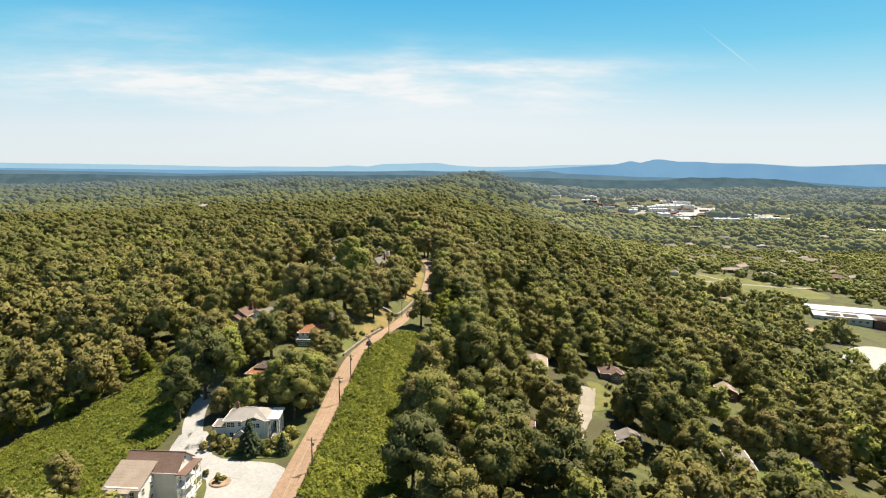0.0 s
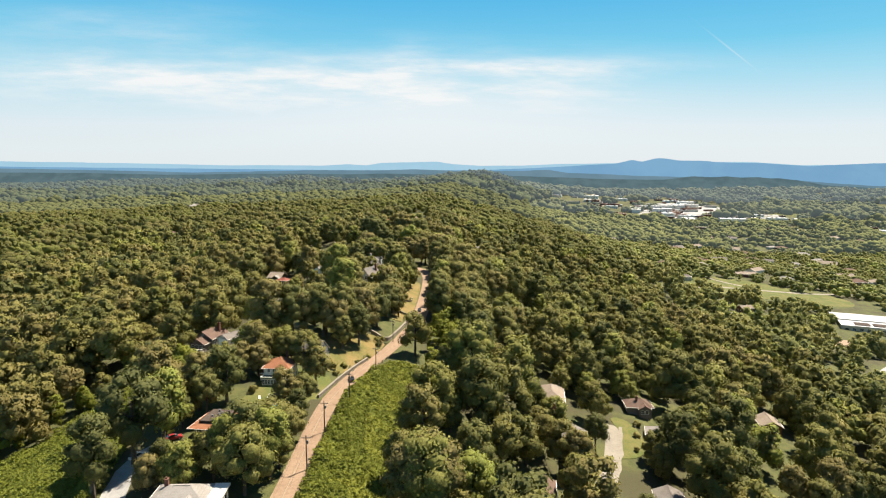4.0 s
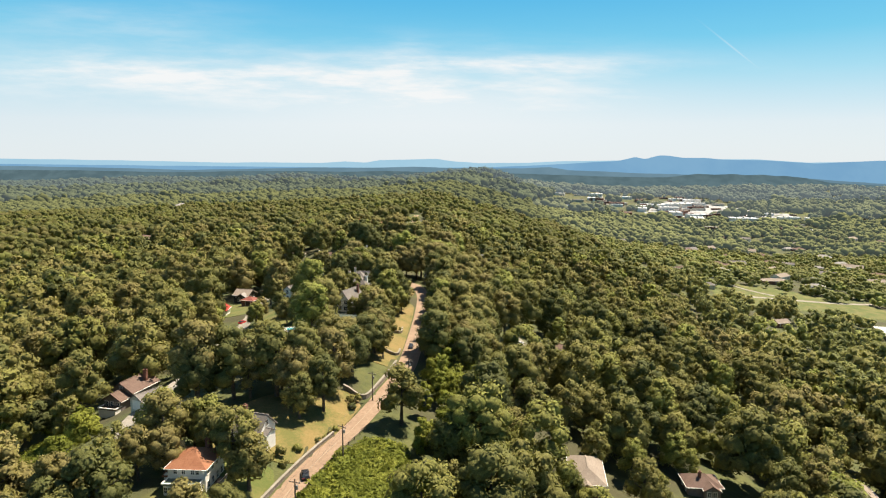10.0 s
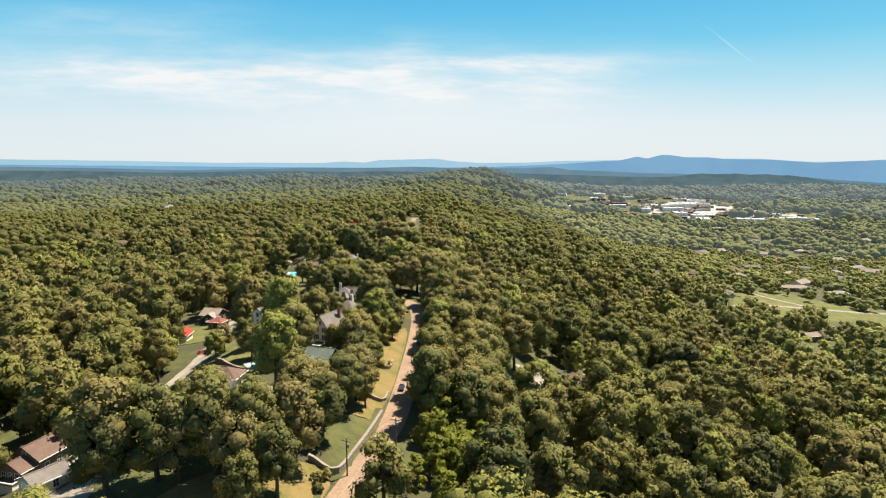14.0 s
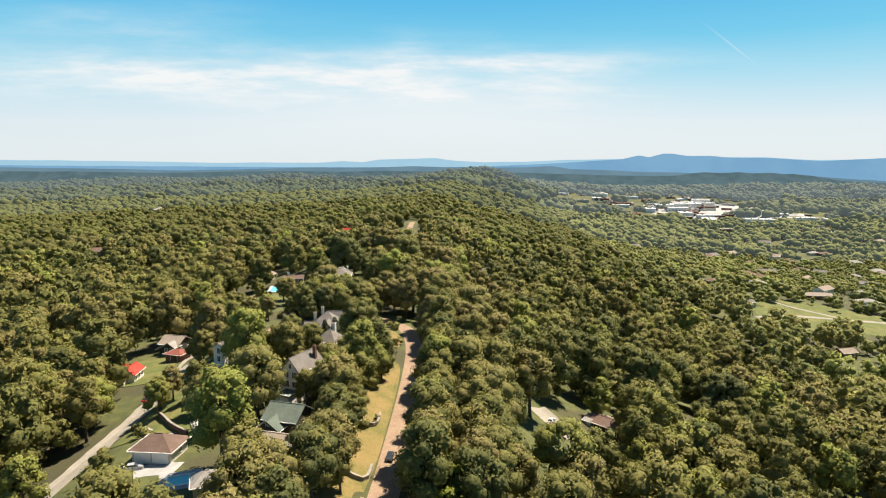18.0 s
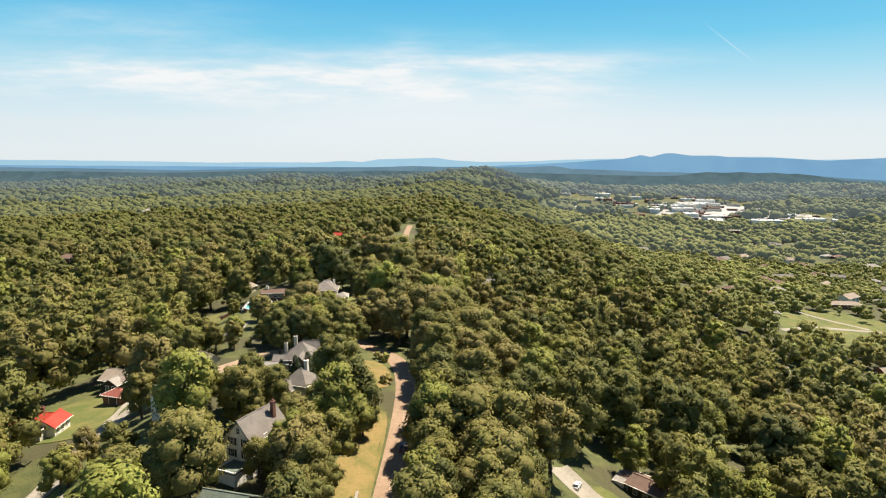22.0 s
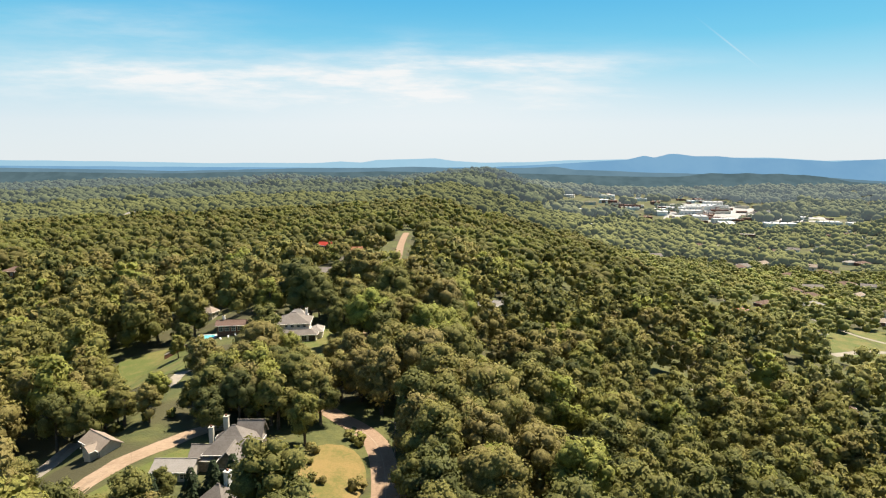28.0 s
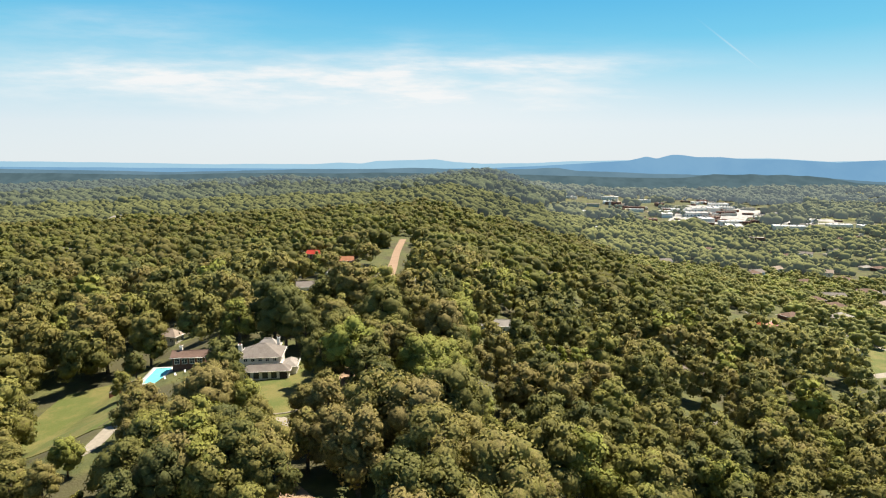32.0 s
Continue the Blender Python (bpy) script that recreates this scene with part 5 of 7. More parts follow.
# the low house with a dark flat roof and red eaves
h = house("ranch_house", "low house with dark flat roof and red sloping eaves", -48.0, 166.5, -8, 0.8, "house", 0.70)
block(h, 0, 0, 9.0, 11.5, 3.2, "hip", 1.0, CREAM, RUST_ROOF, 1.4, roof_label="rust red sloping eaves")
piece("roof_deck", [(-3.6, 3.6, -4.2, 4.8, 3.7, 4.35)], DARK_ROOF, h, "dark flat roof deck")
for i, (x, y) in enumerate(((-1.2, -0.5), (0.2, 0.8), (0.9, 1.6), (1.6, -1.0), (-0.6, 3.0))):
    piece("roof_vent", [(x - 0.3, x + 0.3, y - 0.3, y + 0.3, 4.35, 4.75 + 0.1 * i)], METAL, h)
rows_of_windows(h, 0, 0, 9, 11.5, "S", 3, [1.6], 1.5, 1.2)
rows_of_windows(h, 0, 0, 9, 11.5, "E", 3, [1.6], 1.5, 1.2)
rows_of_windows(h, 0, 0, 9, 11.5, "W", 3, [1.6], 1.5, 1.2)

# the white house with the orange roof
h = house("orange_roof_house", "white two-storey house with rust orange hip roof and sun porch", -41.2, 192.6, -4, -0.6, "house", 0.78)
block(h, 0, 1.2, 8.2, 9.4, 5.9, "hip", 2.0, WHITE, RUST_ROOF, 0.55, roof_label="rust orange hip roof")
block(h, -0.2, -4.7, 7.4, 2.6, 3.0, "flat", 0, WHITE, GREEN_ROOF, 0.25, roof_label="dark green porch roof")
block(h, -5.0, 1.0, 2.2, 5.0, 3.0, "shed", 1.0, WHITE, RUST_ROOF, 0.35)
for i in range(8):
    window(h, -3.4 + 0.92 * i, -6.02, 1.9, "S", 0.68, 1.3)
for i in range(3):
    window(h, 3.52, -5.6 + 0.85 * i, 1.9, "E", 0.65, 1.3)
for x in (-2.4, -0.6, 1.4, 2.4):
    window(h, x, -3.52, 4.9, "S", 0.75, 1.1)
rows_of_windows(h, 0, 1.2, 8.2, 9.4, "E", 4, [1.6, 4.7])
rows_of_windows(h, 0, 1.2, 8.2, 9.4, "W", 3, [4.7])
piece("deck", [(4.2, 6.2, -1.0, 3.0, -0.8, 0.6)], DARK_WOOD, h)
railing(h, -1.0, 3.0, 6.1, 0.6, WHITE, "y")
chimney(h, 1.6, 3.6, 6, 9.0, 0.8)

# grey house low on the west side, with its garage
h = house("grey_bungalow", "grey clapboard bungalow with gabled shingle roofs and porch", -81.5, 251.0, -14, 0.3)
block(h, 0, 2.0, 7.0, 9.5, 4.4, "gy", 2.2, GREY_WALL, BROWN_ROOF, 0.5)
block(h, 0.2, -4.4, 5.2, 3.8, 3.4, "gy", 1.6, GREY_WALL, BROWN_ROOF, 0.45)
block(h, 0.2, -7.2, 5.0, 2.2, 1.4, "flat", 0, WHITE, BROWN_ROOF, 0.1)
rows_of_windows(h, 0.2, -4.4, 5.2, 3.8, "S", 3, [2.2], 0.9, 1.3)
rows_of_windows(h, 0, 2.0, 7.0, 9.5, "E", 3, [2.2])
window(h, 0, -2.78, 5.2, "S", 0.8, 0.9)
chimney(h, 2.0, 4.0, 4, 8.0)
h = house("garage", "small grey roofed garage beside a concrete drive", -66.5, 230.5, -30, 0.2, "garage")
block(h, 0, 0, 4.6, 6.2, 2.5, "gy", 1.1, CREAM, GREY_ROOF, 0.35)
door(h, 0, -3.12, 0, "S", 2.6, 2.1, WHITE)
window(h, 2.32, 0.5, 1.4, "E")

# the small gabled cottage on the dry lawn
h = house("gabled_cottage", "white cottage with steep grey shingle gable roof", -36.4, 208.5, -18, 0.2, "cottage", 0.86)
block(h, 0, 0, 8.6, 6.6, 3.4, "gx", 3.0, WHITE, GREY_ROOF, 0.5)
block(h, 4.6, -0.4, 2.0, 3.4, 2.6, "gx", 0.9, WHITE, GREY_ROOF, 0.25)
rows_of_windows(h, 0, 0, 8.6, 6.6, "E", 2, [1.6], 0.9, 1.4)
window(h, 4.32, 0, 4.5, "E", 1.0, 1.2)
rows_of_windows(h, 0, 0, 8.6, 6.6, "S", 3, [1.7])
chimney(h, -1.4, 0.4, 3, 7.6, 0.8)
h = house("shed", "small shed with pale green metal roof", -49.5, 202.0, -8, 0.3, "shed")
block(h, 0, 0, 4.2, 3.6, 2.3, "gx", 0.7, WHITE, roof_material("green_metal", (0.30, 0.40, 0.34), (0.42, 0.52, 0.46), 0.5, 1.0), 0.3)
door(h, 0.6, -1.82, 0, "S", 1.2, 1.9)

# the garage pavilion and bath house by the small pools
h = house("double_garage", "cream two-bay garage with brown hip roof", -51.6, 277.6, -6, 0.2, "garage")
block(h, 0, 0, 7.4, 6.2, 2.7, "hip", 1.7, CREAM, BROWN_ROOF, 0.6)
for x in (-1.75, 1.75):
    door(h, x, -3.12, 0, "S", 2.9, 2.2, WHITE)
window(h, 3.72, 0.4, 1.5, "E")
h = house("bath_house", "small bath house with grey hip roof", -36.8, 262.0, 20, 0.2, "bath house")
block(h, 0, 0, 4.6, 4.2, 2.5, "hip", 1.4, CREAM, PALE_ROOF, 0.4)
door(h, 0.4, -2.12, 0, "S"), window(h, 2.32, 0, 1.5, "E")

# houses along the west lane
h = house("red_roof_bungalow", "white bungalow with bright red metal roof", -90.2, 338.4, 4, 0.5, "bungalow")
block(h, -1.8, 1.0, 8.4, 5.2, 2.9, "gx", 1.3, WHITE, RED_ROOF, 0.5)
block(h, 3.2, -0.6, 4.2, 6.6, 2.9, "gy", 1.4, WHITE, RED_ROOF, 0.5)
block(h, 1.6, -5.0, 3.6, 2.8, 2.5, "flat", 0, CREAM, GREY_ROOF, 0.3)
rows_of_windows(h, 3.2, -0.6, 4.2, 6.6, "E", 3, [1.5], 1.0, 1.2)
rows_of_windows(h, -1.8, 1.0, 8.4, 5.2, "S", 3, [1.5], 1.0, 1.2)
chimney(h, 0.2, 1.4, 3, 5.2, 0.7)
h = house("red_carport", "small brick outbuilding with faded red hip roof", -81.6, 357.0, -18, 0.4, "outbuilding")
block(h, 0, 0, 5.6, 4.6, 2.4, "hip", 1.0, BRICK, roof_material("faded_red_roof", (0.20, 0.06, 0.045), (0.28, 0.10, 0.075), 0.8, 1.2), 0.5, roof_label="faded red metal roof")
door(h, 0.4, -2.32, 0, "S", 2.4, 2.0)
h = house("brown_house", "brown timber house with tan gabled roof and porch", -88.2, 371.0, -14, 0.4)
block(h, 0, 0, 7.0, 7.0, 3.2, "gx", 1.9, DARK_WOOD, TAN_ROOF, 0.6)
block(h, 1.4, -4.2, 4.2, 2.6, 2.9, "gy", 1.3, DARK_WOOD, PALE_ROOF, 0.5)
rows_of_windows(h, 1.4, -4.2, 4.2, 2.6, "S", 2, [1.5])
rows_of_windows(h, 0, 0, 7, 7, "E", 2, [1.6])
h = house("white_cottage", "narrow white clapboard cottage with grey roof", -57.0, 331.0, -25, 0.2, "cottage")
block(h, 0, 0, 3.6, 6.0, 4.8, "gy", 1.2, WHITE, GREY_ROOF, 0.2)
rows_of_windows(h, 0, 0, 3.6, 6.0, "S", 1, [1.6, 3.8])

# the tall white gabled house and the craftsman house beside it
h = house("gabled_house", "tall white three-storey house with steep gable and dark shutters", -31.6, 309.5, -24, 0.0, "house", 0.9)
block(h, 0, 0, 6.4, 10.5, 7.6, "gy", 3.8, WHITE, GREY_ROOF, 0.35, base=STONE)
block(h, -3.9, 2.0, 1.6, 6.0, 6.6, "gy", 1.2, WHITE, GREY_ROOF, 0.2)
block(h, 0.6, -7.4, 4.0, 4.4, 2.9, "flat", 0, WHITE, GREEN_ROOF, 0.3)
for z in (4.6, 7.0):
    for x in (-1.6, 1.6):
        window(h, x, -5.27, z, "S", 0.85, 1.5)
        piece("shutter", [(x - 0.98, x - 0.56, -5.36, -5.26, z - 0.75, z + 0.75)], DARK_WOOD, h)
        piece("shutter", [(x + 0.56, x + 0.98, -5.36, -5.26, z - 0.75, z + 0.75)], DARK_WOOD, h)
window(h, 0, -5.27, 9.3, "S", 0.8, 1.2)
rows_of_windows(h, 0, 0, 6.4, 10.5, "W", 4, [2.0, 4.6])
rows_of_windows(h, 0, 0, 6.4, 10.5, "E", 4, [2.0, 4.6, 7.0])
piece("terrace", [(-1.4, 3.4, -11.6, -9.6, -0.5, 0.35)], CLAY, h, "terracotta terrace")
chimney(h, 1.6, 3.2, 8, 12.4, 0.8)
h = house("craftsman_house", "dark craftsman house with grey green gabled roof", -30.6, 288.0, -16, 0.2, "house", 0.82)
block(h, 0, 1.5, 8.4, 8.4, 4.2, "gx", 2.5, DARK_WOOD, GREEN_ROOF, 0.7)
block(h, -1.4, -4.0, 5.4, 3.6, 3.1, "gy", 1.9, DARK_WOOD, GREEN_ROOF, 0.7)
piece("bargeboard", [(-4.6, 1.8, -6.62, -6.5, 2.5, 2.72)], WHITE, h)
rows_of_windows(h, -1.4, -4.0, 5.4, 3.6, "S", 3, [1.6])
window(h, -1.4, -5.82, 4.0, "S", 0.9, 0.8)
rows_of_windows(h, 0, 1.5, 8.4, 8.4, "E", 3, [1.6])
rows_of_windows(h, 0, 1.5, 8.4, 8.4, "W", 3, [1.6])
h = house("tan_garage", "small garage with tan shingle roof", -30.2, 279.0, -16, 0.2, "garage")
block(h, 0, 0, 4.4, 4.6, 2.5, "gx", 1.0, CREAM, TAN_ROOF, 0.35)
door(h, 0, -2.32, 0, "S", 2.5, 2.1, WHITE)

# the large grey house inside the bend and its neighbour
h = house("bend_house", "rambling stone house with steep grey brown hip roofs", -37.6, 362.5, 0, 0.0, "house", 0.84)
block(h, 2.2, 2.4, 9.6, 9.0, 4.2, "hip", 4.0, STONE, GREY_ROOF, 0.6, roof_label="steep grey brown hip roof")
block(h, 3.4, -3.6, 4.6, 5.0, 3.6, "gy", 2.6, STONE, GREY_ROOF, 0.5)
block(h, 4.4, 7.6, 5.0, 5.0, 4.2, "gx", 3.0, STONE, GREY_ROOF, 0.5)
block(h, -3.4, 0.0, 4.6, 5.6, 3.0, "gx", 1.9, STONE, GREY_ROOF, 0.45)
block(h, -7.6, -4.6, 7.8, 5.4, 2.7, "gx", 1.3, CREAM, PALE_ROOF, 0.5, roof_label="pale low garage roof")
chimney(h, 0.2, 3.6, 5, 9.6, 1.0, CREAM), chimney(h, -2.4, 1.6, 3, 8.0, 0.9, CREAM)
rows_of_windows(h, 2.2, 2.4, 9.6, 9.0, "E", 3, [1.8])
rows_of_windows(h, 3.4, -3.6, 4.6, 5.0, "S", 2, [1.7])
rows_of_windows(h, -7.6, -4.6, 7.8, 5.4, "S", 3, [1.4], 1.4, 1.1)
h = house("hip_roof_house", "cream house with brown hip roof and white chimney", -31.2, 343.5, -20, 0.0, "house", 0.86)
block(h, 0, 0, 7.4, 7.0, 4.6, "hip", 3.2, CREAM, GREY_ROOF, 0.5)
block(h, -1.4, -4.4, 3.4, 2.6, 3.6, "gy", 1.6, CREAM, GREY_ROOF, 0.4)
chimney(h, 0.8, 1.6, 5, 9.4, 1.0, WHITE)
rows_of_windows(h, 0, 0, 7.4, 7.0, "S", 3, [1.6, 3.6], 0.8, 1.2)
rows_of_windows(h, 0, 0, 7.4, 7.0, "W", 3, [1.6, 3.6], 0.8, 1.2)
h = house("guest_cottage", "long low cottage with tan gabled roof beside the drive", -64.4, 372.0, -36, 0.2, "cottage", 0.85)
block(h, 0, 0, 8.6, 4.8, 2.5, "gx", 1.5, CREAM, TAN_ROOF, 0.5)
block(h, 1.4, -3.0, 3.0, 2.0, 2.3, "gy", 0.9, CREAM, TAN_ROOF, 0.4)
rows_of_windows(h, 0, 0, 8.6, 4.8, "S", 4, [1.4], 0.8, 1.1)

# the white villa with the long pool
h = house("villa", "white two-storey villa with grey brown hip roof and arched loggia", -47.0, 459.0, 6, 0.0, "villa")
block(h, -0.4, 2.6, 10.4, 9.0, 5.9, "hip", 2.3, WHITE, GREY_ROOF, 0.7, roof_label="tan shingle hip roof")
block(h, 0.2, 8.4, 6.0, 4.0, 6.2, "hip", 1.8, WHITE, PALE_ROOF, 0.5)
block(h, 1.4, -3.6, 12.4, 3.8, 3.0, "hip", 1.1, WHITE, GREY_ROOF, 0.5, roof_label="tan roof over the arcade")
block(h, 7.4, 1.0, 3.6, 6.4, 3.0, "hip", 1.0, WHITE, PALE_ROOF, 0.4)
block(h, -23.0, 12.6, 9.0, 4.6, 2.7, "gx", 1.1, BRICK, BROWN_ROOF, 0.6, roof_label="brown roof of the pool wing")
rows_of_windows(h, -0.4, 2.6, 10.4, 9.0, "S", 5, [4.9], 0.9, 1.0)
rows_of_windows(h, 1.4, -3.6, 12.4, 3.8, "S", 5, [1.6], 1.3, 1.5, DARK_WOOD)
piece("garage_opening", [(5.2, 7.2, -5.56, -5.4, 0, 2.5)], DARK_WOOD, h)
rows_of_windows(h, -0.4, 2.6, 10.4, 9.0, "W", 3, [1.6, 4.8])
rows_of_windows(h, 7.4, 1.0, 3.6, 6.4, "E", 3, [1.6])
rows_of_windows(h, -23.0, 12.6, 9.0, 4.6, "S", 4, [1.3], 1.3, 1.5)
piece("stair", [(-4.4 + 0.3 * i, -1.6, -7.0, -5.6, 0.18 * i, 0.18 * (i + 1)) for i in range(6)], CONCRETE, h)
chimney(h, -6.2, 1.2, 0, 8.2, 0.9, WHITE), chimney(h, 3.4, 6.4, 6, 8.6, 0.7, WHITE), chimney(h, -25.6, 13.0, 2, 5.0, 0.8, WHITE)

# houses down the east slope
h = house("brick_cottage", "red brick cottage with rust brown gabled roof among trees", 23.4, 175.0, -8, 0.3, "cottage")
block(h, 0, 0, 6.0, 9.0, 3.2, "gy", 1.5, BRICK, BROWN_ROOF, 0.5)
rows_of_windows(h, 0, 0, 6, 9, "S", 2, [1.5])
rows_of_windows(h, 0, 0, 6, 9, "E", 3, [1.5])
h = house("east_house", "long house with pale grey roof and white trim in the trees", 36.6, 206.0, -14, 0.3)
block(h, 0, 0, 7.4, 11.0, 3.4, "gy", 1.6, CREAM, GREY_ROOF, 0.6)
rows_of_windows(h, 0, 0, 7.4, 11, "S", 2, [1.5])
rows_of_windows(h, 0, 0, 7.4, 11, "E", 4, [1.5])
h = house("tan_hip_house", "brick house with broad tan hip roof", 36.0, 236.0, -8, 0.3)
block(h, 0, 0, 7.2, 13.0, 3.2, "hip", 1.9, BRICK, TAN_ROOF, 0.7, roof_label="broad tan shingle hip roof")
block(h, -0.4, -7.0, 3.4, 2.2, 2.6, "gy", 0.9, BRICK, TAN_ROOF, 0.4)
rows_of_windows(h, 0, 0, 7.2, 13, "S", 2, [1.5])
rows_of_windows(h, 0, 0, 7.2, 13, "W", 4, [1.5])
h = house("stone_house", "grey stone house with brown hip roof and white windows", 66.0, 240.5, -4, 0.3, "house", 0.85)
block(h, 0, 0, 9.4, 7.4, 3.2, "hip", 2.0, GREY_WALL, BROWN_ROOF, 0.6)
block(h, 1.6, -4.2, 4.2, 2.4, 2.9, "gy", 1.3, GREY_WALL, BROWN_ROOF, 0.4)
chimney(h, -0.8, -1.0, 4, 6.2, 0.7)
for x in (0.8, 2.4):
    window(h, x, -5.42, 1.5, "S", 1.1, 1.4)
rows_of_windows(h, 0, 0, 9.4, 7.4, "W", 2, [1.5])
h = house("small_grey_cottage", "small cottage with pale grey roof by a curving lawn", 66.5, 222.0, -16, 0.3, "cottage")
block(h, 0, 0, 6.2, 5.6, 2.7, "hip", 1.5, CREAM, PALE_ROOF, 0.5)
rows_of_windows(h, 0, 0, 6.2, 5.6, "S", 2, [1.4])
h = house("dark_cottage", "cottage with grey gabled roof in tree shade", 56.4, 183.0, -10, 0.3, "cottage")
block(h, 0, 0, 6.4, 6.0, 2.8, "gy", 1.4, DARK_WOOD, GREY_ROOF, 0.5)
block(h, -2.0, -3.6, 3.0, 2.0, 2.4, "gy", 0.9, DARK_WOOD, GREY_ROOF, 0.4)
rows_of_windows(h, 0, 0, 6.4, 6, "S", 2, [1.5])
h = house("white_workshop", "pale metal workshop with stepped grey gable roofs", 92.6, 188.0, -10, 0.4, "workshop")
block(h, 0, -3.6, 7.4, 7.4, 4.0, "gy", 1.1, CREAM, GREY_ROOF, 0.3, base=CONCRETE)
block(h, 0.3, 4.0, 7.0, 6.6, 3.6, "gy", 1.0, CREAM, GREY_ROOF, 0.3)
door(h, 1.2, -7.32, 0, "S", 1.2, 2.1, WHITE)
rows_of_windows(h, 0, -3.6, 7.4, 7.4, "W", 3, [1.8])
h = house("lane_house", "house with long grey roof beside the east drive", 49.8, 339.4, 42, 0.3)
block(h, 0, 0, 6.0, 11.0, 3.0, "gy", 1.1, DARK_WOOD, BROWN_ROOF, 0.7, roof_label="long low grey brown roof")
block(h, -0.6, 5.4, 6.2, 2.4, 2.8, "gy", 1.0, WHITE, PALE_ROOF, 0.3)
rows_of_windows(h, 0, 0, 6, 11, "W", 4, [1.5])
rows_of_windows(h, 0, 0, 6, 11, "S", 2, [1.5])
h = house("wood_house", "house with pale brown roof deep in the trees", 122.0, 262.0, -10, 0.3)
block(h, 0, 0, 7.0, 9.0, 3.2, "gy", 1.8, BRICK, TAN_ROOF, 0.5)
rows_of_windows(h, 0, 0, 7, 9, "S", 2, [1.5])
for x, y, rot, w, d, wm, rm, label in ((25, 546, -10, 11, 6, CREAM, PALE_ROOF, "low cream house with pale roof on the east slope"),
                                      (68, 616, 15, 9, 6.5, WHITE, GREY_ROOF, "white house with grey gabled roof among trees"),
                                      (172, 512, -20, 11, 7, BRICK, BROWN_ROOF, "brick house with brown hip roof"),
                                      (214, 500, 10, 10, 7, CREAM, GREY_ROOF, "cream house with grey hip roof"),
                                      (240, 527, 14, 10, 7, BRICK, TAN_ROOF, "brick house with tan roof at the wood edge"),
                                      (209, 448, -12, 11, 7, WHITE, PALE_ROOF, "white house with pale roof in a gap of the woods"),
                                      (198, 396, 25, 10, 7, CREAM, BROWN_ROOF, "cream house with brown roof in the woods"),
                                      (113, 558, -15, 10, 6, BRICK, TAN_ROOF, "brick house with tan roof half hidden by trees"),
                                      (96, 498, 20, 8, 6, CREAM, PALE_ROOF, "small cream house with pale roof in the eastern woods"),
                                      (204, 672, 0, 11, 7, CREAM, RED_ROOF, "cream house with bright red roof"),
                                      (222, 662, 20, 12, 7, WHITE, PALE_ROOF, "white house with pale roof by the road"),
                                      (236, 640, -8, 9, 7, CREAM, GREY_ROOF, "cream house with grey hip roof at the meadow"),
                                      (320, 690, -10, 22, 11, BRICK, TAN_ROOF, "broad brick building with tan roof beyond the meadow"),
                                      (352, 676, -10, 14, 9, WHITE, PALE_ROOF, "white building with pale roof"),
                                      (-51, 632, 10, 9, 7, BRICK, RUST_ROOF, "brick house with rust orange roof by the ridge road"),
                                      (-55, 710, 0, 7, 12, WHITE, PALE_ROOF, "long white house on the ridge"),
                                      (-75, 668, -8, 8, 6, BRICK, RED_ROOF, "small house with dark red roof"),
                                      (-57, 566, 12, 10, 7, WHITE, GREY_ROOF, "white house with grey gabled roof on the ridge"),
                                      (-50, 596, -20, 9, 7, GREY_WALL, GREY_ROOF, "grey house with steep roof on the ridge"),
                                      (-14, 578, 10, 8, 6, CREAM, PALE_ROOF, "cream house with pale roof by the ridge road"),
                                      (-96, 512, -14, 8, 5, CREAM, TAN_ROOF, "cottage with tan roof among trees")):
    h = house("house", label, x, y, rot, 0.4)
    block(h, 0, 0, w, d, 3.4, "hip" if (x + y) % 2 < 1 else "gx", 1.8, wm, rm, 0.5)
    rows_of_windows(h, 0, 0, w, d, "S", 3, [1.6], 1.0, 1.3)
    rows_of_windows(h, 0, 0, w, d, "W" if x > 0 else "E", 2, [1.6], 1.0, 1.3)

# ---- roadside things ----
def tube(a, b, r, sides=6):
    way = (Vector(b) - Vector(a)).normalized()
    s = way.orthogonal().normalized()
    t = way.cross(s)
    ring = [(s * math.cos(2 * math.pi * i / sides) + t * math.sin(2 * math.pi * i / sides)) * r for i in range(sides)]
    pts = [Vector(a) + q for q in ring] + [Vector(b) + q for q in ring]
    return pts, [(i, (i + 1) % sides, sides + (i + 1) % sides, sides + i) for i in range(sides)] + [tuple(range(sides))[::-1], tuple(range(sides, 2 * sides))]


POLE_WOOD = plain("weathered_pole", (0.09, 0.065, 0.05), (0.17, 0.13, 0.10), 0.9, 2, 12)
CABLE = plain("dark_cable", (0.03, 0.03, 0.03), (0.06, 0.058, 0.055), 0.7, 2, 12)
pole = new("utility_pole")
tagged(pole, "weathered wooden utility pole with crossarm", "utility pole", "utility poles along the road")
bm = bmesh.new()
bmesh.ops.create_cone(bm, cap_ends=True, segments=10, radius1=0.19, radius2=0.13, depth=10.2, matrix=Matrix.Translation((0, 0, 4.1)))
part("post", bm, POLE_WOOD, pole)
piece("crossarm", [(-1.25, 1.25, -0.2, -0.06, 8.5, 8.65)], POLE_WOOD, pole)
for x in (-1.1, -0.4, 0.4, 1.1):
    bm = bmesh.new()
    bmesh.ops.create_cone(bm, cap_ends=True, segments=8, radius1=0.07, radius2=0.04, depth=0.22, matrix=Matrix.Translation((x, -0.13, 8.76)))
    part("insulator", bm, METAL, pole)
bm = bmesh.new()
bmesh.ops.create_cone(bm, cap_ends=True, segments=12, radius1=0.24, radius2=0.24, depth=0.8, matrix=Matrix.Translation((0.3, 0.15, 7.4)))
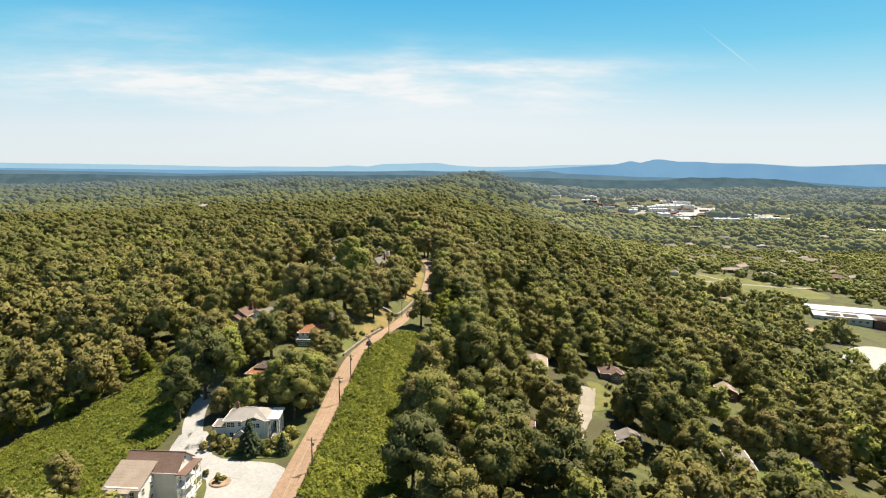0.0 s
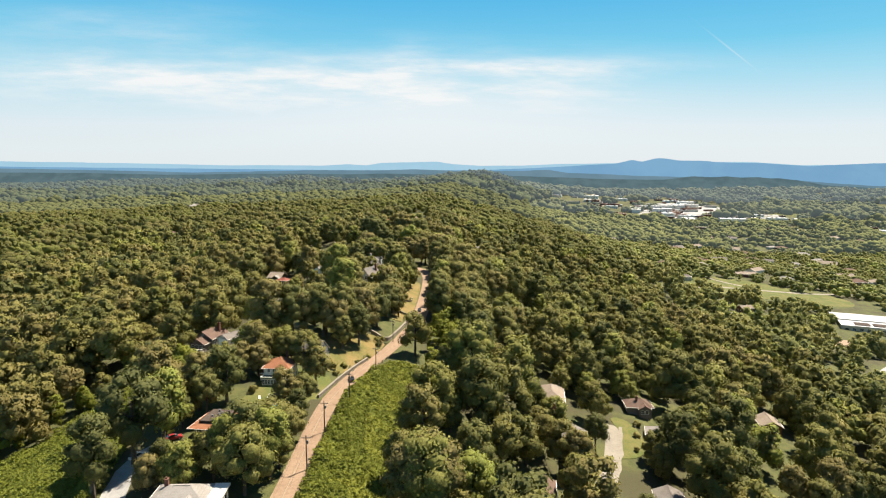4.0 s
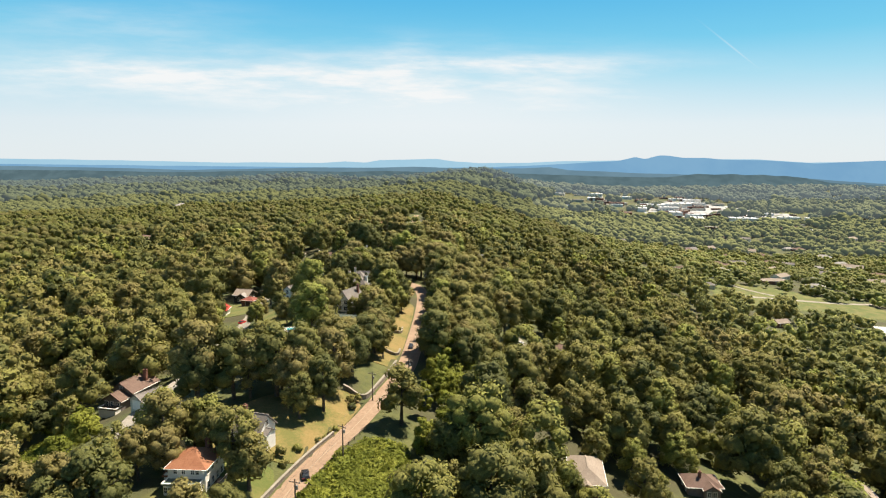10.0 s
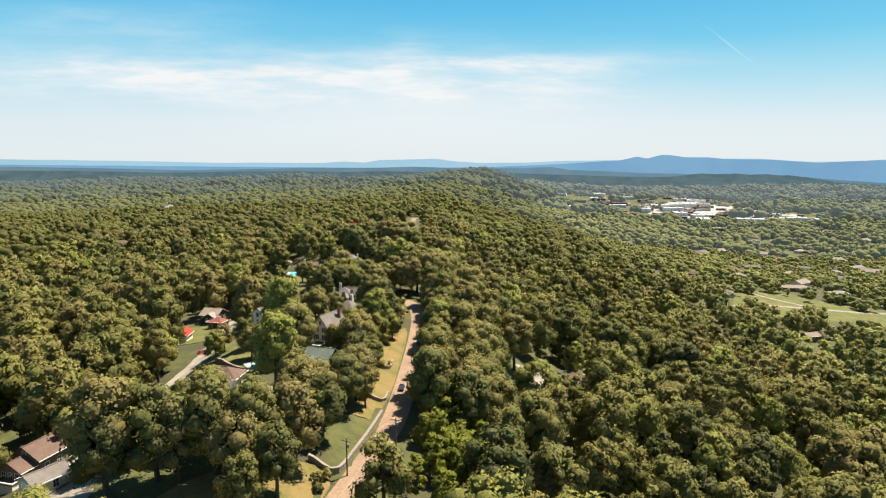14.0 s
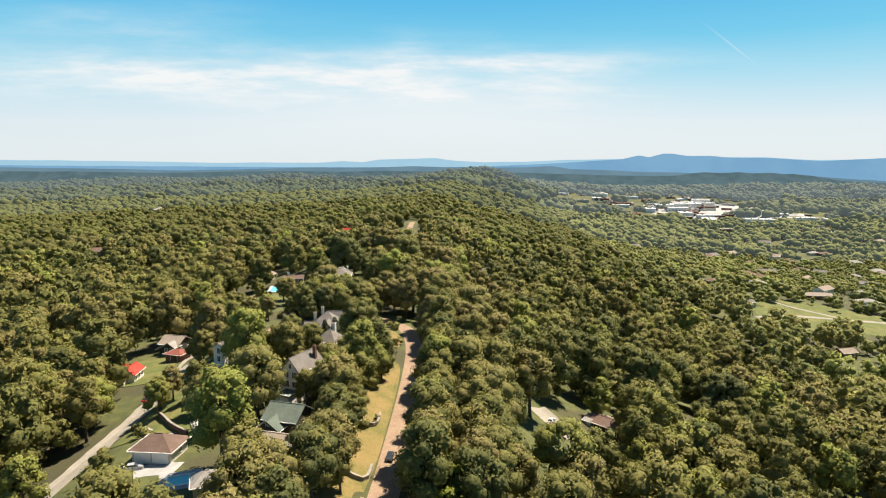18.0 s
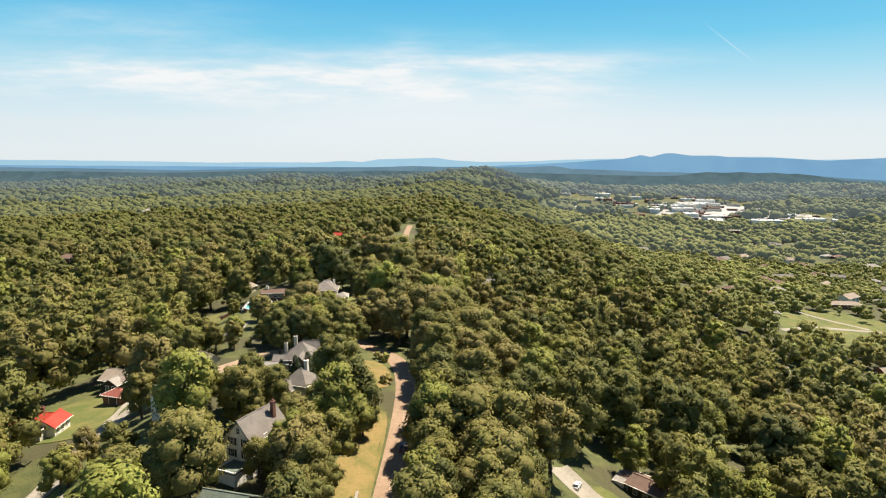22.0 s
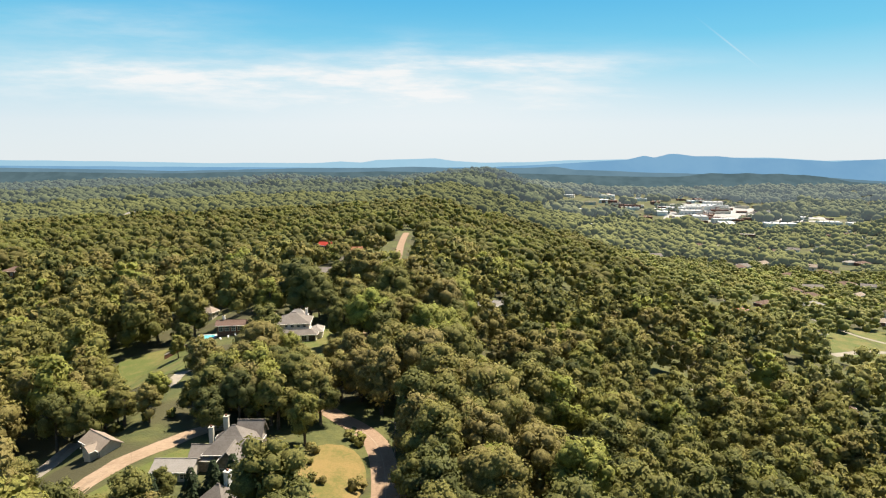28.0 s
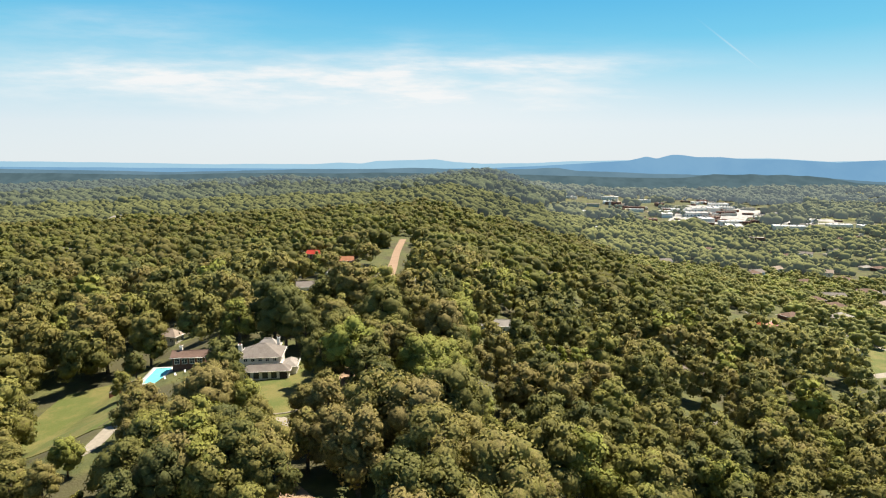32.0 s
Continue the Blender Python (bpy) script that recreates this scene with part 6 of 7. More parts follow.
part("transformer", bm, METAL, pole)
POLES = [(-27.6, 92, 0), (-26.8, 122.6, 0), (-26.4, 154.7, 0), (-25.7, 170, 6), (-22.5, 186, 18), (-18.2, 207, 35), (-15.8, 237.2, 25), (-7.6, 247, 15), (-4.7, 277, 0), (-4.0, 310, 0), (-3.4, 345, 10), (-7.0, 371, 40)]
POLE_SIZE = 0.82
for i, (x, y, a) in enumerate(POLES):
    m = pose(x, y, ground_z(x, y) - 0.3, 0, 0, -a)
    if i == 0:
        pole.matrix_basis = m @ Matrix.Scale(POLE_SIZE, 4)
    else:
        copy_thing(pole, m)
POLE_TOPS = [(x, y, ground_z(x, y) - 0.3 + 8.85 * POLE_SIZE, a) for x, y, a in POLES]
for i, ((x0, y0, z0, a0), (x1, y1, z1, a1)) in enumerate(zip(POLE_TOPS, POLE_TOPS[1:])):
    pts, faces = [], []
    for off in (-0.9, 0.33, 0.9):
        line = []
        for j in range(9):
            f = j / 8
            a = math.radians(a0 + (a1 - a0) * f)
            line.append((x0 + (x1 - x0) * f + off * math.cos(a), y0 + (y1 - y0) * f - off * math.sin(a), z0 + (z1 - z0) * f - 2.6 * f * (1 - f)))
        for p, q in zip(line, line[1:]):
            v, fc = tube(p, q, 0.013, 3)
            faces += [tuple(k2 + len(pts) for k2 in f2) for f2 in fc]
            pts += v
    ob = part("power_line", (pts, faces), CABLE)
    tagged(ob, "sagging power lines between utility poles", "power line", "power lines")

fence = new("guard_fence")
tagged(fence, "row of short brown wooden guard posts with a cable rail", "fence")
post_me = box_mesh("post", [(-0.08, 0.08, -0.08, 0.08, -0.5, 0.75)], POLE_WOOD)
line = smooth_line([(a, b) for a, b in ROAD if 90 <= b <= 225], 2.5)
rail = []
for p, q in zip(line, line[1:]):
    side = Vector((q.y - p.y, p.x - q.x)).normalized()
    e = p + side * 2.75
    z = ground_z(e.x, e.y)
    ob = new("post", post_me)
    ob.parent = fence
    ob.matrix_basis = pose(e.x, e.y, z, 0, 0, random.Random(e.y).uniform(-12, 12))
    rail.append((e.x - 0.12 * side.x, e.y - 0.12 * side.y, z + 0.56))
pts, faces = [], []
for p, q in zip(rail, rail[1:]):
    v, fc = tube(p, q, 0.05, 4)
    faces += [tuple(i + len(pts) for i in f2) for f2 in fc]
    pts += v
part("cable", (pts, faces), POLE_WOOD, fence)


def low_wall(name, line, height, width, mat, label, category="wall"):
    """A masonry wall along a line, with a coping of its own."""
    w = new(name)
    tagged(w, label, category, kind="structure")
    for nm, z0, z1, wd, mt in (("body", -1.2, height, width, mat), ("coping", height, height + 0.14, width + 0.12, LANE_PAVE)):
        bm, rows = bmesh.new(), []
        mid = smooth_line(line, 1.5)
        for i, p in enumerate(mid):
            d = (mid[min(i + 1, len(mid) - 1)] - mid[max(i - 1, 0)]).normalized()
            s = Vector((d.y, -d.x)) * wd / 2
            z = ground_z(p.x, p.y)
            rows.append([bm.verts.new((p.x + f * s.x, p.y + f * s.y, z + zz)) for f, zz in ((-1, z0), (-1, z1), (1, z1), (1, z0))])
        for a, b in zip(rows, rows[1:]):
            for i in range(4):
                bm.faces.new((a[i], a[(i + 1) % 4], b[(i + 1) % 4], b[i]))
        bm.faces.new(rows[0]), bm.faces.new(rows[-1][::-1])
        bmesh.ops.recalc_face_normals(bm, faces=bm.faces)
        part(nm, bm, mt, w)
    return w


low_wall("retaining_wall", [(-23, 238.5), (-17.6, 236.4), (-15.8, 245), (-13.6, 256), (-12.2, 266)], 1.1, 0.5, STONE, "fieldstone retaining wall at the lawn corner")
low_wall("retaining_wall", [(-16.0, 273.6), (-12.2, 272.8), (-12, 279)], 0.9, 0.45, STONE, "short fieldstone wall beside the road")
low_wall("retaining_wall", [(-30.4, 187), (-28.0, 198), (-25.5, 207.4), (-21.9, 217.6)], 0.8, 0.4, STONE, "low stone wall along the road edge")
low_wall("retaining_wall", [(-18, 296.4), (-12.8, 296), (-12.8, 303.6)], 0.9, 0.4, STONE, "low stone garden wall with a corner")
low_wall("retaining_wall", [(-62, 300), (-56, 291), (-50, 286)], 1.2, 0.4, BRICK, "brick wall stepping down to the lane")
low_wall("retaining_wall", [(-92, 462), (-86, 470), (-78, 452)], 1.6, 0.5, BRICK, "brick terrace wall below the pool")
low_wall("retaining_wall", [(-37, 486), (-31, 490), (-27, 492)], 0.8, 0.4, BRICK, "low brick wall at the lawn end")
for x, y in ((45, 505.6), (54.5, 506.4), (57, 507), (60, 506.6)):
    p = house("gate_pillar", "pale masonry pillar at the edge of a terrace", x, y, 12, 0.05, "pillar")
    p["group"] = "terrace pillars"
    piece("shaft", [(-0.35, 0.35, -0.35, 0.35, -1.0, 2.4)], CREAM, p)
    piece("cap", [(-0.48, 0.48, -0.48, 0.48, 2.4, 2.62), (-0.2, 0.2, -0.2, 0.2, 2.62, 2.95)], WHITE, p)
low_wall("kerb", [(-36, 426.6), (-31.4, 428), (-29.6, 434)], 0.2, 0.3, CONCRETE, "pale kerb round the turning place", "kerb")
ribbon("centre_line", [p for p in ROAD if 90 <= p[1] <= 400], 0.11, PAINT, 0.075, "faded centre line", "marking", thick=0.01, kind="structure")


# ---- pools ----
def water_material():
    m, k = material("pool_water")
    at = position(k)
    finish(k, k.mix(k.noise(at, 0.6, 2), (0.10, 0.52, 0.58, 1), (0.18, 0.66, 0.70, 1)), 0.22, k.noise(at, 2.5, 2), 0.02, extra=(("Specular IOR Level", 0.25),))
    return m


WATER = water_material()


def pool(label, x, y, w, d, rot, lift=0.25, deck=2.0):
    p = new("swimming_pool")
    tagged(p, label, "pool")
    p.matrix_basis = pose(x, y, ground_z(x, y) + lift, 0, 0, rot)
    piece("deck", [(-w / 2 - deck, w / 2 + deck, -d / 2 - deck, -d / 2, -1.5, 0), (-w / 2 - deck, w / 2 + deck, d / 2, d / 2 + deck, -1.5, 0),
                   (-w / 2 - deck, -w / 2, -d / 2, d / 2, -1.5, 0), (w / 2, w / 2 + deck, -d / 2, d / 2, -1.5, 0)], CONCRETE, p, "pale concrete deck")
    piece("coping", [(-w / 2 - 0.25, w / 2 + 0.25, -d / 2 - 0.25, -d / 2 + 0.05, -0.1, 0.06), (-w / 2 - 0.25, w / 2 + 0.25, d / 2 - 0.05, d / 2 + 0.25, -0.1, 0.06),
                     (-w / 2 - 0.25, -w / 2 + 0.05, -d / 2 + 0.05, d / 2 - 0.05, -0.1, 0.06), (w / 2 - 0.05, w / 2 + 0.25, -d / 2 + 0.05, d / 2 - 0.05, -0.1, 0.06)], WHITE, p)
    piece("water", [(-w / 2, w / 2, -d / 2, d / 2, -1.4, -0.12)], WATER, p, "turquoise pool water")
    return p


pool("turquoise swimming pool with pale deck below the orange-roofed house", -40.8, 177.0, 7.6, 3.4, 4)
pool("small round-ended turquoise pool with pale deck", -43.4, 266.8, 4.2, 3.4, 20, 0.3, 1.5)
pool("small turquoise garden pool with pale paving", -47.6, 291.4, 4.0, 3.0, 30, 0.3, 1.3)
pool("long turquoise swimming pool beside the villa", -79.2, 464.6, 4.6, 13.0, 8, 1.0, 1.0)

# ---- parked and passing cars ----
TYRE = plain("tyre_rubber", (0.02, 0.02, 0.02), (0.04, 0.04, 0.04), 0.8)
RIM = plain("wheel_rim", (0.35, 0.35, 0.35), (0.5, 0.5, 0.5), 0.35, 2, 20, 0.8)
LAMP_RED = plain("tail_lamp", (0.35, 0.02, 0.02), (0.45, 0.03, 0.03), 0.3)
LAMP_CLEAR = plain("head_lamp", (0.6, 0.6, 0.58), (0.75, 0.75, 0.72), 0.2)


def car(name, label, x, y, rot, low, high, tall=1.45):
    c = new(name)
    tagged(c, label, "car")
    c.matrix_basis = pose(x, y, ground_z(x, y) + 0.07, 0, 0, rot) @ Matrix.Scale(1 / PLAN, 4)
    paint = plain(name + "_paint", low, high, 0.25, 0.5, 8)
    for nm, rings, mt in (("body", ((-2.2, 0.45, 0.62, 0.80), (-2.05, 0.28, 0.88, 0.86), (-0.9, 0.25, 0.95, 0.90), (1.2, 0.25, 0.95, 0.90), (2.1, 0.28, 0.82, 0.86), (2.25, 0.42, 0.66, 0.78)), paint),
                          ("glasshouse", ((-1.75, 0.93, 0.97, 0.78), (-1.1, 0.93, tall - 0.04, 0.66), (0.3, 0.93, tall - 0.02, 0.66), (1.15, 0.93, 0.97, 0.78)), GLASS),
                          ("roof", ((-1.15, tall - 0.07, tall, 0.66), (0.35, tall - 0.05, tall + 0.02, 0.66)), paint)):
        bm, rows = bmesh.new(), []
        for yy, z0, z1, hw in rings:
            rows.append([bm.verts.new(p) for p in ((-hw, yy, z0), (-hw * 1.02, yy, (z0 + z1) / 2), (-hw * 0.93, yy, z1), (hw * 0.93, yy, z1), (hw * 1.02, yy, (z0 + z1) / 2), (hw, yy, z0))])
        for a, b in zip(rows, rows[1:]):
            for i in range(6):
                bm.faces.new((a[i], a[(i + 1) % 6], b[(i + 1) % 6], b[i]))
        bm.faces.new(rows[0]), bm.faces.new(rows[-1])
        bmesh.ops.recalc_face_normals(bm, faces=bm.faces)
        part(nm, bm, mt, c)
    for wx in (-0.85, 0.85):
        for wy in (-1.35, 1.4):
            bm = bmesh.new()
            bmesh.ops.create_cone(bm, cap_ends=True, segments=14, radius1=0.33, radius2=0.33, depth=0.22, matrix=pose(wx, wy, 0.33, 0, 90, 0))
            t = part("wheel", bm, TYRE, c)
            bm = bmesh.new()
            bmesh.ops.create_cone(bm, cap_ends=True, segments=10, radius1=0.2, radius2=0.2, depth=0.25, matrix=pose(wx, wy, 0.33, 0, 90, 0))
            part("rim", bm, RIM, t)
    for wx in (-0.6, 0.6):
        piece("tail_lamp", [(wx - 0.16, wx + 0.16, -2.24, -2.18, 0.55, 0.68)], LAMP_RED, c)
        piece("headlamp", [(wx - 0.18, wx + 0.18, 2.2, 2.28, 0.52, 0.64)], LAMP_CLEAR, c)
    return c


car("sedan", "dark grey sedan driving on the ridge road", -8.9, 283.0, 177, (0.03, 0.03, 0.035), (0.05, 0.05, 0.055))
car("sedan", "black sedan driving on the ridge road", -24.0, 200.0, 16, (0.015, 0.015, 0.018), (0.03, 0.03, 0.035))
car("pickup", "dark red car on the ridge road in tree shade", -6.0, 322.0, 2, (0.16, 0.05, 0.035), (0.20, 0.07, 0.05), 1.7)
car("hatchback", "bright red car parked beside the lane", -72.2, 316.5, -20, (0.42, 0.02, 0.02), (0.5, 0.03, 0.03))
car("sedan", "silver sedan parked before the garage", -54.4, 272.6, -70, (0.32, 0.32, 0.33), (0.42, 0.42, 0.43))
car("suv", "white car parked on the pale drive", -61.4, 158.0, -30, (0.62, 0.62, 0.6), (0.7, 0.7, 0.68), 1.7)
car("hatchback", "dark red car beside the low house", -56.4, 163.8, -60, (0.28, 0.03, 0.03), (0.34, 0.04, 0.04))
car("sedan", "white car parked on the east drive", 31.4, 330.6, -30, (0.6, 0.6, 0.58), (0.7, 0.7, 0.68))
car("sedan", "white car parked before the tan-roofed house", 33.6, 224.4, 20, (0.6, 0.6, 0.58), (0.7, 0.7, 0.68))


# ---- shrubs and garden furniture ----
SHRUB_MESH = [mesh_from("foliage", *crown(120 + i, 1.0, 1.5, 0.0, 5, 170, 0.20, 1, True), LEAVES) for i in range(3)]
house_shrubs = [(-48.4, 132.2, 2), (-46.4, 131.4, 1.9), (-43.6, 130.6, 1.7), (-39.6, 130.4, 2.1), (-37.4, 131.6, 2), (-36, 134.2, 1.9), (-34.6, 132.2, 1.8), (-34.4, 137, 2), (-50.8, 134, 2), (-41, 131.8, 1.6), (-52, 130.4, 1.5),
                (-50.2, 131, 1.3), (-47.6, 130.2, 1.5), (-45.2, 129.4, 1.5), (-37.6, 128.6, 1.2), (-44.2, 118, 1.4), (-51, 122.5, 0.9), (-47.8, 120.4, 1), (-63.6, 143, 1.4), (-64, 147.6, 1.6), (-64.6, 151, 1.2), (-55, 196, 1.8),
                (-36.4, 183.6, 1.8), (-34.4, 181.6, 2), (-45.6, 184.4, 1.5)]
garden_shrubs = [(-24.4, 213.6, 1), (-23.4, 215.6, 0.8), (-22.6, 217.8, 0.8), (-21.8, 219.8, 0.9), (-27.4, 208.6, 1.2), (-29.8, 205.6, 1.6), (-20.6, 233.6, 1.5), (-20, 231.2, 1.3), (-19.4, 235, 1.6), (-28.6, 203, 1.2), (-33, 201.2, 1.2),
                 (-24.8, 366.4, 1.2), (-22.6, 364.8, 1.1), (-20.6, 359.6, 1.2), (-18.8, 358.6, 1.2), (-12.6, 358, 1.8), (-14.6, 375.4, 1.9), (-16.8, 377.4, 1.6), (-22.8, 369.8, 1.6), (-66, 381, 1.7), (-61, 383.6, 1.5), (-56.6, 386, 1.6),
                 (-52, 388, 1.4), (-13.4, 297.8, 0.9), (-13.2, 300.6, 1), (-17.4, 297.4, 0.9), (-58.4, 286, 1.8), (-60.8, 289, 1.6), (-63.4, 293, 1.7), (-64.8, 281, 2.2), (-62.2, 277, 2), (60, 214, 1.3), (59.4, 220, 1.3),
                 (62, 228, 1.5), (57, 211, 1.2)]
for i, (x, y, s) in enumerate(house_shrubs + garden_shrubs):
    b = new("shrub")
    tagged(b, "rounded green garden shrub", "shrub", "garden shrubs")
    f = new("foliage", SHRUB_MESH[i % 3])
    f.parent = b
    b.matrix_basis = pose(x, y, ground_z(x, y) - 0.05, 0, 0, i * 50) @ Matrix.Scale(s, 4)
bed = house("planting_bed", "round tan gravel bed with a clipped shrub in the lot", -44.2, 118.0, 0, 0.06, "planting bed")
bm = bmesh.new()
bmesh.ops.create_cone(bm, cap_ends=True, segments=24, radius1=2.2, radius2=2.05, depth=0.3)
part("bed", bm, CLAY, bed)
chair_spots = [(-43.0, 180.6, 20), (-41.0, 181.4, -10), (-73.4, 456.6, 30), (-71.8, 459.6, 35), (-70.2, 462.4, 28), (-68.8, 465.4, 30)]
for x, y, a in chair_spots:
    c = house("lounge_chair", "white reclining lounge chair beside a pool", x, y, a, 0.3, "lounge chair", 1 / PLAN)
    c["group"] = "pool lounge chairs"
    piece("seat", [(-0.32, 0.32, -0.9, 0.3, 0.30, 0.38)], WHITE, c)
    b = piece("backrest", [(-0.32, 0.32, 0, 0.75, 0, 0.07)], WHITE, c)
    b.matrix_basis = pose(0, 0.3, 0.34, 50, 0, 0)
    for lx in (-0.27, 0.27):
        for ly in (-0.8, 0.2):
            piece("leg", [(lx - 0.03, lx + 0.03, ly - 0.03, ly + 0.03, -0.1, 0.3)], WHITE, c)

# ---- the valley, the town and the far hills ----
def plain_house(label, wall_mat, roof_mat, w, d, tall, roof):
    h = new("valley_house")
    tagged(h, label, "house", "scattered valley houses")
    block(h, 0, 0, w, d, tall, roof, 1.8, wall_mat, roof_mat, 0.5, z0=-4)
    rows_of_windows(h, 0, 0, w, d, "S", 3, [1.6], 1.1, 1.3)
    return h


MODELS = [plain_house("small cream valley house with pale roof", CREAM, PALE_ROOF, 12, 8, 3.2, "hip"), plain_house("white valley house with grey gabled roof", WHITE, GREY_ROOF, 13, 8, 3.4, "gx"),
          plain_house("brick valley house with brown roof", BRICK, BROWN_ROOF, 12, 9, 3.2, "hip"), plain_house("white valley house with tan roof", WHITE, TAN_ROOF, 14, 8, 3.4, "gx")]
rng = random.Random(9)
for i, (x, y, s) in enumerate(SCATTERED):
    m = pose(x, y, ground_z(x, y) + 0.4, 0, 0, rng.uniform(-40, 40)) @ Matrix.Scale(s / 12, 4)
    if i < len(MODELS):
        MODELS[i].matrix_basis = m
    else:
        copy_thing(MODELS[i % len(MODELS)], m)


def town_building(label, wall_mat, roof_mat, w, d, tall, roof="flat"):
    h = new("town_building")
    tagged(h, label, "building", "town buildings")
    block(h, 0, 0, w, d, tall, roof, 2.5, wall_mat, roof_mat, 0.3, z0=-6)
    rows_of_windows(h, 0, 0, w, d, "S", 6, [2.2], 1.8, 1.6)
    for i in range(3):
        piece("roof_unit", [(-w / 4 + i * w / 4 - 0.8, -w / 4 + i * w / 4 + 0.8, -1, 1, tall + 0.3, tall + 1.5)], METAL, h)
    return h


TOWN_MODELS = [town_building("long flat-roofed white store building", WHITE, WHITE_ROOF, 34, 18, 6), town_building("flat-roofed brick store building with pale roof", BRICK, PALE_ROOF, 30, 16, 6),
               town_building("low cream warehouse with grey flat roof", CREAM, GREY_ROOF, 40, 20, 7), town_building("low brick block with brown roof", BRICK, BROWN_ROOF, 28, 14, 5)]
for i, (x, y, s) in enumerate(TOWN):
    m = pose(x, y, ground_z(x, y) + 0.4, 0, 0, rng.choice((-12, -8, 78, -12)) + rng.uniform(-6, 6)) @ Matrix.Scale(s / 34, 4)
    if i < len(TOWN_MODELS):
        TOWN_MODELS[i].matrix_basis = m
    else:
        copy_thing(TOWN_MODELS[i % len(TOWN_MODELS)], m)
patch("town_paving", [(540, 1800), (700, 1690), (900, 1720), (980, 1850), (940, 2080), (780, 2200), (660, 2150), (610, 1950)], CONCRETE, 0.3, "pale paved lots between the town buildings", "paving", 25.0)
patch("field", [(760, 1900), (980, 1840), (1300, 1830), (1340, 1900), (1000, 1960)], LAWN, 0.3, "pale green field beyond the town", "field", 25.0)
patch("cut", [(158, 2290), (176, 2290), (196, 2690), (176, 2690)], LAWN, 1.0, "pale cut through the woods on the far ridge", "clearing", 25.0)
h = house("school", "large flat white-roofed school with dark solar panels", 332, 503, -24, 0.3, "school")
block(h, 0, 12, 62, 22, 5, "flat", 0, CREAM, WHITE_ROOF, 0.4, z0=-5)
block(h, -8, -8, 40, 20, 4.4, "flat", 0, CREAM, WHITE_ROOF, 0.4, z0=-5)
block(h, 24, -10, 22, 18, 4.2, "flat", 0, BRICK, GREY_ROOF, 0.4, z0=-5)
for x, y in ((-14, -10), (-2, -10), (20, -12)):
    piece("solar_panel", [(x - 5, x + 5, y - 5, y + 4, 4.95, 5.2)], DARK_ROOF, h)
rows_of_windows(h, -8, -8, 40, 20, "S", 8, [2.2], 2.4, 1.6)
rows_of_windows(h, 0, 12, 62, 22, "W", 4, [2.4], 2.4, 1.6)


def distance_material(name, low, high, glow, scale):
    """Far wooded hills as a plain glowing backdrop, the blue of the air between put into the emission."""
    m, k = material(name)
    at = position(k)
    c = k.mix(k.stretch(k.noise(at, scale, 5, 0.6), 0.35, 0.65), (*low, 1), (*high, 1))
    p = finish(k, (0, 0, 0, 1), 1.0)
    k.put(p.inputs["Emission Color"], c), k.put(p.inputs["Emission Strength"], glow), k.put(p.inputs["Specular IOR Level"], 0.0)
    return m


def far_ridge(name, y, corners, foot, mat, label, wob, seed, depth=260.0):
    """A long hill at a great distance, with a rolling skyline and a slope towards the viewer."""
    xs = np.arange(-3900, 3901, 20.0)
    pts, faces = [], []
    top = np.interp(xs, [a for a, b in corners], [b for a, b in corners])
    for i, x in enumerate(xs):
        z = top[i] + wob * (noise.noise(Vector((x * 0.004, seed, 0))) + 0.4 * noise.noise(Vector((x * 0.02, seed, 5))))
        for f in (0.0, 0.35, 0.7, 1.0):
            lump = wob * 0.8 * noise.noise(Vector((x * 0.006, f * 3, seed + 9))) * (1 - f) * 2
            pts.append((x, y - depth * (1 - f), foot + (z - foot) * (f ** 0.8) + lump * (f > 0)))
    n = 4
    for i in range(len(xs) - 1):
        for j in range(n - 1):
            faces.append((i * n + j, (i + 1) * n + j, (i + 1) * n + j + 1, i * n + j + 1))
    ob = part(name, (pts, faces), mat)
    ob.data.shade_smooth()
    return tagged(ob, label, "hills", kind="structure")


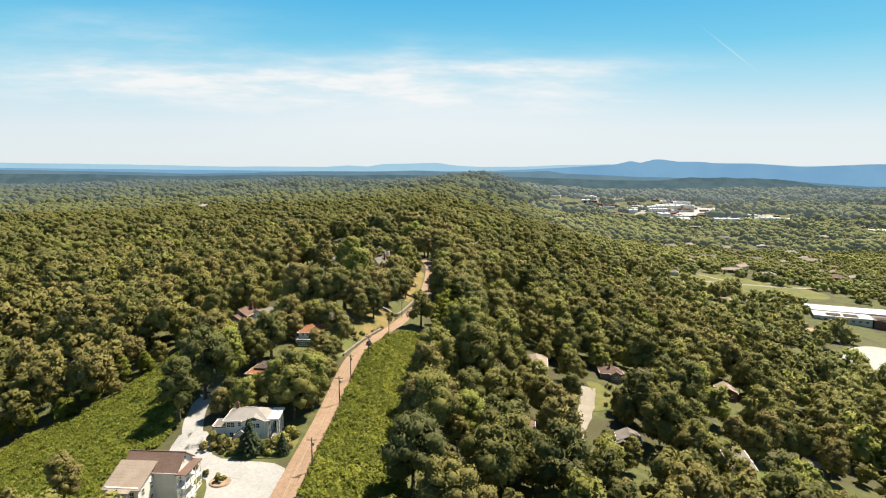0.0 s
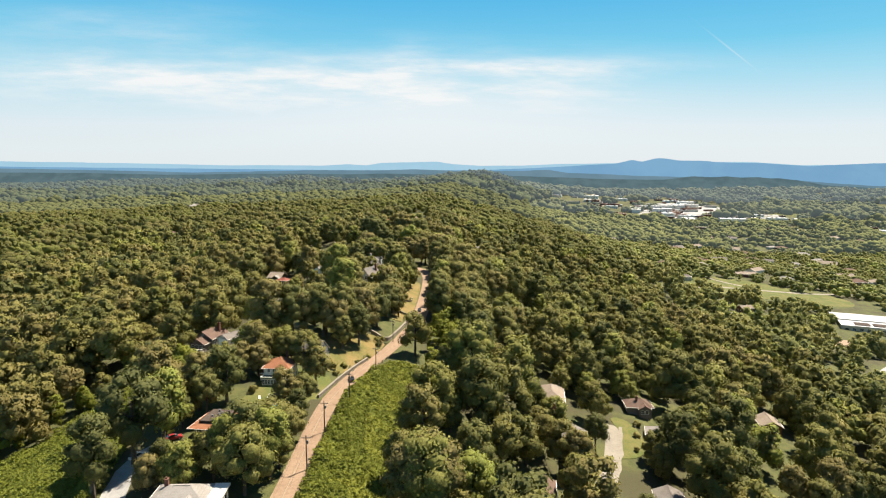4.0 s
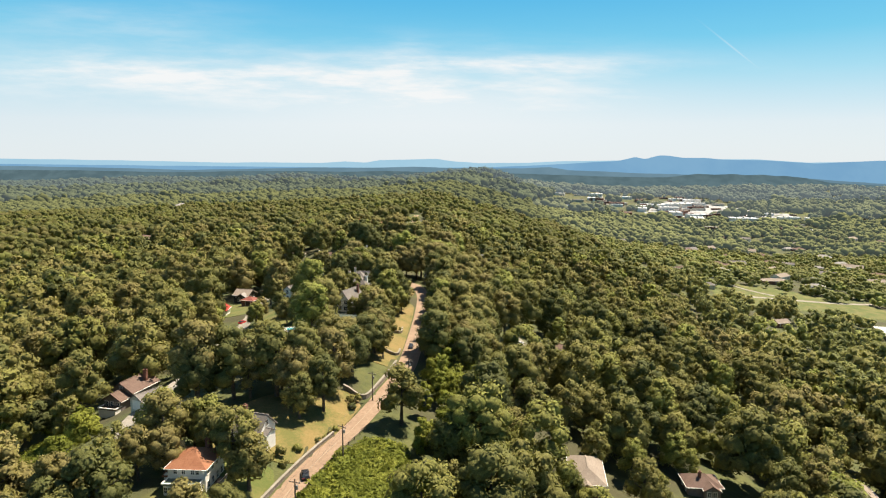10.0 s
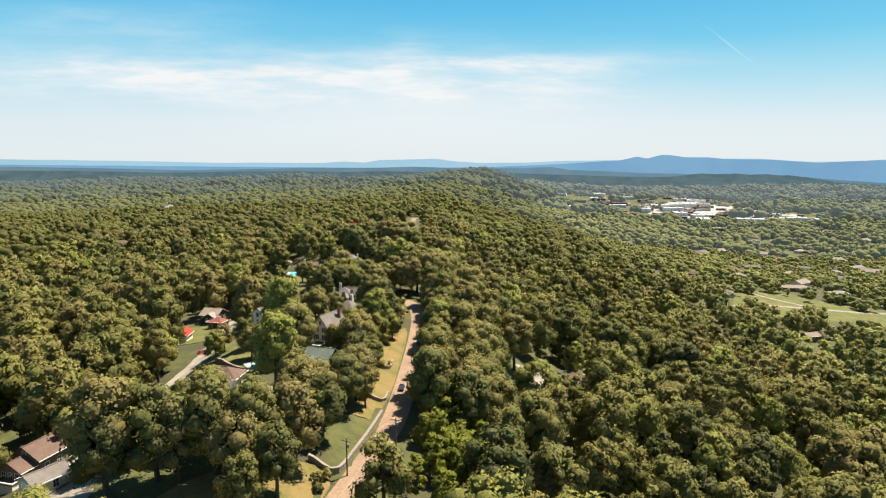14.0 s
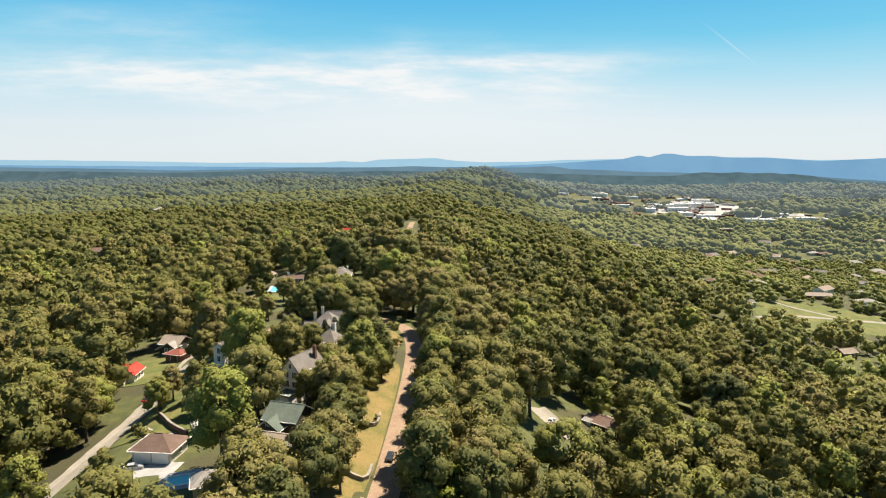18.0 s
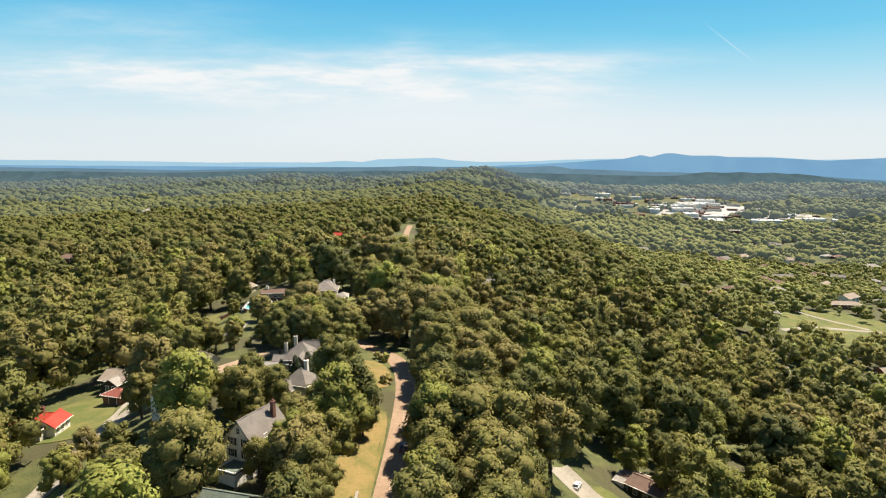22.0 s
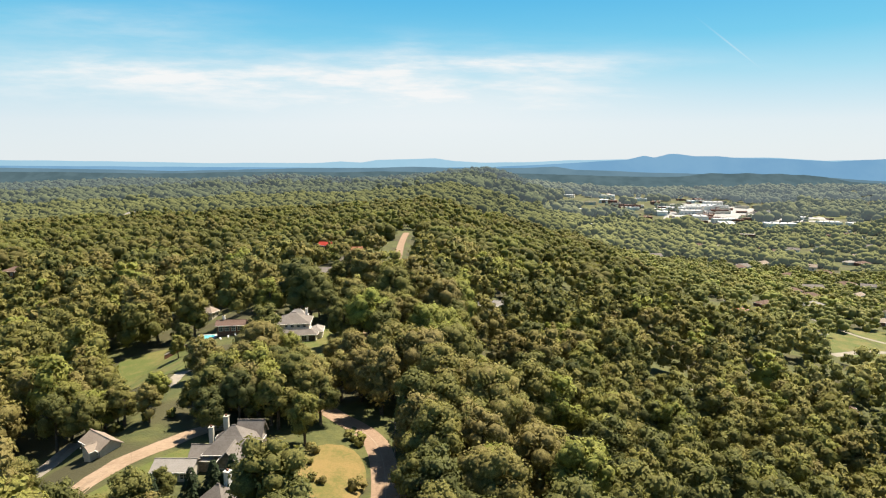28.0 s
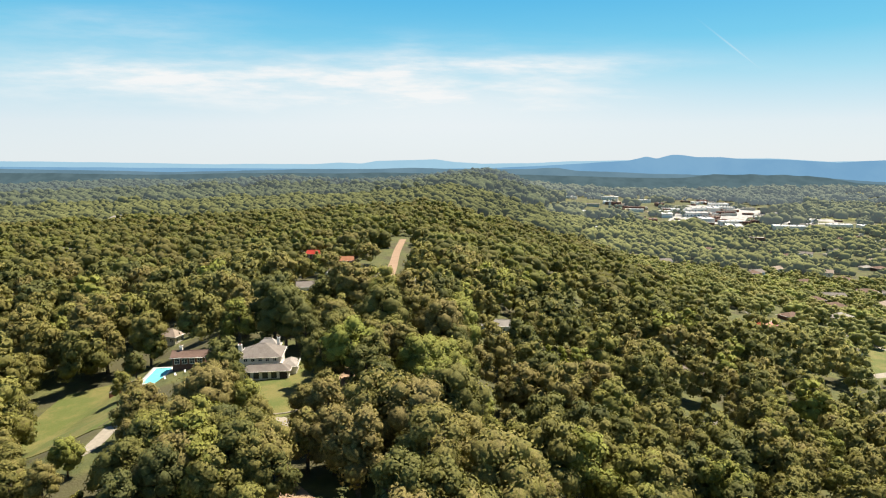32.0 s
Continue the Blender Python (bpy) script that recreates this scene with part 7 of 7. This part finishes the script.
# the plan is drawn in units of its own: set it out in metres
for ob in scene.objects:
    if ob.parent is None and ob.type in ("MESH", "EMPTY"):
        ob.matrix_basis = Matrix.Scale(PLAN, 4) @ ob.matrix_basis
# haze painted as flat emitted blues, a tone for each range
FAR_A = distance_material("haze_blue_woods", (0.044, 0.074, 0.088), (0.058, 0.094, 0.110), 1.0, 0.012)
FAR_B = distance_material("haze_blue_hills", (0.066, 0.118, 0.158), (0.078, 0.134, 0.176), 1.0, 0.004)
FAR_C = distance_material("haze_blue_mountains", (0.087, 0.185, 0.297), (0.101, 0.203, 0.311), 1.0, 0.003)
FAR_D = distance_material("haze_pale_hills", (0.168, 0.287, 0.378), (0.182, 0.301, 0.392), 1.0, 0.003)
far_ridge("backdrop_near", 4250, [(-3531, -1), (-2813, -5), (-2274, -10), (-1736, -18), (-1304, -11), (-1089, -8), (-801, -12), (-298, -9), (61, -16), (421, -20), (780, -31), (1140, -43), (1464, -43), (1654, -21), (1769, -27), (1880, -22), (1967, -29), (2075, -26), (2165, -35), (2219, -33), (2364, -49), (2511, -76), (2830, -95), (3668, -110)], -140, FAR_A, "distant wooded plain in blue-green haze", 3, 3, 200)
far_ridge("backdrop_hills", 4600, [(-3833, 15), (-3053, 15), (-2274, 2), (-1768, -10), (-1377, -3), (-1104, 6), (-714, 8), (-519, 8), (-187, 16), (66, 7), (300, 5), (554, 6), (749, 15), (886, -6), (1237, -20), (1707, -36), (2411, -50), (2805, -78), (3072, -94), (3982, -103)], -140, FAR_B, "distant wooded hills in blue haze", 3, 7, 200)
far_ridge("backdrop_mountains", 4880, [(-4074, 32), (-1174, 8), (-345, 3), (278, 6), (734, 26), (1106, 46), (1304, 58), (1432, 87), (1507, 72), (1609, 99), (1671, 99), (1788, 82), (1966, 82), (2070, 70), (2306, 65), (2456, 61), (2656, 49), (2789, 42), (3011, 54), (3251, 64), (4211, 67)], -140, FAR_C, "long mountain with a flat summit in blue haze", 2, 5, 160)
far_ridge("backdrop_range", 4960, [(-4138, 73), (-3297, 64), (-2456, 54), (-2035, 46), (-1615, 37), (-1446, 41), (-940, 38), (-742, 49), (-590, 40), (-472, 60), (-274, 64), (-51, 70), (84, 51), (282, 39), (619, 42), (914, 54), (1167, 58), (1966, 74), (2387, 71), (2768, 48), (3307, 56), (4283, 67)], -140, FAR_D, "palest distant range on the horizon, in haze", 2, 11, 60)
